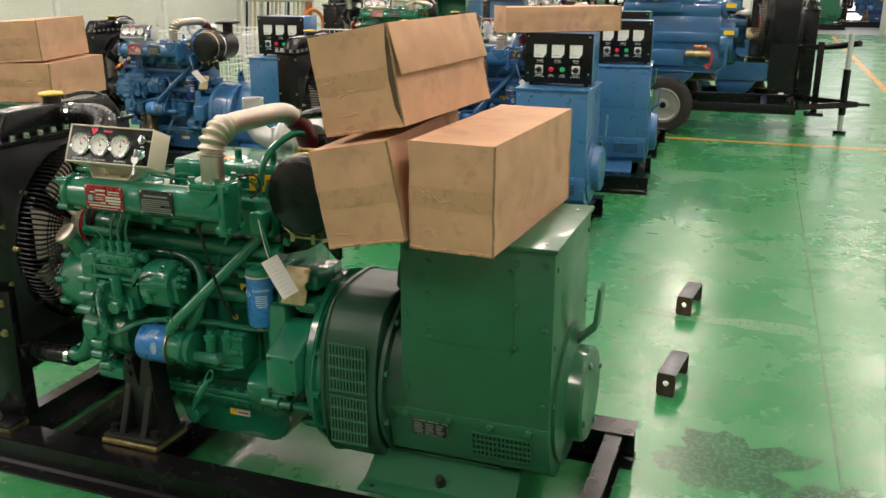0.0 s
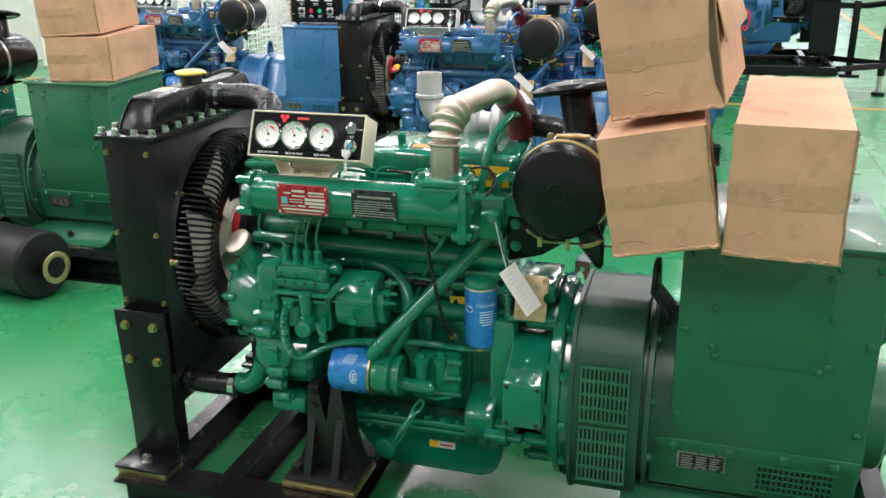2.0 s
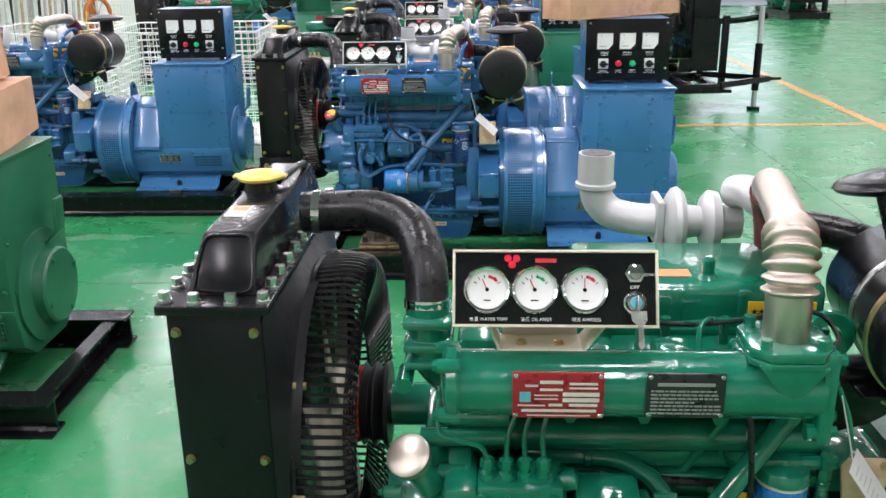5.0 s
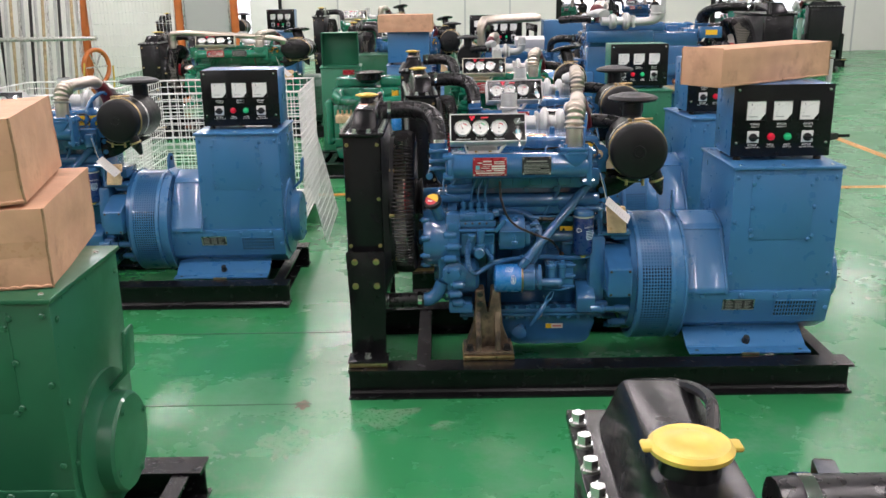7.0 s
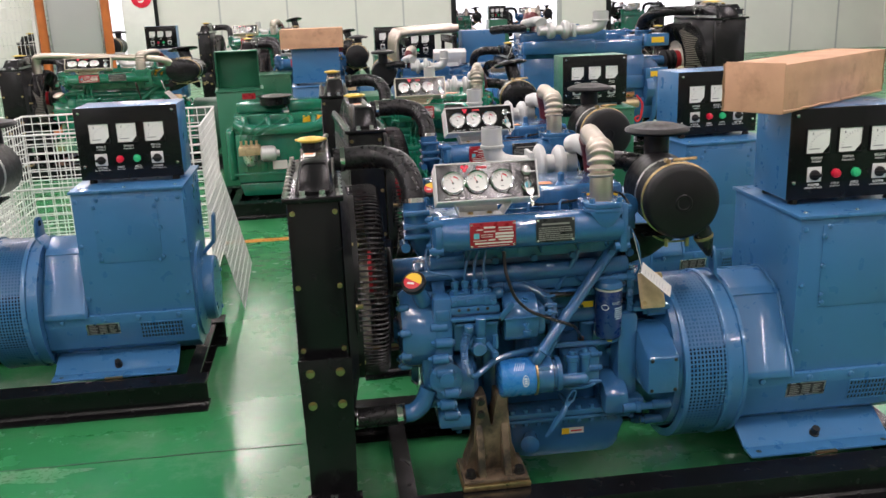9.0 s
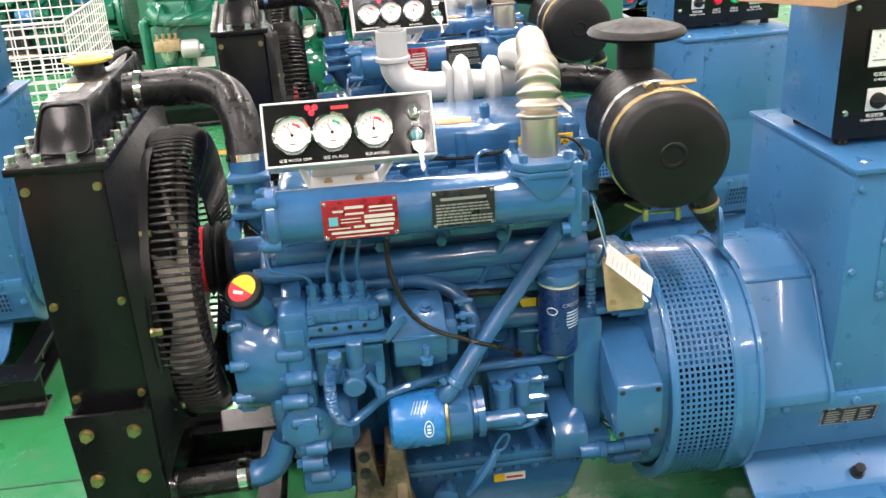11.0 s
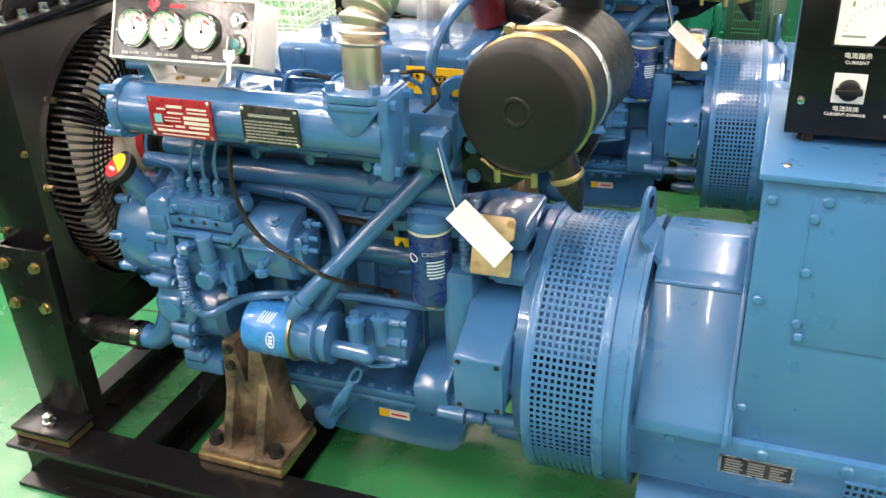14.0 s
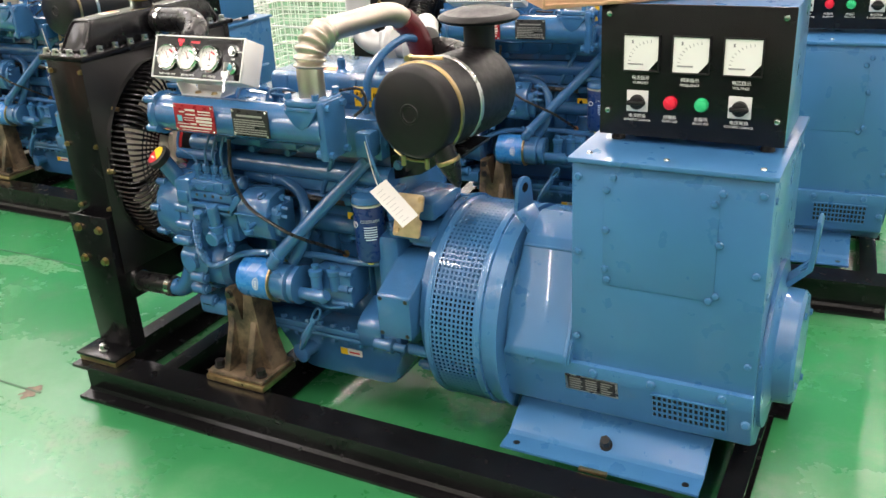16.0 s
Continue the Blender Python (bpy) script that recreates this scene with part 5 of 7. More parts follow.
    lathe(bm, (-0.150, c.y - 0.010, 0.428), (0.8, 0.1, 0.5), [(0.0185, -0.01), (0.0185, 0.004), (0.016, 0.012), (0, 0.014)], 16)
    box(bm, -0.205, -0.085, -0.225, -0.12, 0.385, 0.495, 0.012)
    lathe(bm, (-0.300, -0.262, 0.486), (0, 0, 1), [(0.026, -0.01), (0.026, 0.004), (0.020, 0.006), (0.020, 0.02)], 18)
    filter_head = part("oil_filter_head", bm, P["cast"], g, "painted oil filter head with valve caps")
    for x, y, top in ((-0.181, -0.246, 0.514), (-0.136, -0.224, 0.512)):
        part("valve_cap", lathe(bag(), (x, y, top - 0.078), (0, 0, 1), [(0.0165, 0), (0.0165, 0.044), (0.0205, 0.047), (0.0205, 0.060), (0.0165, 0.063), (0.0105, 0.064), (0.0105, 0.076), (0, 0.078)], 18), P["cast"], filter_head)
    for x, y, z, rr in ((-0.088, -0.222, 0.440, 0.0125), (-0.088, -0.222, 0.485, 0.0095), (-0.090, -0.225, 0.395, 0.009)):
        bm = lathe(bag(), (x - 0.03, y, z), (1, 0, 0), [(rr, -0.03), (rr, 0.024), (rr * 0.7, 0.026), (rr * 0.7, 0.038), (0, 0.039)], 10)
        part("valve_plug", bm, P["cast"], filter_head)
    part("cooler_pipe", tube(bag(), [(-0.205, -0.24, 0.392), (-0.15, -0.245, 0.388), (-0.105, -0.235, 0.392)], 0.005, 7, 3), P["cast"], filter_head)
    # fuel filter, set back against the block
    f = Vector((-0.044, -0.168, 0.0))
    fr = 0.0415
    can = part("fuel_filter", lathe(bag(), (f.x, f.y, 0.518), (0, 0, 1), [(0, 0), (0.032, 0.001), (0.039, 0.007), (fr, 0.018), (fr, 0.155), (0.039, 0.160)], 28), P["fuel_can"], g, "blue fuel filter canister with white print")
    part("filter_seal", lathe(bag(), (f.x, f.y, 0.677), (0, 0, 1), [(0.039, 0), (fr + 0.0015, 0.001), (fr + 0.0015, 0.006), (0.039, 0.007)], 28), PLATE_PRINT, can)
    part("drain_plug", lathe(bag(), (f.x, f.y, 0.504), (0, 0, 1), [(0.012, 0), (0.018, 0.003), (0.018, 0.013)], 10), YELLOW_CAP, can)

    def round_can(me, mid, z):
        for v in me.vertices:
            a = v.co.x / fr + mid
            v.co = Vector((f.x + (fr + 0.0004) * math.sin(a), f.y - (fr + 0.0004) * math.cos(a), z + v.co.y))
    me = words("CX0710B4", 0.012)
    me.materials.append(WHITE)
    round_can(me, radians(34), 0.640)
    put("lettering", me, can, Matrix())
    for k in range(6):
        bm = bag()
        w = 0.018 - 0.004 * (k == 5)
        z0 = 0.622 - 0.0068 * k
        for i in range(6):
            a0, a1 = (radians(34) + (-w + 2 * w * (i + s) / 6) / fr for s in (0, 1))
            bm.faces.new([bm.verts.new((f.x + (fr + 0.0004) * math.sin(a), f.y - (fr + 0.0004) * math.cos(a), z)) for a, z in ((a0, z0), (a1, z0), (a1, z0 + 0.0030), (a0, z0 + 0.0030))])
        part("filter_print", bm, FILTER_PRINT, can)
    pts = []
    for i in range(21):
        a = 2 * math.pi * i / 20
        th = radians(-32) + 0.011 * math.cos(a) / fr
        pts.append((f.x + (fr + 0.0004) * math.sin(th), f.y - (fr + 0.0004) * math.cos(th), 0.628 + 0.0080 * math.sin(a)))
    part("filter_mark", tube(bag(), pts, 0.0009, 5, 1, False), WHITE, can)
    bm = bag()
    lathe(bm, (f.x, f.y, 0.684), (0, 0, 1), [(0.040, 0), (0.0455, 0.002), (0.0455, 0.010), (0.041, 0.020), (0.024, 0.027), (0.013, 0.028), (0.011, 0.036), (0, 0.037)], 24)
    box(bm, -0.100, 0.040, -0.178, -0.10, 0.702, 0.720, 0.005)
    lathe(bm, (-0.018, f.y, 0.712), (1, 0, 0), [(0.012, 0), (0.012, 0.03), (0.015, 0.031), (0.015, 0.046), (0.010, 0.048), (0.010, 0.060), (0, 0.061)], 8)
    lathe(bm, (-0.075, f.y, 0.712), (-1, 0, 0), [(0.012, 0), (0.012, 0.012), (0.016, 0.013), (0.016, 0.026), (0, 0.027)], 8)
    cyl(bm, (0.024, -0.165, 0.680), (0.024, -0.165, 0.735), 0.012, n=6)
    part("fuel_filter_head", bm, P["cast"], g)


def bell_and_mount(g, P):
    bm = bag()
    lathe(bm, (0.03, -0.005, 0.40), (1, 0, 0), [(0.140, 0), (0.150, 0.01), (0.155, 0.045), (0.180, 0.080), (0.228, 0.110), (0.258, 0.115), (0.262, 0.137), (0.22, 0.138)], 40)
    for k in range(14):
        a = 2 * math.pi * k / 14
        y, z = -0.005 + 0.240 * math.cos(a), 0.40 + 0.240 * math.sin(a)
        cyl(bm, (0.085, y, z), (0.155, y, z), 0.016, n=12)
        cyl(bm, (0.072, y, z), (0.085, y, z), 0.011, n=6)
    box(bm, -0.02, 0.05, -0.190, 0.19, 0.24, 0.60, 0.02)
    bell = part("bell_housing", bm, P["cast"], g, "painted cast flywheel housing")
    # cast box on its side
    bm = bag()
    prism(bm, [(-0.303, 0.370), (-0.303, 0.490), (-0.180, 0.543), (-0.150, 0.552), (-0.10, 0.552), (-0.10, 0.370)], "x", 0.042, 0.140, 0.007)
    cov = part("housing_cover", bm, P["cast"], g, "painted box cover on the flywheel housing")
    bolts([(x, -0.3035, z) for x in (0.054, 0.128) for z in (0.382, 0.480)], (0, -1, 0), 0.0058, 0.002, DARK_CAST, cov, "dome")
    bm = prism(bag(), [(-0.10, 0.265), (-0.235, 0.282), (-0.240, 0.350), (-0.215, 0.368), (-0.150, 0.392), (-0.10, 0.392)], "x", -0.072, 0.006, 0.010)
    lathe(bm, (-0.005, -0.235, 0.300), (1, 0, 0), [(0.016, -0.01), (0.016, 0.03), (0.020, 0.032), (0.020, 0.046), (0.012, 0.05), (0.012, 0.085), (0, 0.086)], 14)
    box(bm, -0.010, 0.060, -0.225, -0.15, 0.285, 0.325, 0.008)
    part("housing_lug", bm, P["cast"], bell)
    # raw plate and paper tag
    lean = Matrix.Translation((0.0, -0.205, 0.615)) @ Matrix.Rotation(radians(-22), 4, "X")
    pl = part("bare_plate", prism(bag(), [(0.050, 0.0), (0.122, 0.0), (0.126, 0.006), (0.126, 0.045), (0.118, 0.047), (0.115, 0.053), (0.115, 0.062), (0.118, 0.068), (0.126, 0.070), (0.126, 0.105), (0.120, 0.111), (0.052, 0.111), (0.048, 0.105), (0.048, 0.006)], "y", -0.004, 0.003, 0.001, m=lean), RAW, g, "bare tan steel plate bolted to the flywheel housing")
    bolts([tuple(lean @ Vector(p)) for p in ((0.118, -0.004, 0.098), (0.060, -0.004, 0.016))], lean.to_3x3() @ Vector((0, -1, 0)), 0.0065, 0.004, BRASS, pl)
    bm = bag()
    box(bm, 0.03, 0.15, -0.19, 0.05, 0.600, 0.618, 0.006)
    box(bm, 0.03, 0.14, -0.15, 0.02, 0.640, 0.690, 0.010)
    part("housing_top", bm, P["cast"], bell)
    tg = Matrix.Translation((0.036, -0.238, 0.760)) @ Matrix.Rotation(radians(-P["tag_tilt"]), 4, "Y") @ Matrix.Rotation(radians(P["tag_turn"]), 4, "Z") @ Matrix.Rotation(radians(-6), 4, "X")
    tag = part("paper_tag", box(bag(), -0.027, 0.027, 0, 0.0008, -0.122, 0.0), PAPER, g, "white paper inspection tag on a string")
    tag.matrix_basis = tg
    bm = bag()
    rnd = random.Random(11)
    for k in range(9):
        wv = rnd.uniform(0.010, 0.034) if k != 1 else 0.018
        z = -0.016 - 0.0118 * k
        box(bm, -0.018, -0.018 + wv, -0.0006, -0.0001, z - 0.0009, z + 0.0009)
    part("tag_print", bm, TAG_PRINT, tag)
    part("tag_string", tube(bag(), [(0.036, -0.238, 0.756), (0.024, -0.240, 0.80), (0.006, -0.235, 0.87)], 0.0012, 5, 4), PAPER, g)
    # front engine mount on a plate
    bm = bag()
    lo = [(-0.535, -0.335), (-0.345, -0.335), (-0.345, -0.20), (-0.535, -0.20)]
    hi = [(-0.505, -0.25), (-0.385, -0.25), (-0.385, -0.17), (-0.505, -0.17)]
    prism(bm, [(-0.530, 0.150), (-0.350, 0.150), (-0.355, 0.172), (-0.385, 0.24), (-0.388, 0.40), (-0.425, 0.405), (-0.432, 0.30), (-0.448, 0.30), (-0.455, 0.405), (-0.490, 0.40), (-0.492, 0.24), (-0.522, 0.172)], "y", -0.275, -0.20, 0.006)
    box(bm, -0.540, -0.340, -0.345, -0.19, 0.146, 0.158, 0.004)
    mount = part("engine_mount", bm, P["mount"], g, P["mount_label"])
    for x in (-0.490, -0.412):
        part("gusset", prism(bag(), [(-0.335, 0.150), (-0.255, 0.36), (-0.22, 0.36), (-0.22, 0.150)], "x", x, x + 0.022, 0.004), P["mount"], mount)
    part("mount_pad", box(bag(), -0.545, -0.335, -0.352, -0.19, 0.1255, 0.1455, 0.006), BRASS, mount, "yellow plated rubber mount pad")
    bolts([(-0.515, -0.315, 0.158), (-0.365, -0.315, 0.158)], (0, 0, 1), 0.014, 0.022, DARK_CAST, mount)
    bolts([(-0.472, -0.276, 0.385), (-0.472, -0.276, 0.345)], (0, -1, 0), 0.010, 0.010, DARK_CAST, mount)


def alternator_blue(g, P):
    cy, cz, R = -0.012, 0.380, 0.274
    # drum coloured near black: the shade behind the screen is painted on
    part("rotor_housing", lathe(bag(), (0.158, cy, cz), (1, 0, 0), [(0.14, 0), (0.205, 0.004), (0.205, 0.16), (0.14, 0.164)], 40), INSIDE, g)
    for a0, a1 in ((22, 156), (210, 330)):
        vs = []
        bm = bag()
        for k in range(25):
            a = radians(a0 + (a1 - a0) * k / 24)
            vs.append([bm.verts.new((x, cy + r * math.cos(a), cz + r * math.sin(a))) for x, r in ((0.170, 0.258), (0.318, 0.258), (0.318, 0.250), (0.170, 0.250))])
        for p, q in zip(vs, vs[1:]):
            for n in range(4):
                bm.faces.new((p[n], q[n], q[(n + 1) % 4], p[(n + 1) % 4]))
        part("inner_frame", bm, BLUE_DULL, g)
    bm = bag()
    lathe(bm, (0.166, cy, cz), (1, 0, 0), [(0.25, 0), (R + 0.001, 0.002), (R + 0.003, 0.008), (R + 0.001, 0.016), (0.262, 0.018)], 64, False)
    lathe(bm, (0.304, cy, cz), (1, 0, 0), [(0.262, 0), (R + 0.002, 0.001), (R + 0.004, 0.006), (R + 0.004, 0.018), (R - 0.003, 0.020), (R - 0.003, 0.052), (R + 0.003, 0.054), (R + 0.003, 0.064), (0.22, 0.066)], 64, False)
    ring = part("end_ring", bm, P["sheet"], g, "painted steel end ring")
    # perforated screen made of crossing strips
    verts, faces = [], []

    def strip(x0, x1, a0, a1, seg):
        for r in (R, R - 0.0025):
            base = len(verts)
            for i in range(seg + 1):
                a = a0 + (a1 - a0) * i / seg
                for x in (x0, x1):
                    verts.append((x, cy + r * math.cos(a), cz + r * math.sin(a)))
            for i in range(seg):
                k = base + 2 * i
                faces.append((k, k + 1, k + 3, k + 2))
    nx, na = 10, 128
    x0, x1 = 0.184, 0.304
    pitch = (x1 - x0) / nx
    for k in range(nx + 1):
        xm = x0 + pitch * k
        strip(xm - 0.0024, xm + 0.0024, 0, 2 * math.pi, 128)
    for k in range(na):
        a = 2 * math.pi * k / na
        strip(x0, x1, a - 0.0090, a + 0.0090, 1)
    me = bpy.data.meshes.new("vent_screen")
    me.from_pydata(verts, [], faces)
    me.materials.append(P["sheet"])
    me.shade_smooth()
    tagged(put("vent_screen", me, g, Matrix(), "perforated steel ventilation screen"), kind="stuff")
    # shaped stator body with flat flanks
    bm = bag()
    prism(bm, [(-0.256, 0.365), (-0.252, 0.388), (-0.124, 0.606), (-0.100, 0.624), (0.0, 0.655), (0.110, 0.630), (0.235, 0.365)], "x", 0.376, 0.545, 0.004)
    prism(bm, [(-0.262, 0.365), (-0.258, 0.390), (-0.129, 0.611), (-0.103, 0.630), (0.0, 0.661), (0.114, 0.636), (0.241, 0.365)], "x", 0.530, 0.5395, 0.002)
    cyl(bm, (0.378, -0.1245, 0.6065), (0.530, -0.1245, 0.6065), 0.0042, n=8)
    lathe(bm, (0.345, cy, cz), (1, 0, 0), [(0.21, 0), (0.21, 0.04)], 40)
    upper = part("stator_cowl", bm, P["sheet"], g, "painted stator cowl with a folded ridge")
    bm = bag()
    prism(bm, [(-0.245, 0.370), (-0.240, 0.330), (-0.215, 0.225), (-0.12, 0.165), (0.12, 0.165), (0.215, 0.225), (0.240, 0.330), (0.245, 0.370)], "x", 0.354, 0.968, 0.005)
    body = part("stator_body", bm, P["sheet"], g, "painted alternator stator body")
    bolts([(0.44, -0.2425, 0.352), (0.60, -0.2425, 0.352), (0.74, -0.2425, 0.352), (0.90, -0.2425, 0.352), (0.955, -0.232, 0.29)], (0, -1, 0), 0.011, 0.008, P["sheet"], body, "dome", "screw")
    np_ = part("name_plate", prism(bag(), [(-0.2415, 0.335), (-0.2300, 0.285), (-0.2270, 0.285), (-0.2380, 0.335)], "x", 0.528, 0.660), STEEL, g, "silver and black alternator name plate")
    part("plate_print", prism(bag(), [(-0.2418, 0.331), (-0.2317, 0.289), (-0.2300, 0.289), (-0.2400, 0.331)], "x", 0.534, 0.654), BLACK_PLATE, np_)
    bm = bag()
    for k in range(5):
        za, zc = 0.326 - 0.0075 * k, 0.3225 - 0.0075 * k
        ya, yc = (-0.241800 + (0.331 - z) * 0.240476 for z in (za, zc))
        for u0, u1 in ((0.05, 0.28 + 0.04 * (k % 2)), (0.38, 0.62), (0.70, 0.94 - 0.05 * (k % 3))):
            prism(bm, [(ya - 0.0004, za), (yc - 0.0004, zc), (yc + 0.0006, zc), (ya + 0.0006, za)], "x", 0.534000 + u0 * 0.120000, 0.534000 + u1 * 0.120000)
    part("plate_lettering", bm, DIM_PRINT, np_, "", "stuff")
    grill(g, P, 0.742, 0.912, 0.327, 0.255, -0.2415, -0.2225, 4, 14)
    terminal_box(g, P, 0.0)
    end_cover(g, P, 0.968)
    foot(g, P, 0.384, 0.878)
    lift_plate(g, P, 0.346, cz + R)


def grill(g, P, x0, x1, zt, zb, yt, yb, rows, cols):
    """A slotted ventilation grille on a leaning flank."""
    d = (yb - yt) / (zb - zt)
    ys = lambda z: yt + (z - zt) * d
    bm = bag()
    # dark plate on the closed flank, painting the shade between the slats
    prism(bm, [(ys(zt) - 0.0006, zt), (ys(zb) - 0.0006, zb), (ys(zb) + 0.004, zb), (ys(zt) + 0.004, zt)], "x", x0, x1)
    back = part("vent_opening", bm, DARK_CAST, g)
    bm = bag()
    for k in range(rows + 1):
        z = zt + (zb - zt) * k / rows
        box(bm, x0, x1, ys(z) - 0.0035, ys(z) + 0.002, z - 0.0022, z + 0.0022)
    for k in range(cols + 1):
        x = x0 + (x1 - x0) * k / cols
        prism(bm, [(ys(zt) - 0.0035, zt), (ys(zb) - 0.0035, zb), (ys(zb) + 0.002, zb), (ys(zt) + 0.002, zt)], "x", x - 0.0022, x + 0.0022)
    part("vent_slats", bm, P["sheet"], back, "", "stuff")


def terminal_box(g, P, dx):
    x0, x1, y0, y1 = 0.540 + dx, 0.968 + dx, -0.230, 0.225
    b = part("terminal_box", box(bag(), x0, x1, y0, y1, 0.368, 0.872, 0.003), P["sheet"], g, P["box_label"])
    part("box_lid", box(bag(), x0 - 0.008, x1 + 0.008, y0 - 0.010, y1 + 0.010, 0.8725, 0.884, 0.0025), P["sheet"], b)
    part("access_panel", box(bag(), x0 + 0.075, x1 - 0.105, y0 - 0.0025, y0 - 0.0003, 0.585, 0.850, 0.0008), P["sheet"], b)
    spots = [(x0 + 0.015, z) for z in (0.84, 0.66, 0.44)] + [(x1 - 0.02, z) for z in (0.84, 0.66, 0.44)] + [(x0 + 0.08, z) for z in (0.815, 0.72, 0.625)] + [(x1 - 0.10, z) for z in (0.835, 0.72, 0.60)] + [(x0 + 0.095, 0.845), (x0 + 0.085, 0.60), (x1 - 0.115, 0.585), (x1 - 0.115, 0.81)]
    bolts([(x, y0 - 0.0026, z) for x, z in spots], (0, -1, 0), 0.0085, 0.006, P["sheet"], b, "dome", "screw")
    bolts([(x1 + 0.0005, y, z) for y in (y0 + 0.03, y1 - 0.03) for z in (0.82, 0.60, 0.43)], (1, 0, 0), 0.0085, 0.006, P["sheet"], b, "dome", "screw")
    bolts([(x0 + 0.03, -0.20, 0.884), (x1 - 0.03, -0.20, 0.884), (x0 + 0.2, -0.2, 0.884), (x1 - 0.03, 0.16, 0.884)], (0, 0, 1), 0.007, 0.005, STEEL, b, "dome", "screw")
    bm = bag()
    prism(bm, [(x1 + 0.001, 0.470), (x1 + 0.010, 0.470), (x1 + 0.012, 0.520), (x1 + 0.070, 0.575), (x1 + 0.078, 0.690), (x1 + 0.074, 0.700), (x1 + 0.067, 0.698), (x1 + 0.060, 0.580), (x1 + 0.001, 0.526)], "y", 0.02, 0.085, 0.002)
    part("side_lug", bm, P["sheet"], b, "painted bent lifting strap")


def end_cover(g, P, x):
    bm = bag()
    lathe(bm, (x - 0.002, -0.0, 0.385), (1, 0, 0), [(0.205, 0), (0.205, 0.012), (0.150, 0.018), (0.140, 0.024), (0.138, 0.062), (0.130, 0.070), (0.02, 0.072), (0, 0.072)], 44, False)
    c = part("end_cover", bm, P["sheet"], g, "painted round alternator end cover")
    bolts([(x + 0.0695, 0.115 * math.cos(a), 0.385 + 0.115 * math.sin(a)) for a in (0.4, 1.97, 3.54, 5.11)], (1, 0, 0), 0.009, 0.006, P["sheet"], c)


def foot(g, P, x0, x1):
    prof = [(-0.318, 0.1255), (-0.318, 0.1335), (-0.262, 0.1335), (-0.250, 0.140), (-0.170, 0.190), (-0.110, 0.200), (-0.110, 0.190), (-0.165, 0.180), (-0.245, 0.131), (-0.262, 0.1255)]
    bm = bag()
    prism(bm, prof, "x", x0, x1, 0.0015)
    box(bm, x0 + 0.06, x1 - 0.06, -0.17, -0.10, 0.128, 0.195, 0.004)
    f = part("mounting_foot", bm, P["sheet"], g, "painted folded mounting foot")
    bolts([((x0 + x1) / 2 + 0.004, -0.235, 0.146)], (0, -0.45, 0.9), 0.013, 0.030, DARK_CAST, f)
    part("shim", box(bag(), 0.595, 0.665, -0.330, -0.318, 0.1255, 0.1335, 0.001), BRASS, f)
    for x in (x0 + 0.035, x1 - 0.035):
        # dark disc laid on the foot, painted as a shaded hole
        part("slot_hole", cyl(bag(), (x, -0.292, 0.1333), (x, -0.292, 0.1341), 0.009, n=14), DARK_CAST, f)
    bm = bag()
    box(bm, x0, x1, 0.11, 0.318, 0.1255, 0.135)
    part("mounting_foot", bm, P["sheet"], g)
    bm = bag()
    for x in (x0 + 0.08, x1 - 0.12):
        box(bm, x, x + 0.04, 0.10, 0.22, 0.136, 0.22)
    part("rear_web", bm, P["sheet"], g)


def lift_plate(g, P, x, top):
    """A bent strap: an upright ear with a hole, a sloping neck and a bolted toe."""
    n = 12
    ear = [(0.030 * math.cos(math.pi * k / n), 0.070 + 0.030 * math.sin(math.pi * k / n)) for k in range(n + 1)]
    pts = ear + [(-0.040, 0.015), (0.040, 0.015)]
    base = Matrix.Translation((x, -0.045, top)) @ Matrix.Rotation(radians(-10), 4, "Z")
    bm = prism(bag(), pts, "x", -0.005, 0.005, 0.002, m=base)
    prism(bm, [(-0.005, 0.016), (0.005, 0.019), (0.048, -0.030), (0.048, -0.062), (0.039, -0.062), (0.039, -0.034)], "y", -0.040, 0.040, 0.002, m=base)
    lug = part("lifting_plate", bm, P["sheet"], g, "painted bent lifting strap")
    # solid dark plug, the shade of the ear's hole put into colour
    part("lug_hole", cyl(bag(), base @ Vector((-0.0056, 0, 0.072)), base @ Vector((0.0056, 0, 0.072)), 0.013, n=16), INSIDE, lug)
    bolts([tuple(base @ Vector((0.048, s, -0.036))) for s in (-0.024, 0.018)], (1, 0, 0), 0.010, 0.010, P["sheet"], lug)


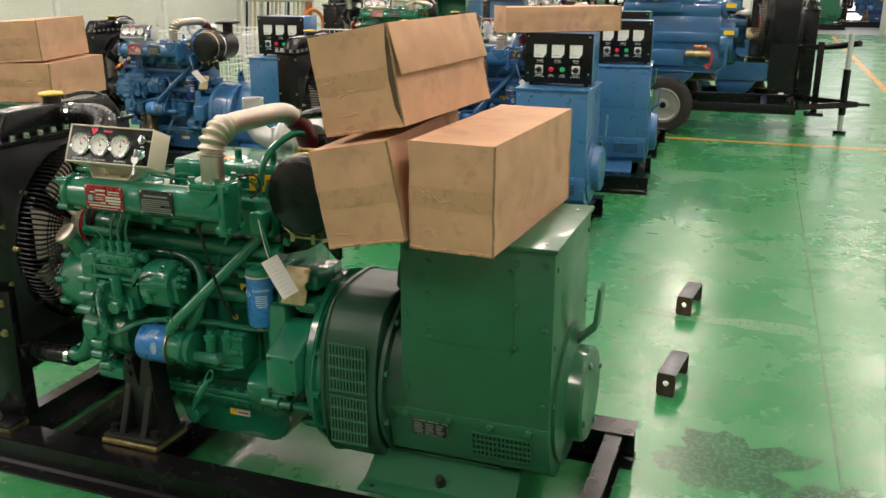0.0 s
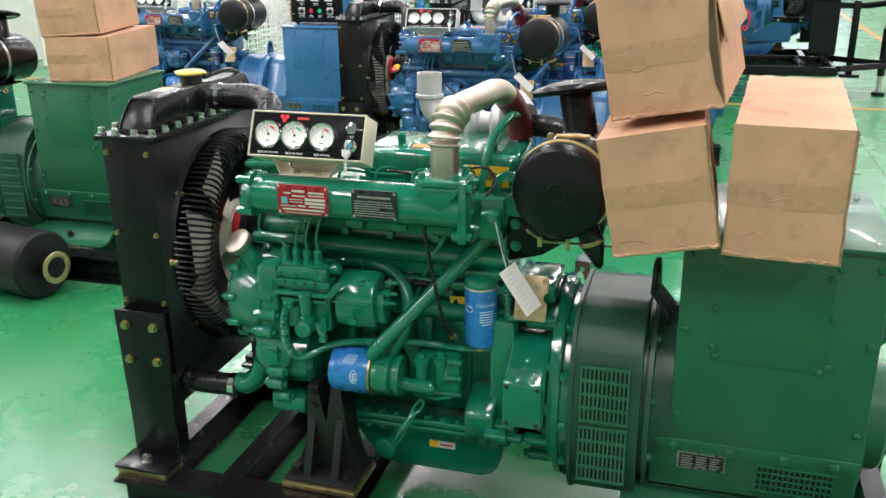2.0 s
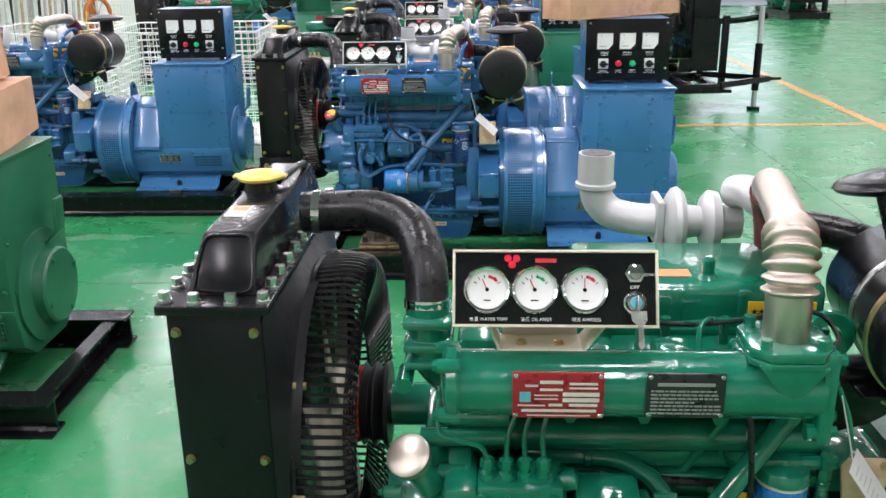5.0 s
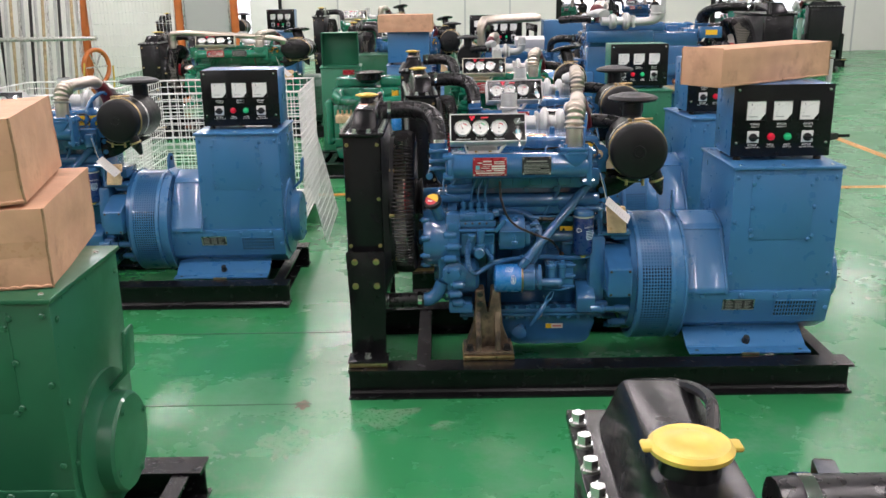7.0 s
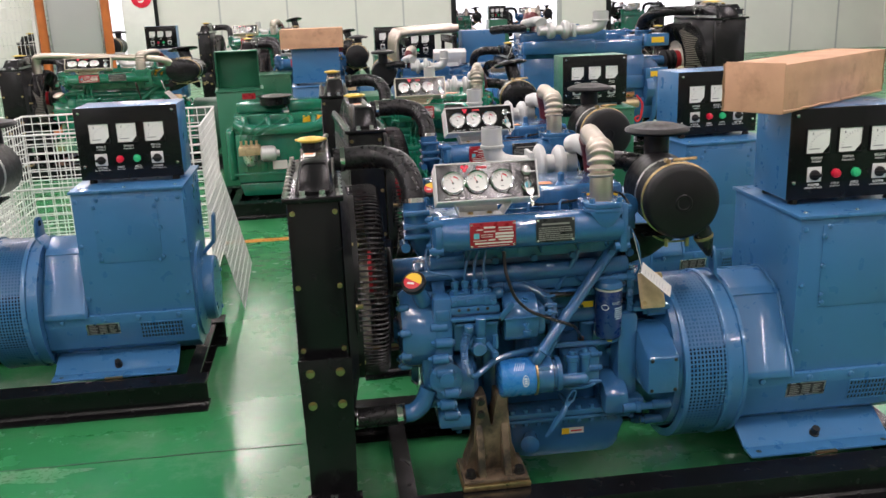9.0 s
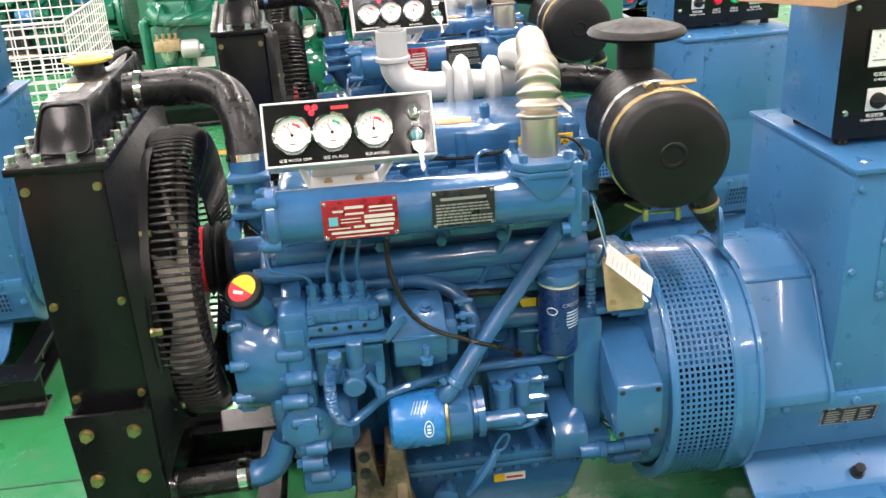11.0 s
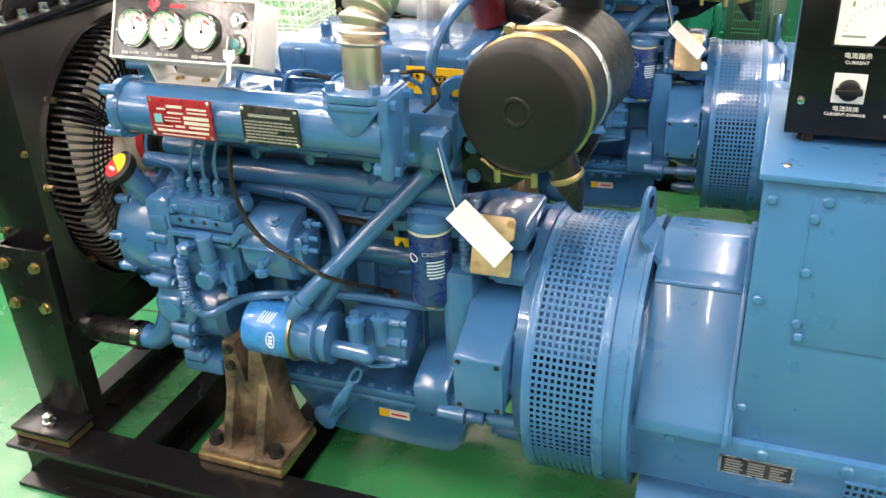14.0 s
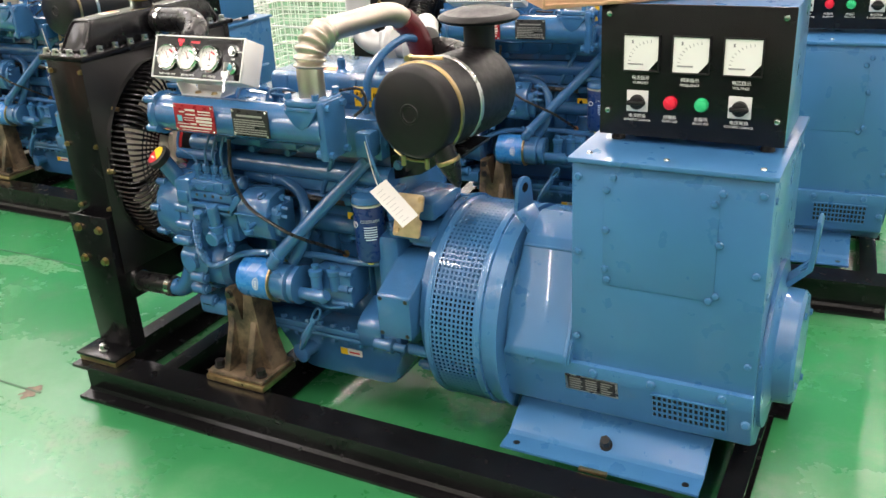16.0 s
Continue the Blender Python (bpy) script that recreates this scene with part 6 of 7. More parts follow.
def alternator_green(g, P):
    """A shorter alternator with a slotted, flat-sided end bell."""
    cy, cz = -0.008, 0.39
    def shell(w, up, down, n=40):
        out = []
        for k in range(n):
            a = 2 * math.pi * k / n
            c, s = math.cos(a), math.sin(a)
            out.append((cy + math.copysign(w * abs(c) ** 0.62, c), cz + math.copysign((up if s > 0 else down) * abs(s) ** 0.80, s)))
        return out
    bm = bag()
    prism(bm, shell(0.247, 0.272, 0.262), "x", 0.198, 0.366, 0.008)
    prism(bm, shell(0.252, 0.277, 0.267), "x", 0.195, 0.206, 0.003)
    part("end_bell", bm, GREEN_DARK, g, "dark grey-green alternator end bell with slots")
    for za, zb in ((0.545, 0.400), (0.382, 0.237)):
        grill2(g, P, 0.226, 0.338, za, zb, cy - 0.2478)
    bm = bag()
    lathe(bm, (0.366, cy, cz), (1, 0, 0), [(0.235, 0), (0.235, 0.010), (0.258, 0.012), (0.258, 0.024), (0.228, 0.026), (0.222, 0.09)], 48)
    part("bell_collar", bm, GREEN_DARK, g, "dark green alternator collar")
    adapter = part("bell_adapter", lathe(bag(), (0.156, cy, cz), (1, 0, 0), [(0.20, 0), (0.262, 0.002), (0.262, 0.016), (0.246, 0.020), (0.244, 0.042)], 44), P["cast"], g, "green cast adapter ring")
    bolts([(0.174, cy + 0.253 * math.cos(a), cz + 0.253 * math.sin(a)) for a in (2.2, 2.7, 3.2, 3.7, 4.2)], (1, 0, 0), 0.011, 0.016, P["cast"], adapter)
    bm = bag()
    for k in range(10):
        a = 2 * math.pi * (k + 0.5) / 10
        cyl(bm, (0.388, cy + 0.244 * math.cos(a), cz + 0.246 * math.sin(a)), (0.400, cy + 0.244 * math.cos(a), cz + 0.246 * math.sin(a)), 0.011, n=8)
    prism(bm, [(-0.235, 0.370), (-0.225, 0.330), (-0.205, 0.225), (-0.12, 0.165), (0.12, 0.165), (0.205, 0.225), (0.225, 0.330), (0.235, 0.370)], "x", 0.395, 0.865, 0.005)
    body = part("stator_body", bm, P["sheet"], g, "dark green alternator stator body")
    bolts([(x, -0.2325, 0.352) for x in (0.45, 0.58, 0.70, 0.81)], (0, -1, 0), 0.011, 0.008, P["sheet"], body, "dome", "screw")
    np_ = part("name_plate", prism(bag(), [(-0.2275, 0.335), (-0.2185, 0.285), (-0.2155, 0.285), (-0.224, 0.335)], "x", 0.46, 0.575), STEEL, g, "silver and black alternator name plate")
    part("plate_print", prism(bag(), [(-0.2278, 0.331), (-0.2200, 0.289), (-0.2180, 0.289), (-0.2260, 0.331)], "x", 0.466, 0.569), BLACK_PLATE, np_)
    bm = bag()
    for k in range(5):
        za, zc = 0.326 - 0.0075 * k, 0.3225 - 0.0075 * k
        ya, yc = (-0.227800 + (0.331 - z) * 0.185714 for z in (za, zc))
        for u0, u1 in ((0.05, 0.28 + 0.04 * (k % 2)), (0.38, 0.62), (0.70, 0.94 - 0.05 * (k % 3))):
            prism(bm, [(ya - 0.0004, za), (yc - 0.0004, zc), (yc + 0.0006, zc), (ya + 0.0006, za)], "x", 0.466000 + u0 * 0.103000, 0.466000 + u1 * 0.103000)
    part("plate_lettering", bm, DIM_PRINT, np_, "", "stuff")
    grill(g, P, 0.645, 0.815, 0.325, 0.250, -0.2255, -0.2120, 4, 14)
    terminal_box(g, P, -0.103)
    end_cover(g, P, 0.865)
    foot(g, P, 0.33, 0.775)
    lift_plate(g, dict(P, sheet=DARK_CAST), 0.375, 0.660)


def grill2(g, P, x0, x1, zt, zb, y):
    # no real opening: a dark plate gives the slots their shade
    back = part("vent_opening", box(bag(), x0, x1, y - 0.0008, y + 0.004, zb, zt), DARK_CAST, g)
    bm = bag()
    for k in range(5):
        z = zb + (zt - zb) * k / 4
        box(bm, x0 - 0.003, x1 + 0.003, y - 0.005, y - 0.0002, z - 0.0034, z + 0.0034)
    for k in range(12):
        x = x0 + (x1 - x0) * k / 11
        box(bm, x - 0.0021, x + 0.0021, y - 0.0045, y - 0.0002, zb, zt)
    part("vent_slats", bm, GREEN_PALE, back, "", "stuff")


def control_panel(g, P, dx=0.0):
    x0, x1, y0, y1, z0, z1 = 0.560 + dx, 0.960 + dx, -0.098, 0.135, 0.902, 1.190
    b = part("control_panel", box(bag(), x0, x1, y0 + 0.008, y1, z0, z1, 0.003), P["sheet"], g, P["cp_label"])
    part("panel_face", box(bag(), x0 - 0.001, x1 + 0.001, y0, y0 + 0.008, z0 - 0.001, z1 + 0.001, 0.0015), BLACK, b, "black control panel face with meters")
    for x in (x0 + 0.035, x1 - 0.035):
        for y in (y0 + 0.03, y1 - 0.03):
            part("rubber_foot", cyl(bag(), (x, y, 0.8845), (x, y, 0.9025), 0.016, 0.013, n=14), RUBBER, b)
    bolts([(x, y0, z) for x in (x0 + 0.018, x1 - 0.018) for z in (z0 + 0.055, z1 - 0.020)], (0, -1, 0), 0.0075, 0.006, CHROME, b, "dome", "screw")
    for k, (zh, en) in enumerate((("电流指示", "CURRENT"), ("频率指示", "FREQUENCY"), ("电压指示", "VOLTAGE"))):
        cx = x0 + 0.090 + 0.107 * k
        cz = 1.088
        s = 0.0375
        bm = bag()
        for a in ((-s - 0.003, s + 0.003, s, s + 0.003), (-s - 0.003, s + 0.003, -s - 0.003, -s), (-s - 0.003, -s, -s, s), (s, s + 0.003, -s, s)):
            box(bm, cx + a[0], cx + a[1], y0 - 0.006, y0, cz + a[2], cz + a[3], 0.0008)
        fr = part("meter", bm, BLACK_MATT, b, "square white meter in a black frame")
        part("dial", prism(bag(), [(cx - s, cz - s), (cx + s * 0.45, cz - s), (cx + s, cz - s * 0.35), (cx + s, cz + s), (cx - s, cz + s)], "y", y0 - 0.0035, y0 - 0.001), WHITE, b)
        bm = bag()
        for j in range(9):
            a = radians(92 + j * 10)
            u, v = cx + s * 0.62 + 0.046 * math.cos(a), cz - s * 0.62 + 0.046 * math.sin(a)
            box(bm, -0.0005, 0.0005, -0.0006, 0, 0, 0.006, m=Matrix.Translation((u, y0 - 0.0036, v)) @ Matrix.Rotation(math.pi / 2 - a, 4, "Y"))
        box(bm, cx - s * 0.75, cx + s * 0.15, y0 - 0.0044, y0 - 0.0036, cz - s * 0.68, cz - s * 0.60)
        box(bm, cx - s * 0.55, cx - s * 0.45, y0 - 0.0044, y0 - 0.0036, cz + s * 0.55, cz + s * 0.75)
        part("dial_scale", bm, PRINT_GREY, b)
        lettering(zh, 0.0100, WHITE, b, at_front(cx, y0 - 0.0004, 1.033))
        lettering(en, 0.0076, WHITE, b, at_front(cx, y0 - 0.0004, 1.0225))
    for cx, zh, en in ((x0 + 0.085, "电流转换", "CURRENT CHANGE"), (x0 + 0.305, "电压转换", "VOLTAGE CHANGE")):
        part("switch_plate", box(bag(), cx - 0.024, cx + 0.024, y0 - 0.003, y0 - 0.0005, 0.958, 1.006, 0.001), GREY_PAINT, b, "pale rotary switch plate")
        sw = lathe(bag(), (cx, y0 - 0.003, 0.980), (0, -1, 0), [(0.017, 0), (0.016, 0.008), (0.012, 0.010), (0, 0.010)], 20)
        box(sw, cx - 0.020, cx + 0.020, y0 - 0.020, y0 - 0.006, 0.975, 0.985, 0.003)
        part("rotary_knob", sw, BLACK_MATT, b)
        lettering(zh, 0.0098, WHITE, b, at_front(cx, y0 - 0.0004, 0.9475))
        lettering(en, 0.0068, WHITE, b, at_front(cx, y0 - 0.0004, 0.9385))
    for cx, m_, zh, en in ((x0 + 0.158, RED_LAMP, "分指示", "SHOW OFF"), (x0 + 0.225, GREEN_LAMP, "合指示", "SHOW ON")):
        part("indicator_lamp", lathe(bag(), (cx, y0, 0.982), (0, -1, 0), [(0.0155, 0), (0.0150, 0.006), (0.0130, 0.012), (0.006, 0.015), (0, 0.0155)], 20, False), m_, b, "round indicator lamp")
        lettering(zh, 0.0098, WHITE, b, at_front(cx, y0 - 0.0004, 0.9490))
        lettering(en, 0.0068, WHITE, b, at_front(cx, y0 - 0.0004, 0.9400))


BLUE_SET = dict(rod=False, cast=BLUE_CAST, sheet=BLUE, panel=GREY_PAINT, panel_label="light grey gauge panel with black face", filter=BLACK_MATT, valve=RUBBER,
                filler_cap=BLACK_MATT, filler_cap_label="black oil filler cap", cap_sticker=True, short_cable=False, fuel_can=FILTER_NAVY, mount=RUST,
                mount_label="oily brown cast engine mount", cap_tilt=(0, 0, 1), cap_back=0.33, cap_up=0.168, tag_turn=58, tag_tilt=43,
                box_label="blue sheet steel terminal box", cp_label="blue control cabinet on the terminal box")
GREEN_SET = dict(rod=True, cast=GREEN_CAST, sheet=GREEN_SHEET, panel=CREAM, panel_label="cream gauge panel with black face", filter=BLACK, valve=BLACK,
                 filler_cap=NICKEL, filler_cap_label="dull silver oil filler cap", cap_sticker=False, short_cable=True, fuel_can=FILTER_BLUE, mount=DARK_CAST,
                 mount_label="black cast engine mount", cap_tilt=(-0.14, 0.16, 1), cap_back=0.225, cap_up=0.192, tag_turn=55, tag_tilt=30,
                 box_label="dark green sheet steel terminal box", cp_label="green control cabinet on the terminal box")


def generator_set(P, label, green, cabinet, x_end):
    g = root("generator_set", label, "generator", "diesel generator sets")
    skid(g, -1.005, x_end, -0.440, 0.375)
    radiator(g)
    fan(g, RED, P["cast"])
    if green:
        for ob in g.children:
            if not ob.name.startswith(("skid", "cross", "upper_hose", "lower_hose")):
                ob.matrix_basis = Matrix.Translation((-0.011, 0, -0.003)) @ ob.matrix_basis
    held = set(g.children)
    gear_case(g, P)
    engine_block(g, P)
    manifold(g, P)
    instrument_panel(g, P)
    turbo(g, P)
    air_filter(g, P)
    fuel_side(g, P)
    bell_and_mount(g, P)
    if green:
        for ob in g.children:
            if ob not in held and not ob.name.startswith("engine_mount"):
                ob.matrix_basis = Matrix.Translation((0, 0, 0.009)) @ ob.matrix_basis
        alternator_green(g, P)
    else:
        alternator_blue(g, P)
    if cabinet:
        control_panel(g, P, -0.103 if green else 0.0)
    return g


B1 = generator_set(BLUE_SET, "blue diesel generator set with black radiator on a black skid", False, True, 1.005)
G1 = generator_set(GREEN_SET, "green diesel generator set with cartons on its terminal box", True, False, 1.03)
B1.matrix_basis = pose(-1.85, 5.41, 0)
G1.matrix_basis = pose(-1.285, 2.385, 0, 0, 0, -1.3)
copy_thing(B1, pose(-4.285, 6.514, 0))
copy_thing(B1, pose(-1.672, 6.755, 0, 0, 0, 4.5))
g0 = copy_thing(G1, pose(-4.27, 3.93, 0))
tagged(g0, "dark green generator set with two cartons on top")


# ---------------------------------------------------------------- cartons and loose things
def carton(w, d, h, label, gap=0.0, top_tape=True, seed=0, bulge=0.006):
    """A taped cardboard box with bowed walls and raw edges, on its base."""
    rnd = random.Random(seed)
    bm = bag()
    bmesh.ops.create_cube(bm, size=1.0)
    bmesh.ops.subdivide_edges(bm, edges=bm.edges[:], cuts=13, use_grid_fill=True)
    off = Vector((rnd.random() * 9, rnd.random() * 9, rnd.random() * 9))

    def warp(u):
        k = noise.noise(u * 2.2 + off)
        p = Vector((u.x * w, u.y * d, (u.z + 0.5) * h))
        n = Vector((0, 0, 0))
        if abs(abs(u.y) - 0.5) < 1e-4:
            n += Vector((0, math.copysign(1, u.y), 0)) * (0.25 - u.x * u.x) * (0.25 - u.z * u.z) * 16
        if abs(abs(u.x) - 0.5) < 1e-4:
            n += Vector((math.copysign(1, u.x), 0, 0)) * (0.25 - u.y * u.y) * (0.25 - u.z * u.z) * 16
        if u.z > 0.499:
            n += Vector((0, 0, 1)) * (0.25 - u.y * u.y) * (0.25 - u.x * u.x) * 8
        return p + n * (bulge * (0.6 + k)) + Vector((noise.noise(u * 4 + off), noise.noise(u * 4 - off), 0)) * 0.0030 + Vector((noise.noise(u * 11 + off), noise.noise(u * 11 - off), 0.4 * noise.noise(u * 9))) * 0.0016
    for v in bm.verts:
        v.co = warp(v.co.copy())
    c = thing("cardboard_box", bm, CARD, label, "box", "cardboard boxes")
    for sx in (-1, 1):
        for sy in (-1, 1):
            bm = bag()
            x, y = sx * w / 2, sy * d / 2
            tube(bm, [(x + rnd.uniform(-0.0015, 0.0015), y + rnd.uniform(-0.0015, 0.0015), h * k / 8) for k in range(9)], 0.0034 if sx * sy < 0 else 0.0020, 6, 2)
            part("corner_crease", bm, CARD_EDGE if sx * sy < 0 else CARD, c)
    for sy in (-1, 1):
        bm = bag()
        box(bm, -w / 2, w / 2, sy * (d / 2 + 0.0015) - 0.0012, sy * (d / 2 + 0.0015) + 0.0012, h * 0.02, h * 0.035)
        part("flap_edge", bm, CARD, c)
    if top_tape:
        # a band of tape round the end, its edges pulled askew
        for sy in (-1, 1):
            bm = bag()
            vs = []
            for k in range(9):
                row = []
                for z in (-0.098, 0.0, 0.092):
                    p = warp(Vector((-0.5 + k / 8, 0.5 * sy, z)))
                    row.append(bm.verts.new(p + Vector((0, sy * 0.0008, 0.002 * noise.noise(Vector((k * 0.9, seed, z)))))))
                vs.append(row)
            for p, q in zip(vs, vs[1:]):
                bm.faces.new((p[0], q[0], q[1], p[1]))
                bm.faces.new((p[1], q[1], q[2], p[2]))
            part("parcel_tape", bm, TAPE, c)
    # wrinkles pressed into the tape and the board
    for k in range(5 if top_tape else 0):
        u0 = rnd.uniform(-0.46, 0.0)
        z0 = rnd.uniform(-0.10, 0.10) if k < 3 else rnd.uniform(-0.46, -0.30)
        n = rnd.randint(5, 9)
        pts = [warp(Vector((u0 + 0.055 * i, -0.5, z0 + 0.03 * rnd.uniform(-1, 1)))) + Vector((0, -0.0006, 0)) for i in range(n)]
        part("wrinkle", tube(bag(), pts, lambda u: 0.0004 + 0.0016 * math.sin(math.pi * u), 5, 4), TAPE if k < 3 else CARD, c)
    # crushed lower corners and torn rims
    for sx in (-1, 1):
        bm = bag()
        pts = [(sx * w / 2 * (1 - 0.9 * k / 9), -d / 2 - 0.001 + rnd.uniform(-0.001, 0.001), 0.002 + rnd.uniform(0, 0.006)) for k in range(10)]
        tube(bm, pts, lambda u: 0.0022 + 0.0022 * abs(math.sin(u * 17)), 6, 3)
        part("crushed_rim", bm, CARD, c)
    return c




def build_cartons():
    a = carton(0.215, 0.56, 0.258, "brown cardboard box with an open flap on the green terminal box", seed=1)
    a.matrix_basis = pose(-0.890, 2.295, 0.884, 0, -11, 0)
    b = carton(0.222, 0.65, 0.275, "brown cardboard box standing on the green terminal box", seed=2)
    b.matrix_basis = pose(-0.638, 2.34, 0.8855, 0, 0, -5)
    c = carton(0.226, 0.56, 0.252, "worn brown cardboard box stacked on another box", seed=3)
    c.matrix_basis = pose(-0.880, 2.34, 1.166, 0, -11, -6)
    part("open_flap", box(bag(), 0.0, 0.004, -0.275, 0.270, -0.128, 0.0, 0.001, m=Matrix.Translation((0.113, 0, 0.252)) @ Matrix.Rotation(radians(-7), 4, "Y")), CARD, c, "loose cardboard top flap folded down")
    # dark strip on the closed front; the gap's shade is only its colour
    part("open_seam", prism(bag(), [(0.112, 0.245), (0.103, 0.20), (0.096, 0.12), (0.100, 0.05), (0.112, 0.012)], "y", -0.2835, -0.279), CARD_SHADE, c, "dark strip painted as the shaded gap beside the loose flap")
    d = carton(0.30, 0.54, 0.20, "brown cardboard box on the dark green terminal box", seed=4)
    d.matrix_basis = pose(-3.62, 4.02, 0.8855, 0, 0, 10)
    e = carton(0.27, 0.50, 0.205, "scuffed brown cardboard box on top of another box", seed=5)
    e.matrix_basis = pose(-3.655, 4.0, 1.090, 0, -3, 13)
    f = carton(0.74, 0.19, 0.145, "long brown cardboard box on the blue control cabinet", seed=6, top_tape=False)
    f.matrix_basis = pose(-1.141, 5.505, 1.1915, 0, 0, 36)
    part("end_flap", box(bag(), -0.379, -0.3745, -0.098, 0.092, 0.002, 0.152, 0.0015, m=Matrix.Rotation(radians(1.2), 4, "Z")), CARD, f, "loose bulging end flap")


build_cartons()


def holed_plate(bm, w, h, t, r, y):
    """An upright plate w wide and h high with a round hole through it."""
    n = 24
    rings = []
    for yy in (y, y + t):
        out, inn = [], []
        for k in range(n):
            a = 2 * math.pi * (k + 0.5) / n
            cc, ss = math.cos(a), math.sin(a)
            f = 1 / max(abs(cc), abs(ss))
            out.append(bm.verts.new((w / 2 * cc * f, yy, h / 2 + h / 2 * ss * f)))
            inn.append(bm.verts.new((r * cc, yy, h * 0.58 + r * ss)))
        rings.append((out, inn))
    for k in range(n):
        j = (k + 1) % n
        (o0, i0), (o1, i1) = rings
        bm.faces.new((o0[k], o0[j], i0[j], i0[k]))
        bm.faces.new((o1[k], i1[k], i1[j], o1[j]))
        bm.faces.new((o0[k], o1[k], o1[j], o0[j]))
        bm.faces.new((i0[k], i0[j], i1[j], i1[k]))


def channel_offcut(m):
    bm = bag()
    holed_plate(bm, 0.070, 0.092, 0.007, 0.012, -0.12)
    holed_plate(bm, 0.070, 0.092, 0.007, 0.014, 0.113)
    t = thing("steel_bracket", bm, RUST_DARK, "rusty brown steel bracket with holes lying on the floor", "bracket", "steel brackets on the floor")
    # web coloured paler than the end plates to paint its lit top
    part("web", box(bag(), -0.0345, 0.0345, -0.1125, 0.1125, 0.085, 0.0915, 0.001), LIT_STEEL, t, "grey steel web, paler as the lit top")
    t.matrix_basis = m
    return t


LIT_STEEL = mat("mill_scale_steel", (0.20, 0.21, 0.23), 0.38, 0.75, var=0.25, scale=20, bump=0.2)
RUST_DARK = mat("rusty_dark_steel", (0.075, 0.042, 0.030), 0.55, 0.4, var=0.35, scale=25, bump=0.5, bump_scale=60, stain=(0.12, 0.12, 0.12), stain_at=(0.55, 0.7), stain_scale=14)
for x, y, a in ((-0.182, 3.325, -8), (-0.182, 4.20, -8), (-1.26, 4.18, -10)):
    channel_offcut(pose(x, y, 0.0, 0, 0, a))


def muffler():
    t = root("muffler", "black cylindrical muffler with flanged pipe on the floor", "muffler")
    part("muffler_body", lathe(bag(), (0, 0, 0.153), (1, 0, 0), [(0, -0.42), (0.14, -0.415), (0.152, -0.40), (0.152, 0.20), (0.14, 0.215), (0.05, 0.22)], 36), BLACK_MATT, t)
    part("outlet_pipe", lathe(bag(), (0.21, 0, 0.153), (1, 0, 0), [(0.045, 0), (0.045, 0.06), (0.070, 0.062), (0.070, 0.075), (0.045, 0.076)], 28), BLACK, t)
    # dark disc across the pipe end in place of a shaded bore
    part("pipe_bore", cyl(bag(), (0.2865, 0, 0.153), (0.2873, 0, 0.153), 0.046, n=24), INSIDE, t)
    part("flange_gasket", lathe(bag(), (0.287, 0, 0.153), (1, 0, 0), [(0.048, 0), (0.050, 0.004), (0.068, 0.006), (0.072, 0.004), (0.072, 0)], 28), BRASS, t)
    t.matrix_basis = pose(-3.76, 3.34, 0.0, 0, 0, -12)


muffler()


def wire_cage(w, d, h, label, lean=0.0, tight=0.05):
    t = root("wire_cage", label, "cage")
    for side, (ax, ay, bx, by) in (("front_panel", (-w / 2, -d / 2, w / 2, -d / 2)), ("back_panel", (-w / 2, d / 2, w / 2, d / 2)), ("left_panel", (-w / 2, -d / 2, -w / 2, d / 2)), ("right_panel", (w / 2, -d / 2, w / 2, d / 2))):
        bm = bag()
        a, b = Vector((ax, ay, 0)), Vector((bx, by, 0))
        L = (b - a).length
        n = int(L / tight)
        tip = Vector((0, 0, h))
        if side == "right_panel" and lean:
            tip = Vector((lean, 0, h * 0.82))
        for k in range(n + 1):
            p = a.lerp(b, k / n)
            cyl(bm, p + Vector((0, 0, 0.1)), p + tip, 0.0030, n=5)
        for k in range(int(h / tight) + 1):
            q = tip * (0.1 + 0.9 * k / int(h / tight))
            cyl(bm, a + q, b + q, 0.0034 if k % 6 else 0.006, n=5)
        part(side, bm, WIRE, t, "white welded wire mesh", "stuff")
    bm = bag()
    for x in (-w / 2 + 0.05, w / 2 - 0.05):
        for y in (-d / 2 + 0.05, d / 2 - 0.05):
            box(bm, x - 0.04, x + 0.04, y - 0.04, y + 0.04, 0, 0.1)
    part("cage_feet", bm, WIRE, t)
    part("cage_floor", box(bag(), -w / 2, w / 2, -d / 2, d / 2, 0.095, 0.10), WIRE, t)
    return t


cg = wire_cage(1.15, 0.95, 0.95, "white wire mesh stillage with one side folded down")
cg.matrix_basis = pose(-4.00, 8.05, 0, 0, 0, 2)
cg2 = wire_cage(0.9, 0.95, 0.95, "white wire mesh stillage beside the generator sets")
cg2.matrix_basis = pose(-5.17, 8.05, 0, 0, 0, -2)
gate = root("wire_gate", "white wire mesh gate leaning against the stillage", "wire gate")
upright = mesh_of("wire", cyl(bag(), (0.0, 0, 0.0), (-0.13, 0, 0.58), 0.003, n=5), WIRE)
for k in range(19):
    put("wire", upright, gate, Matrix.Translation((0, -0.475 + 0.05 * k, 0)))
cross = mesh_of("wire", cyl(bag(), (0, -0.475, 0), (0, 0.425, 0), 0.003, n=5), WIRE)
for k in range(13):
    put("wire", cross, gate, Matrix.Translation((-0.13 * k / 12, 0, 0.0483 * k + 0.003)))
gate.matrix_basis = pose(-3.25, 7.78, 0.004, 0, 0, 2)


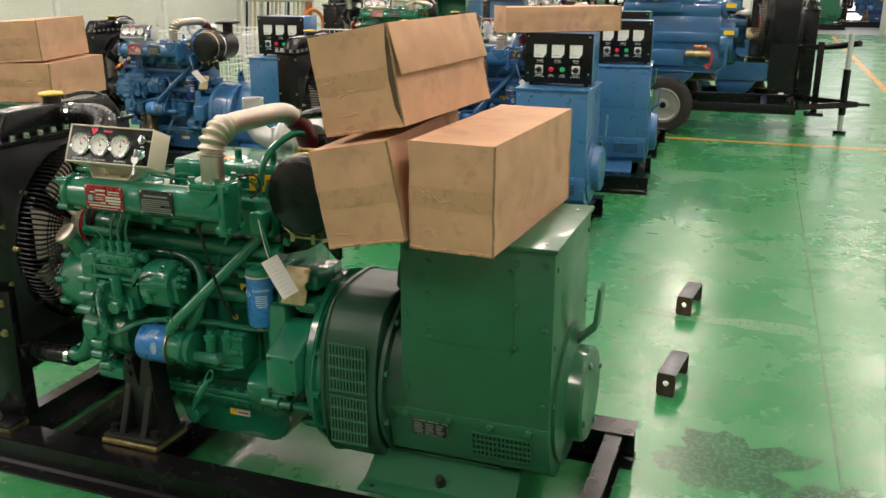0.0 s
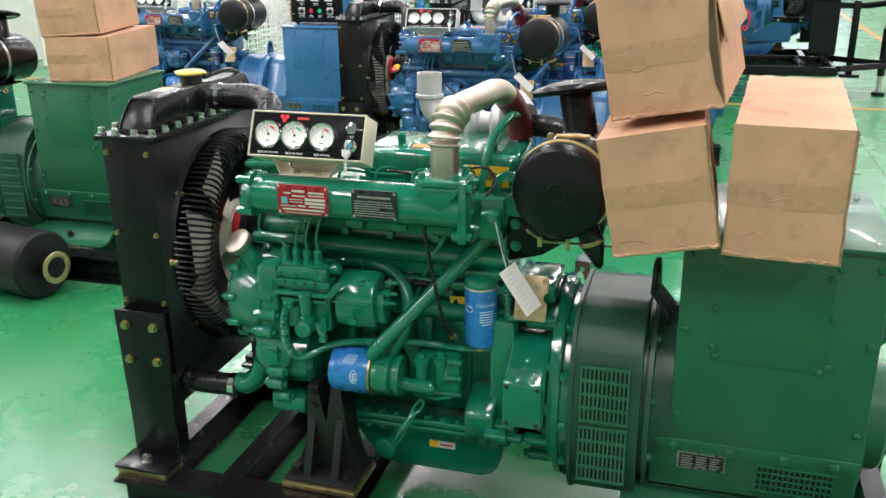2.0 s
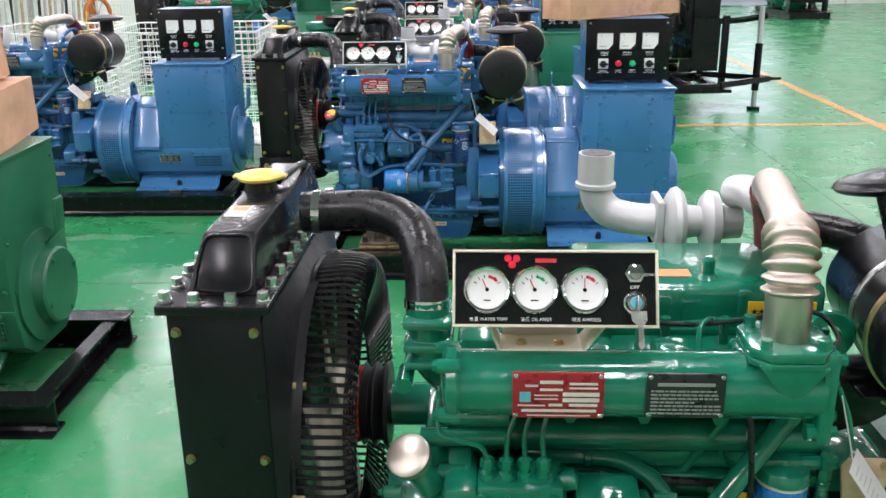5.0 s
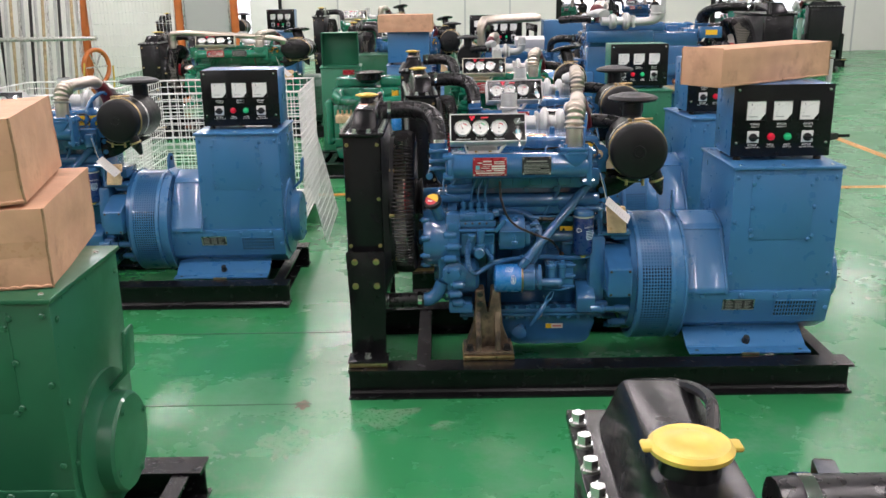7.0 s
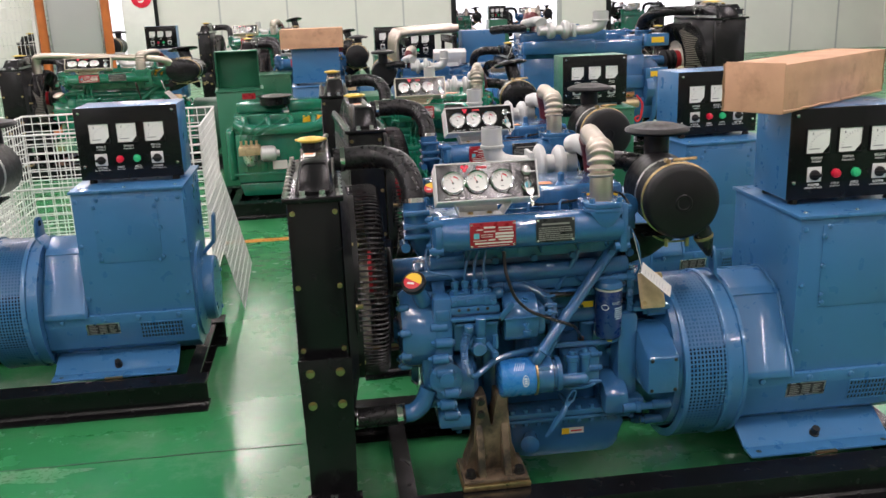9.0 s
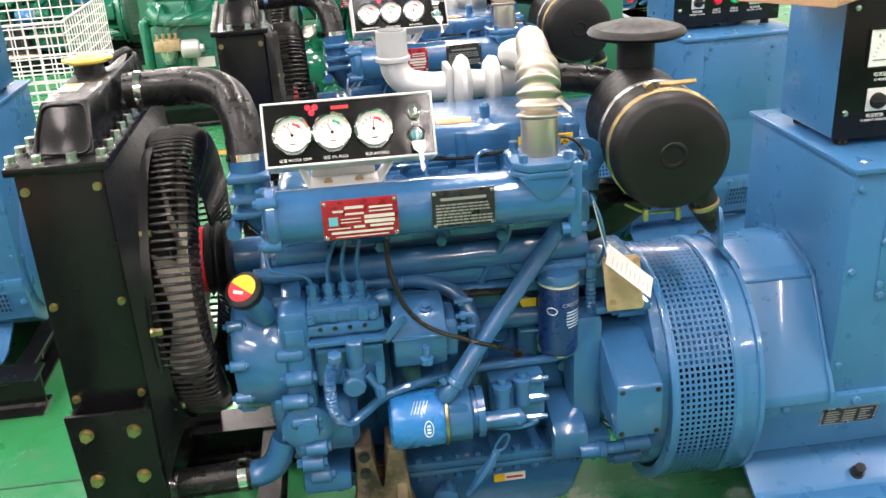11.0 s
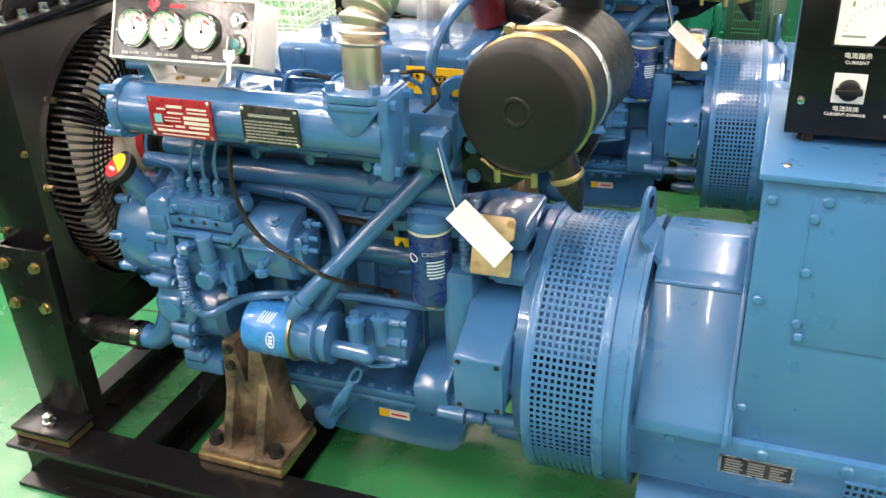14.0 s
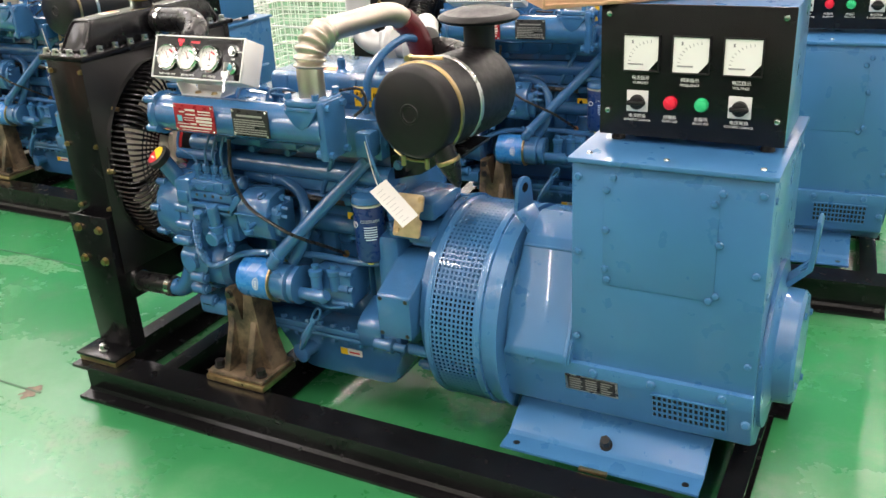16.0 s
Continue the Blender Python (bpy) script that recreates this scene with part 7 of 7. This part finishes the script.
# ---------------------------------------------------------------- the rows behind, seen over the front sets
GREEN_CAB = dict(GREEN_SET, sheet=mat("bright_green_sheet_paint", (0.012, 0.16, 0.085), 0.38, var=0.08, scale=5, coat=0.2))
G3 = generator_set(GREEN_CAB, "green diesel generator set with a green control cabinet", True, True, 1.03)
G3.matrix_basis = pose(-1.745, 8.19, 0)


def row_copy(src, m, label):
    return tagged(copy_thing(src, m), label)


def bigger(x, y, z, turn, s):
    return pose(x, y, z, 0, 0, turn) @ Matrix.Diagonal((s, s, s, 1))


big = row_copy(G1, pose(-4.35, 12.2, 0) @ Matrix.Diagonal((1.47, 1.1, 1.0, 1)), "large green diesel generator set in the rear row")
row_copy(B1, bigger(-2.04, 10.66, 0, 180, 1.0), "blue diesel generator set facing away behind the green engine")
row_copy(B1, bigger(-2.55, 12.6, 0, 0, 1.05), "blue diesel generator set in the rear row")
row_copy(G3, bigger(-2.60, 13.75, 0, 0, 1.05), "green diesel generator set in the rear row")
row_copy(B1, bigger(-0.40, 11.55, 0, 180, 1.05), "blue diesel generator set facing away in the rear row")
row_copy(G1, bigger(-3.3, 16.2, 0, 0, 1.15), "green diesel generator set near the far wall")
row_copy(B1, bigger(-5.9, 16.6, 0, 0, 1.1), "blue diesel generator set near the far wall")
row_copy(G3, bigger(1.0, 26.2, 0, 0, 1.1), "green machine in the next bay")
row_copy(B1, bigger(3.2, 27.6, 0, 0, 1.1), "dark blue machine in the next bay")
row_copy(G1, bigger(5.2, 26.8, 0, 180, 1.1), "green machine behind the doorway")
row_copy(G1, bigger(4.9, 20.6, 0, 90, 1.1), "green generator set by the far wall")


def towed_engine():
    """A longer blue engine with its radiator, without a control cabinet, on the trailer."""
    g = root("generator_set", "blue diesel engine with a black radiator mounted on a trailer", "generator", "diesel generator sets")
    radiator(g)
    fan(g, RED, BLUE_CAST)
    for build in (gear_case, engine_block, manifold, turbo, bell_and_mount):
        build(g, BLUE_SET)
    bm = lathe(bag(), (0.168, -0.005, 0.40), (1, 0, 0), [(0.20, 0), (0.268, 0.004), (0.270, 0.02), (0.255, 0.024), (0.255, 0.20), (0.262, 0.204), (0.262, 0.23), (0.18, 0.232)], 40)
    part("alternator_drum", bm, BLUE, g, "blue alternator drum")
    part("alternator_body", box(bag(), 0.40, 0.62, -0.24, 0.24, 0.16, 0.62, 0.03), BLUE, g)
    # rear side of the block: covers, a pipe, the bare starter with its red lead
    for x, z, w, hh in ((-0.50, 0.40, 0.22, 0.16), (-0.25, 0.40, 0.22, 0.16), (-0.36, 0.60, 0.40, 0.10)):
        part("side_cover", box(bag(), x - w / 2, x + w / 2, 0.165, 0.195, z - hh / 2, z + hh / 2, 0.008), BLUE_CAST, g)
    part("rear_pipe", tube(bag(), [(-0.60, 0.20, 0.66), (-0.60, 0.225, 0.60), (-0.60, 0.225, 0.35), (-0.57, 0.20, 0.28)], 0.012, 8, 5), BLUE_CAST, g)
    motor = part("starter_motor", lathe(bag(), (-0.515, 0.248, 0.450), (1, 0, 0), [(0, 0), (0.036, 0.002), (0.040, 0.010), (0.040, 0.085), (0.034, 0.09), (0.034, 0.14), (0.02, 0.15)], 22), RAW, g, "bare tan starter motor with a red lead")
    part("solenoid", lathe(bag(), (-0.49, 0.262, 0.515), (1, 0, 0), [(0, 0), (0.022, 0.002), (0.022, 0.07), (0.01, 0.075)], 16), COPPER, motor)
    part("red_lead", tube(bag(), [(-0.500, 0.27, 0.51), (-0.525, 0.285, 0.45), (-0.520, 0.29, 0.36), (-0.505, 0.29, 0.315), (-0.490, 0.29, 0.340), (-0.510, 0.29, 0.36)], 0.006, 7, 6), RED, motor, "loose red battery lead")
    part("charging_alternator", lathe(bag(), (-0.79, 0.235, 0.650), (1, 0, 0), [(0.02, 0), (0.052, 0.004), (0.056, 0.02), (0.056, 0.07), (0.045, 0.08), (0, 0.082)], 24), RAW, g, "bare metal charging alternator")
    for x, z in ((-0.610, 0.905), (-0.610, 0.655)):
        part("warning_sticker", box(bag(), x - 0.030, x + 0.030, 0.2262, 0.2285, z - 0.020, z + 0.020), YELLOW, g, "yellow warning sticker")
        part("sticker_plate", box(bag(), x - 0.055, x + 0.055, 0.150, 0.2255, z - 0.045, z + 0.045, 0.004), BLUE_CAST, g)
    g.matrix_basis = pose(-1.23, 9.56, 0.30, 0, 0, 180) @ Matrix.Diagonal((1.6, 1.25, 1.0, 1))


towed_engine()


def trailer():
    t = root("trailer", "black steel two wheel trailer with a tow bar", "trailer")
    y0, y1 = 9.14, 9.98
    for y in (y0, y1 - 0.06):
        part("chassis_rail", box(bag(), -1.75, 0.42, y, y + 0.06, 0.215, 0.2985, 0.004), BLACK, t)
    for x in (-1.75, -0.8, 0.1, 0.36):
        part("crossbar", box(bag(), x, x + 0.06, y0 + 0.061, y1 - 0.061, 0.225, 0.29, 0.003), BLACK, t)
    ym = (y0 + y1) / 2
    for y in (y0 + 0.03, y1 - 0.03):
        part("tow_bar", tube(bag(), [(0.42, y, 0.285), (0.98, ym, 0.285)], 0.038, 4, 1), BLACK, t)
    part("tow_eye", tube(bag(), [(0.98, ym, 0.285), (1.10, ym, 0.285)], 0.014, 8, 1), BLACK, t)
    part("jack_leg", cyl(bag(), (0.86, ym - 0.02, 0.03), (0.86, ym - 0.02, 0.95), 0.024, n=14), CAST_GREY, t, "grey telescopic jack leg")
    part("jack_foot", cyl(bag(), (0.86, ym - 0.02, 0.002), (0.86, ym - 0.02, 0.03), 0.06, n=18), BLACK, t)
    part("jack_sleeve", cyl(bag(), (0.86, ym - 0.02, 0.18), (0.86, ym - 0.02, 0.62), 0.034, n=14), BLACK, t)
    for x in (0.62,):
        part("prop_leg", box(bag(), x - 0.03, x + 0.03, ym + 0.25, ym + 0.31, 0.15, 0.85, 0.004), BLACK, t)
        part("prop_foot", box(bag(), x - 0.09, x + 0.09, ym + 0.2, ym + 0.36, 0.12, 0.15, 0.004), BLACK, t)
    part("prop_arm", tube(bag(), [(0.45, ym + 0.28, 0.80), (0.70, ym + 0.28, 0.80), (0.95, ym + 0.05, 0.86)], 0.03, 6, 2), BLACK, t)
    part("prop_strut", tube(bag(), [(0.40, ym + 0.28, 0.30), (0.40, ym + 0.28, 0.80), (0.46, ym + 0.28, 0.80)], 0.03, 6, 1), BLACK, t)
    part("axle", cyl(bag(), (-0.80, y0 - 0.16, 0.275), (-0.80, y1 + 0.16, 0.275), 0.03, n=12), BLACK, t)
    for y, s in ((y0 - 0.10, -1), (y1 + 0.10, 1)):
        w = part("wheel", lathe(bag(), (-0.80, y - 0.07, 0.275), (0, 1, 0), [(0.17, 0), (0.22, -0.006), (0.262, 0.012), (0.275, 0.035), (0.275, 0.105), (0.262, 0.128), (0.22, 0.146), (0.17, 0.14)], 40, False), TYRE, t, "black tyre on a silver rim")
        part("rim", lathe(bag(), (-0.80, y, 0.275), (0, s, 0), [(0.175, -0.06), (0.175, 0.05), (0.150, 0.058), (0.135, 0.03), (0.06, 0.02), (0.045, 0.045), (0, 0.046)], 32), SILVER_RIM, w)
    return t


def pipe_bundle():
    t = root("exhaust_pipe_stack", "silver bent exhaust pipes laid side by side on a black stand", "pipes")
    for k in range(5):
        y = 0.15 * k
        part("pipe", tube(bag(), [(-0.55, y, 0.95), (-0.55, y, 1.12), (-0.50, y, 1.19), (-0.40, y, 1.21), (0.42 + 0.05 * (k % 2), y, 1.23)], 0.035, 14, 5), NICKEL, t, "bright bent steel pipe")
    for x in (-0.40, 0.35):
        part("stand_frame", box(bag(), x - 0.03, x + 0.03, -0.06, 0.66, 1.10, 1.165, 0.004), BLACK, t)
        for y in (-0.03, 0.63):
            part("stand_leg", box(bag(), x - 0.025, x + 0.025, y - 0.025, y + 0.025, 0, 1.10, 0.003), BLACK, t)
    t.matrix_basis = pose(-1.72, 11.25, 0, 0, 0, 2) @ Matrix.Diagonal((0.6, 1, 1.04, 1))


part("charge_pipe", tube(bag(), [(-0.80, -0.10, 0.98), (-0.80, -0.10, 1.10), (-0.74, -0.12, 1.15), (-0.30, -0.20, 1.12), (0.02, -0.24, 1.08), (0.08, -0.22, 1.02)], 0.030, 14, 6), NICKEL, big, "long bright steel air pipe")


def bare_engine():
    """A green engine with an unpainted injection pump, coupled to a green alternator on a skid."""
    g = root("generator_set", "green generator set with an unpainted injection pump", "generator", "diesel generator sets")
    skid(g, -0.55, 1.10, -0.40, 0.36)
    P = GREEN_SET
    bm = box(bag(), -0.36, 0.42, -0.20, 0.20, 0.24, 0.62, 0.02)
    box(bm, -0.38, 0.44, -0.215, 0.215, 0.30, 0.325, 0.005)
    for k in range(5):
        box(bm, -0.33 + 0.15 * k, -0.28 + 0.15 * k, -0.212, -0.19, 0.33, 0.46, 0.008)
    block = part("engine_block", bm, P["cast"], g, "green painted engine block")
    part("oil_sump", prism(bag(), [(-0.36, 0.24), (0.42, 0.24), (0.40, 0.135), (-0.33, 0.135)], "y", -0.18, 0.18, 0.02), P["cast"], g)
    part("cylinder_head", box(bag(), -0.36, 0.42, -0.17, 0.18, 0.62, 0.76, 0.012), P["cast"], g)
    for x in (-0.34, 0.05):
        part("rocker_cover", box(bag(), x, x + 0.35, -0.10, 0.14, 0.762, 0.85, 0.025, seg=3), P["cast"], g)
    part("intake_manifold", tube(bag(), [(-0.34, -0.20, 0.71), (-0.25, -0.235, 0.66), (0.0, -0.24, 0.65), (0.25, -0.235, 0.66), (0.36, -0.20, 0.72)], 0.042, 16, 6), P["cast"], g, "green curved intake manifold")
    for k in range(4):
        part("intake_runner", tube(bag(), [(-0.26 + 0.17 * k, -0.24, 0.66), (-0.27 + 0.17 * k, -0.22, 0.72), (-0.28 + 0.17 * k, -0.15, 0.74)], 0.024, 10, 4), P["cast"], g)
    part("front_cover", box(bag(), -0.43, -0.362, -0.19, 0.19, 0.26, 0.66, 0.03, seg=3), P["cast"], g)
    inlet = part("air_inlet", lathe(bag(), (-0.04, -0.13, 0.80), (0, 0, 1), [(0.07, 0), (0.115, 0.03), (0.118, 0.085), (0.112, 0.09)], 30), BLACK, g, "round black air inlet")
    part("inlet_rim", lathe(bag(), (-0.04, -0.13, 0.888), (0, 0, 1), [(0.08, 0.004), (0.135, 0.0), (0.14, 0.006), (0.08, 0.012), (0.0, 0.006)], 30, False), BLACK, inlet)
    for x in (0.16, 0.27):
        part("warning_sticker", box(bag(), x, x + 0.085, -0.1725, -0.1708, 0.675, 0.735), YELLOW, g, "yellow warning sticker")
    bm = box(bag(), -0.33, -0.17, -0.30, -0.20, 0.47, 0.54, 0.008)
    for k in range(4):
        lathe(bm, (-0.31 + 0.038 * k, -0.26, 0.538), (0, 0, 1), [(0.013, 0), (0.013, 0.012), (0.008, 0.014), (0.010, 0.04), (0, 0.044)], 10)
    pump = part("injection_pump", bm, RAW, g, "unpainted tan injection pump")
    part("pump_base", lathe(bag(), (-0.25, -0.26, 0.47), (0, 0, -1), [(0.055, 0), (0.05, 0.05), (0.03, 0.08), (0, 0.085)], 18), STEEL, pump)
    bm = lathe(bag(), (-0.17, -0.26, 0.475), (1, 0, 0), [(0.045, 0), (0.058, 0.012), (0.058, 0.09), (0.05, 0.11), (0.025, 0.12), (0.025, 0.14), (0, 0.141)], 22)
    part("governor", bm, CAST_GREY, pump, "bare aluminium governor")
    part("fuel_filter", lathe(bag(), (0.20, -0.275, 0.40), (0, 0, 1), [(0.04, 0), (0.046, 0.01), (0.046, 0.10), (0.042, 0.11), (0.03, 0.12)], 22), FILTER_BLUE, g, "blue fuel filter canister")
    part("filter_head", box(bag(), 0.13, 0.26, -0.29, -0.2, 0.52, 0.57, 0.01), STEEL, g)
    for k in range(4):
        part("injector_pipe", tube(bag(), [(-0.31 + 0.038 * k, -0.26, 0.58), (-0.30 + 0.06 * k, -0.285, 0.64), (-0.26 + 0.15 * k, -0.25, 0.74), (-0.25 + 0.16 * k, -0.15, 0.775)], 0.0045, 6, 6), P["cast"], g)
    part("data_plate", box(bag(), -0.09, 0.02, -0.2175, -0.2122, 0.345, 0.41), PAPER, g, "pale engine data plate")
    part("block_sticker", box(bag(), 0.10, 0.18, -0.2175, -0.2122, 0.375, 0.40), YELLOW, g, "small yellow sticker")
    part("end_bell", lathe(bag(), (0.42, 0, 0.40), (1, 0, 0), [(0.24, 0), (0.265, 0.02), (0.265, 0.16), (0.22, 0.18)], 36), GREEN_DARK, g)
    part("stator_body", box(bag(), 0.60, 1.02, -0.23, 0.23, 0.16, 0.60, 0.03), P["sheet"], g)
    part("terminal_box", box(bag(), 0.62, 1.0, -0.22, 0.22, 0.602, 0.86, 0.004), P["sheet"], g)
    g.matrix_basis = pose(-3.08, 9.80, 0)


def open_cabinet():
    """A green terminal box that carries an empty control cabinet, its front left open."""
    t = root("terminal_cabinet", "green terminal box with an empty open control cabinet on top", "cabinet")
    body = part("terminal_box", box(bag(), -0.19, 0.19, 0.0, 0.40, 0.0, 0.868, 0.004), GREEN_CAB["sheet"], t)
    part("box_lid", box(bag(), -0.20, 0.20, -0.01, 0.41, 0.8685, 0.880, 0.002), GREEN_CAB["sheet"], body)
    part("notice", box(bag(), 0.02, 0.13, -0.003, -0.0005, 0.74, 0.85), RED_PLATE, body, "small red printed notice")
    shell = part("cabinet_back", box(bag(), -0.17, 0.17, 0.20, 0.206, 0.8815, 1.19, 0.001), GREEN_CAB["sheet"], t)
    for name, a in (("cabinet_side", (-0.176, -0.1705, 0.02, 0.206, 0.8815, 1.19)), ("cabinet_side", (0.1705, 0.176, 0.02, 0.206, 0.8815, 1.19)),
                    ("cabinet_top", (-0.176, 0.176, 0.02, 0.206, 1.1905, 1.197)), ("cabinet_floor", (-0.170, 0.170, 0.02, 0.199, 0.8815, 0.888))):
        part(name, box(bag(), *a, 0.001), GREEN_CAB["sheet"], shell)
    t.matrix_basis = pose(-3.45, 10.42, 0, 0, 0, 4)


open_cabinet()
bare_engine()
pipe_bundle()
trailer()
far_box = carton(0.52, 0.34, 0.16, "brown cardboard box on a blue control cabinet", seed=9, top_tape=False)
far_box.matrix_basis = pose(-2.82, 10.63, 1.192)


def fence():
    for x in (-7.59, -6.23, -5.44):
        p = root("fence_post", "orange painted steel post", "post", "orange posts")
        part("post_shaft", cyl(bag(), (0, 0, 0.012), (0, 0, 3.2), 0.055, n=20), POST_ORANGE, p)
        part("post_base", box(bag(), -0.11, 0.11, -0.11, 0.11, 0.0005, 0.012, 0.002), POST_ORANGE, p)
        p.location = (x, 14.9, 0)
    for xa, xb in ((-8.9, -7.68), (-7.5, -6.32)):
        f = root("wire_fence", "white wire mesh fence section", "fence", "wire fence panels")
        bm = bag()
        n = int((xb - xa) / 0.05)
        for k in range(n + 1):
            cyl(bm, (xa + (xb - xa) * k / n, 0, 0.1), (xa + (xb - xa) * k / n, 0, 2.4), 0.003, n=4)
        for k in range(16):
            cyl(bm, (xa, 0, 0.1 + 2.3 * k / 15), (xb, 0, 0.1 + 2.3 * k / 15), 0.003, n=4)
        part("mesh", bm, WIRE, f, "", "stuff")
        for x in (xa, xb):
            part("upright", box(bag(), x - 0.02, x + 0.02, -0.02, 0.02, 0.0, 2.45), WIRE, f)
        f.location = (0, 14.9, 0)
    for k in range(5):
        f = root("wire_fence", "white wire mesh fence section along the side wall", "fence", "wire fence panels")
        bm = bag()
        for j in range(45):
            cyl(bm, (0, 0.05 * j - 1.1, 0.1), (0, 0.05 * j - 1.1, 2.4), 0.0035, n=4)
        for j in range(16):
            cyl(bm, (0, -1.1, 0.1 + 2.3 * j / 15), (0, 1.1, 0.1 + 2.3 * j / 15), 0.0035, n=4)
        part("mesh", bm, WIRE, f, "", "stuff")
        for y in (-1.12, 1.12):
            part("upright", box(bag(), -0.02, 0.02, y - 0.02, y + 0.02, 0.0, 2.45), WIRE, f)
        f.location = (-8.55, 4.0 + 2.28 * k, 0)
    s = root("wall_sign", "round red sign with a white number five", "sign")
    part("sign_disc", cyl(bag(), (0, 0, 0), (0, -0.008, 0), 0.22, n=40), RED_LAMP, s)
    lettering("5", 0.36, WHITE, s, at_front(0, -0.010, 0))
    s.location = (-6.66, 23.93, 1.80)
    d = thing("door", box(bag(), -7.1, -6.42, 23.94, 23.99, 0, 2.6, 0.004), WHITE, "white door leaf standing half open", "door", kind="structure")
    r = thing("notice", box(bag(), -6.2, -5.65, 23.975, 23.988, 1.82, 2.15, 0.002), RED, "small red notice on the white wall", "sign")


def hose_reel():
    r = root("hose_reel", "orange hose reel on the wire fence", "hose reel")
    part("reel_ring", tube(bag(), [(0.34 * math.cos(2 * math.pi * k / 32), 0, 0.34 * math.sin(2 * math.pi * k / 32)) for k in range(33)], 0.045, 10, 1, False), POST_ORANGE, r)
    for k in range(3):
        a = math.pi * k / 3
        part("spoke", cyl(bag(), (-0.34 * math.cos(a), 0, -0.34 * math.sin(a)), (0.34 * math.cos(a), 0, 0.34 * math.sin(a)), 0.016, n=8), STEEL, r)
    part("hose", tube(bag(), [(-0.36, -0.05, 0.1), (-0.42, -0.06, -0.3), (-0.30, -0.08, -0.62), (0.1, -0.08, -0.70), (0.35, -0.06, -0.45), (0.40, -0.05, 0.0)], 0.018, 8, 8), YELLOW_CAP, r, "yellow air hose")
    r.matrix_basis = pose(-7.36, 14.55, 0.60, 0, 0, 66) @ Matrix.Diagonal((0.7, 0.7, 0.7, 1))
    rack = root("bar_rack", "grey steel bars standing against the fence", "bar rack")
    for k in range(16):
        x = -8.85 + 0.085 * k
        part("bar", cyl(bag(), (x, 14.45 + 0.03 * (k % 3), 0.0), (x + 0.05 * (k % 2), 14.80, 2.3 + 0.1 * (k % 4)), 0.022, n=8), (STEEL, WALL_GREY, DARK_CAST, CAST_GREY, RAW)[k % 5], rack)
    part("rack_bar", cyl(bag(), (-8.75, 14.40, 1.0), (-7.25, 14.40, 1.0), 0.03, n=10), STEEL, rack)
    board = root("partition_board", "grey glazed partition board between orange posts", "partition")
    part("board_sheet", box(bag(), -6.14, -5.53, 14.89, 14.92, 0.9, 3.0, 0.004), WALL_GREY, board)
    for x in (-6.16, -5.53):
        part("board_frame", box(bag(), x, x + 0.02, 14.87, 14.94, 0.0, 3.02, 0.002), STEEL, board)


fence()
hose_reel()


# dry dirty film left on the floor beside the skid
def floor_stain(x, y, rx, ry, seed, material, label, z=0.0012):
    rnd = random.Random(seed)
    bm = bag()
    off = rnd.random() * 20
    ring = []
    for k in range(72):
        a = 2 * math.pi * k / 72
        f = 0.75 + 0.55 * noise.noise(Vector((math.cos(a) * 1.6 + off, math.sin(a) * 1.6, 0.3))) + 0.22 * noise.noise(Vector((math.cos(a) * 6 + off, math.sin(a) * 6, 1.3)))
        ring.append(bm.verts.new((x + rx * f * math.cos(a), y + ry * f * math.sin(a), z)))
    c = bm.verts.new((x, y, z))
    for k in range(72):
        bm.faces.new((c, ring[k], ring[(k + 1) % 72]))
    return thing("floor_stain", bm, material, label, "stain", kind="structure")


DIRT = mat("grey_dried_dirt", (0.028, 0.120, 0.055), 0.26, var=0.3, scale=6)
floor_stain(0.06, 2.78, 0.30, 0.26, 3, DIRT, "dirty dried puddle on the green floor")
floor_stain(0.42, 2.60, 0.20, 0.24, 5, DIRT, "dirty dried puddle on the green floor", 0.0024)

PALE = mat("worn_pale_floor_paint", (0.13, 0.30, 0.165), 0.30, var=0.25, scale=9, stain=(0.022, 0.22, 0.08), stain_at=(0.42, 0.60), stain_scale=9)
for k, (x, y, rx, ry) in enumerate(((-3.90, 5.66, 0.34, 0.07), (-2.96, 4.84, 0.22, 0.05), (-2.72, 4.81, 0.16, 0.10), (-2.47, 4.74, 0.07, 0.05), (-2.86, 5.35, 0.20, 0.05), (0.06, 4.06, 0.55, 0.07), (0.10, 5.30, 0.35, 0.06), (-3.05, 4.62, 0.10, 0.22))):
    floor_stain(x, y, rx, ry, 20 + k, PALE, "worn pale patch in the green floor paint", 0.0007 + 0.00005 * k)
for x0, x1, y in ((-4.2, -2.9, 5.72), (-4.2, -3.0, 4.94)):
    thing("floor_joint", box(bag(), x0, x1, y - 0.004, y + 0.004, 0.0004, 0.0014), JOINT, "dirty hairline joint in the green floor", "joint", kind="structure")
floor_stain(-3.04, 4.93, 0.035, 0.045, 41, RUST, "small brown scrap of dirt on the floor")
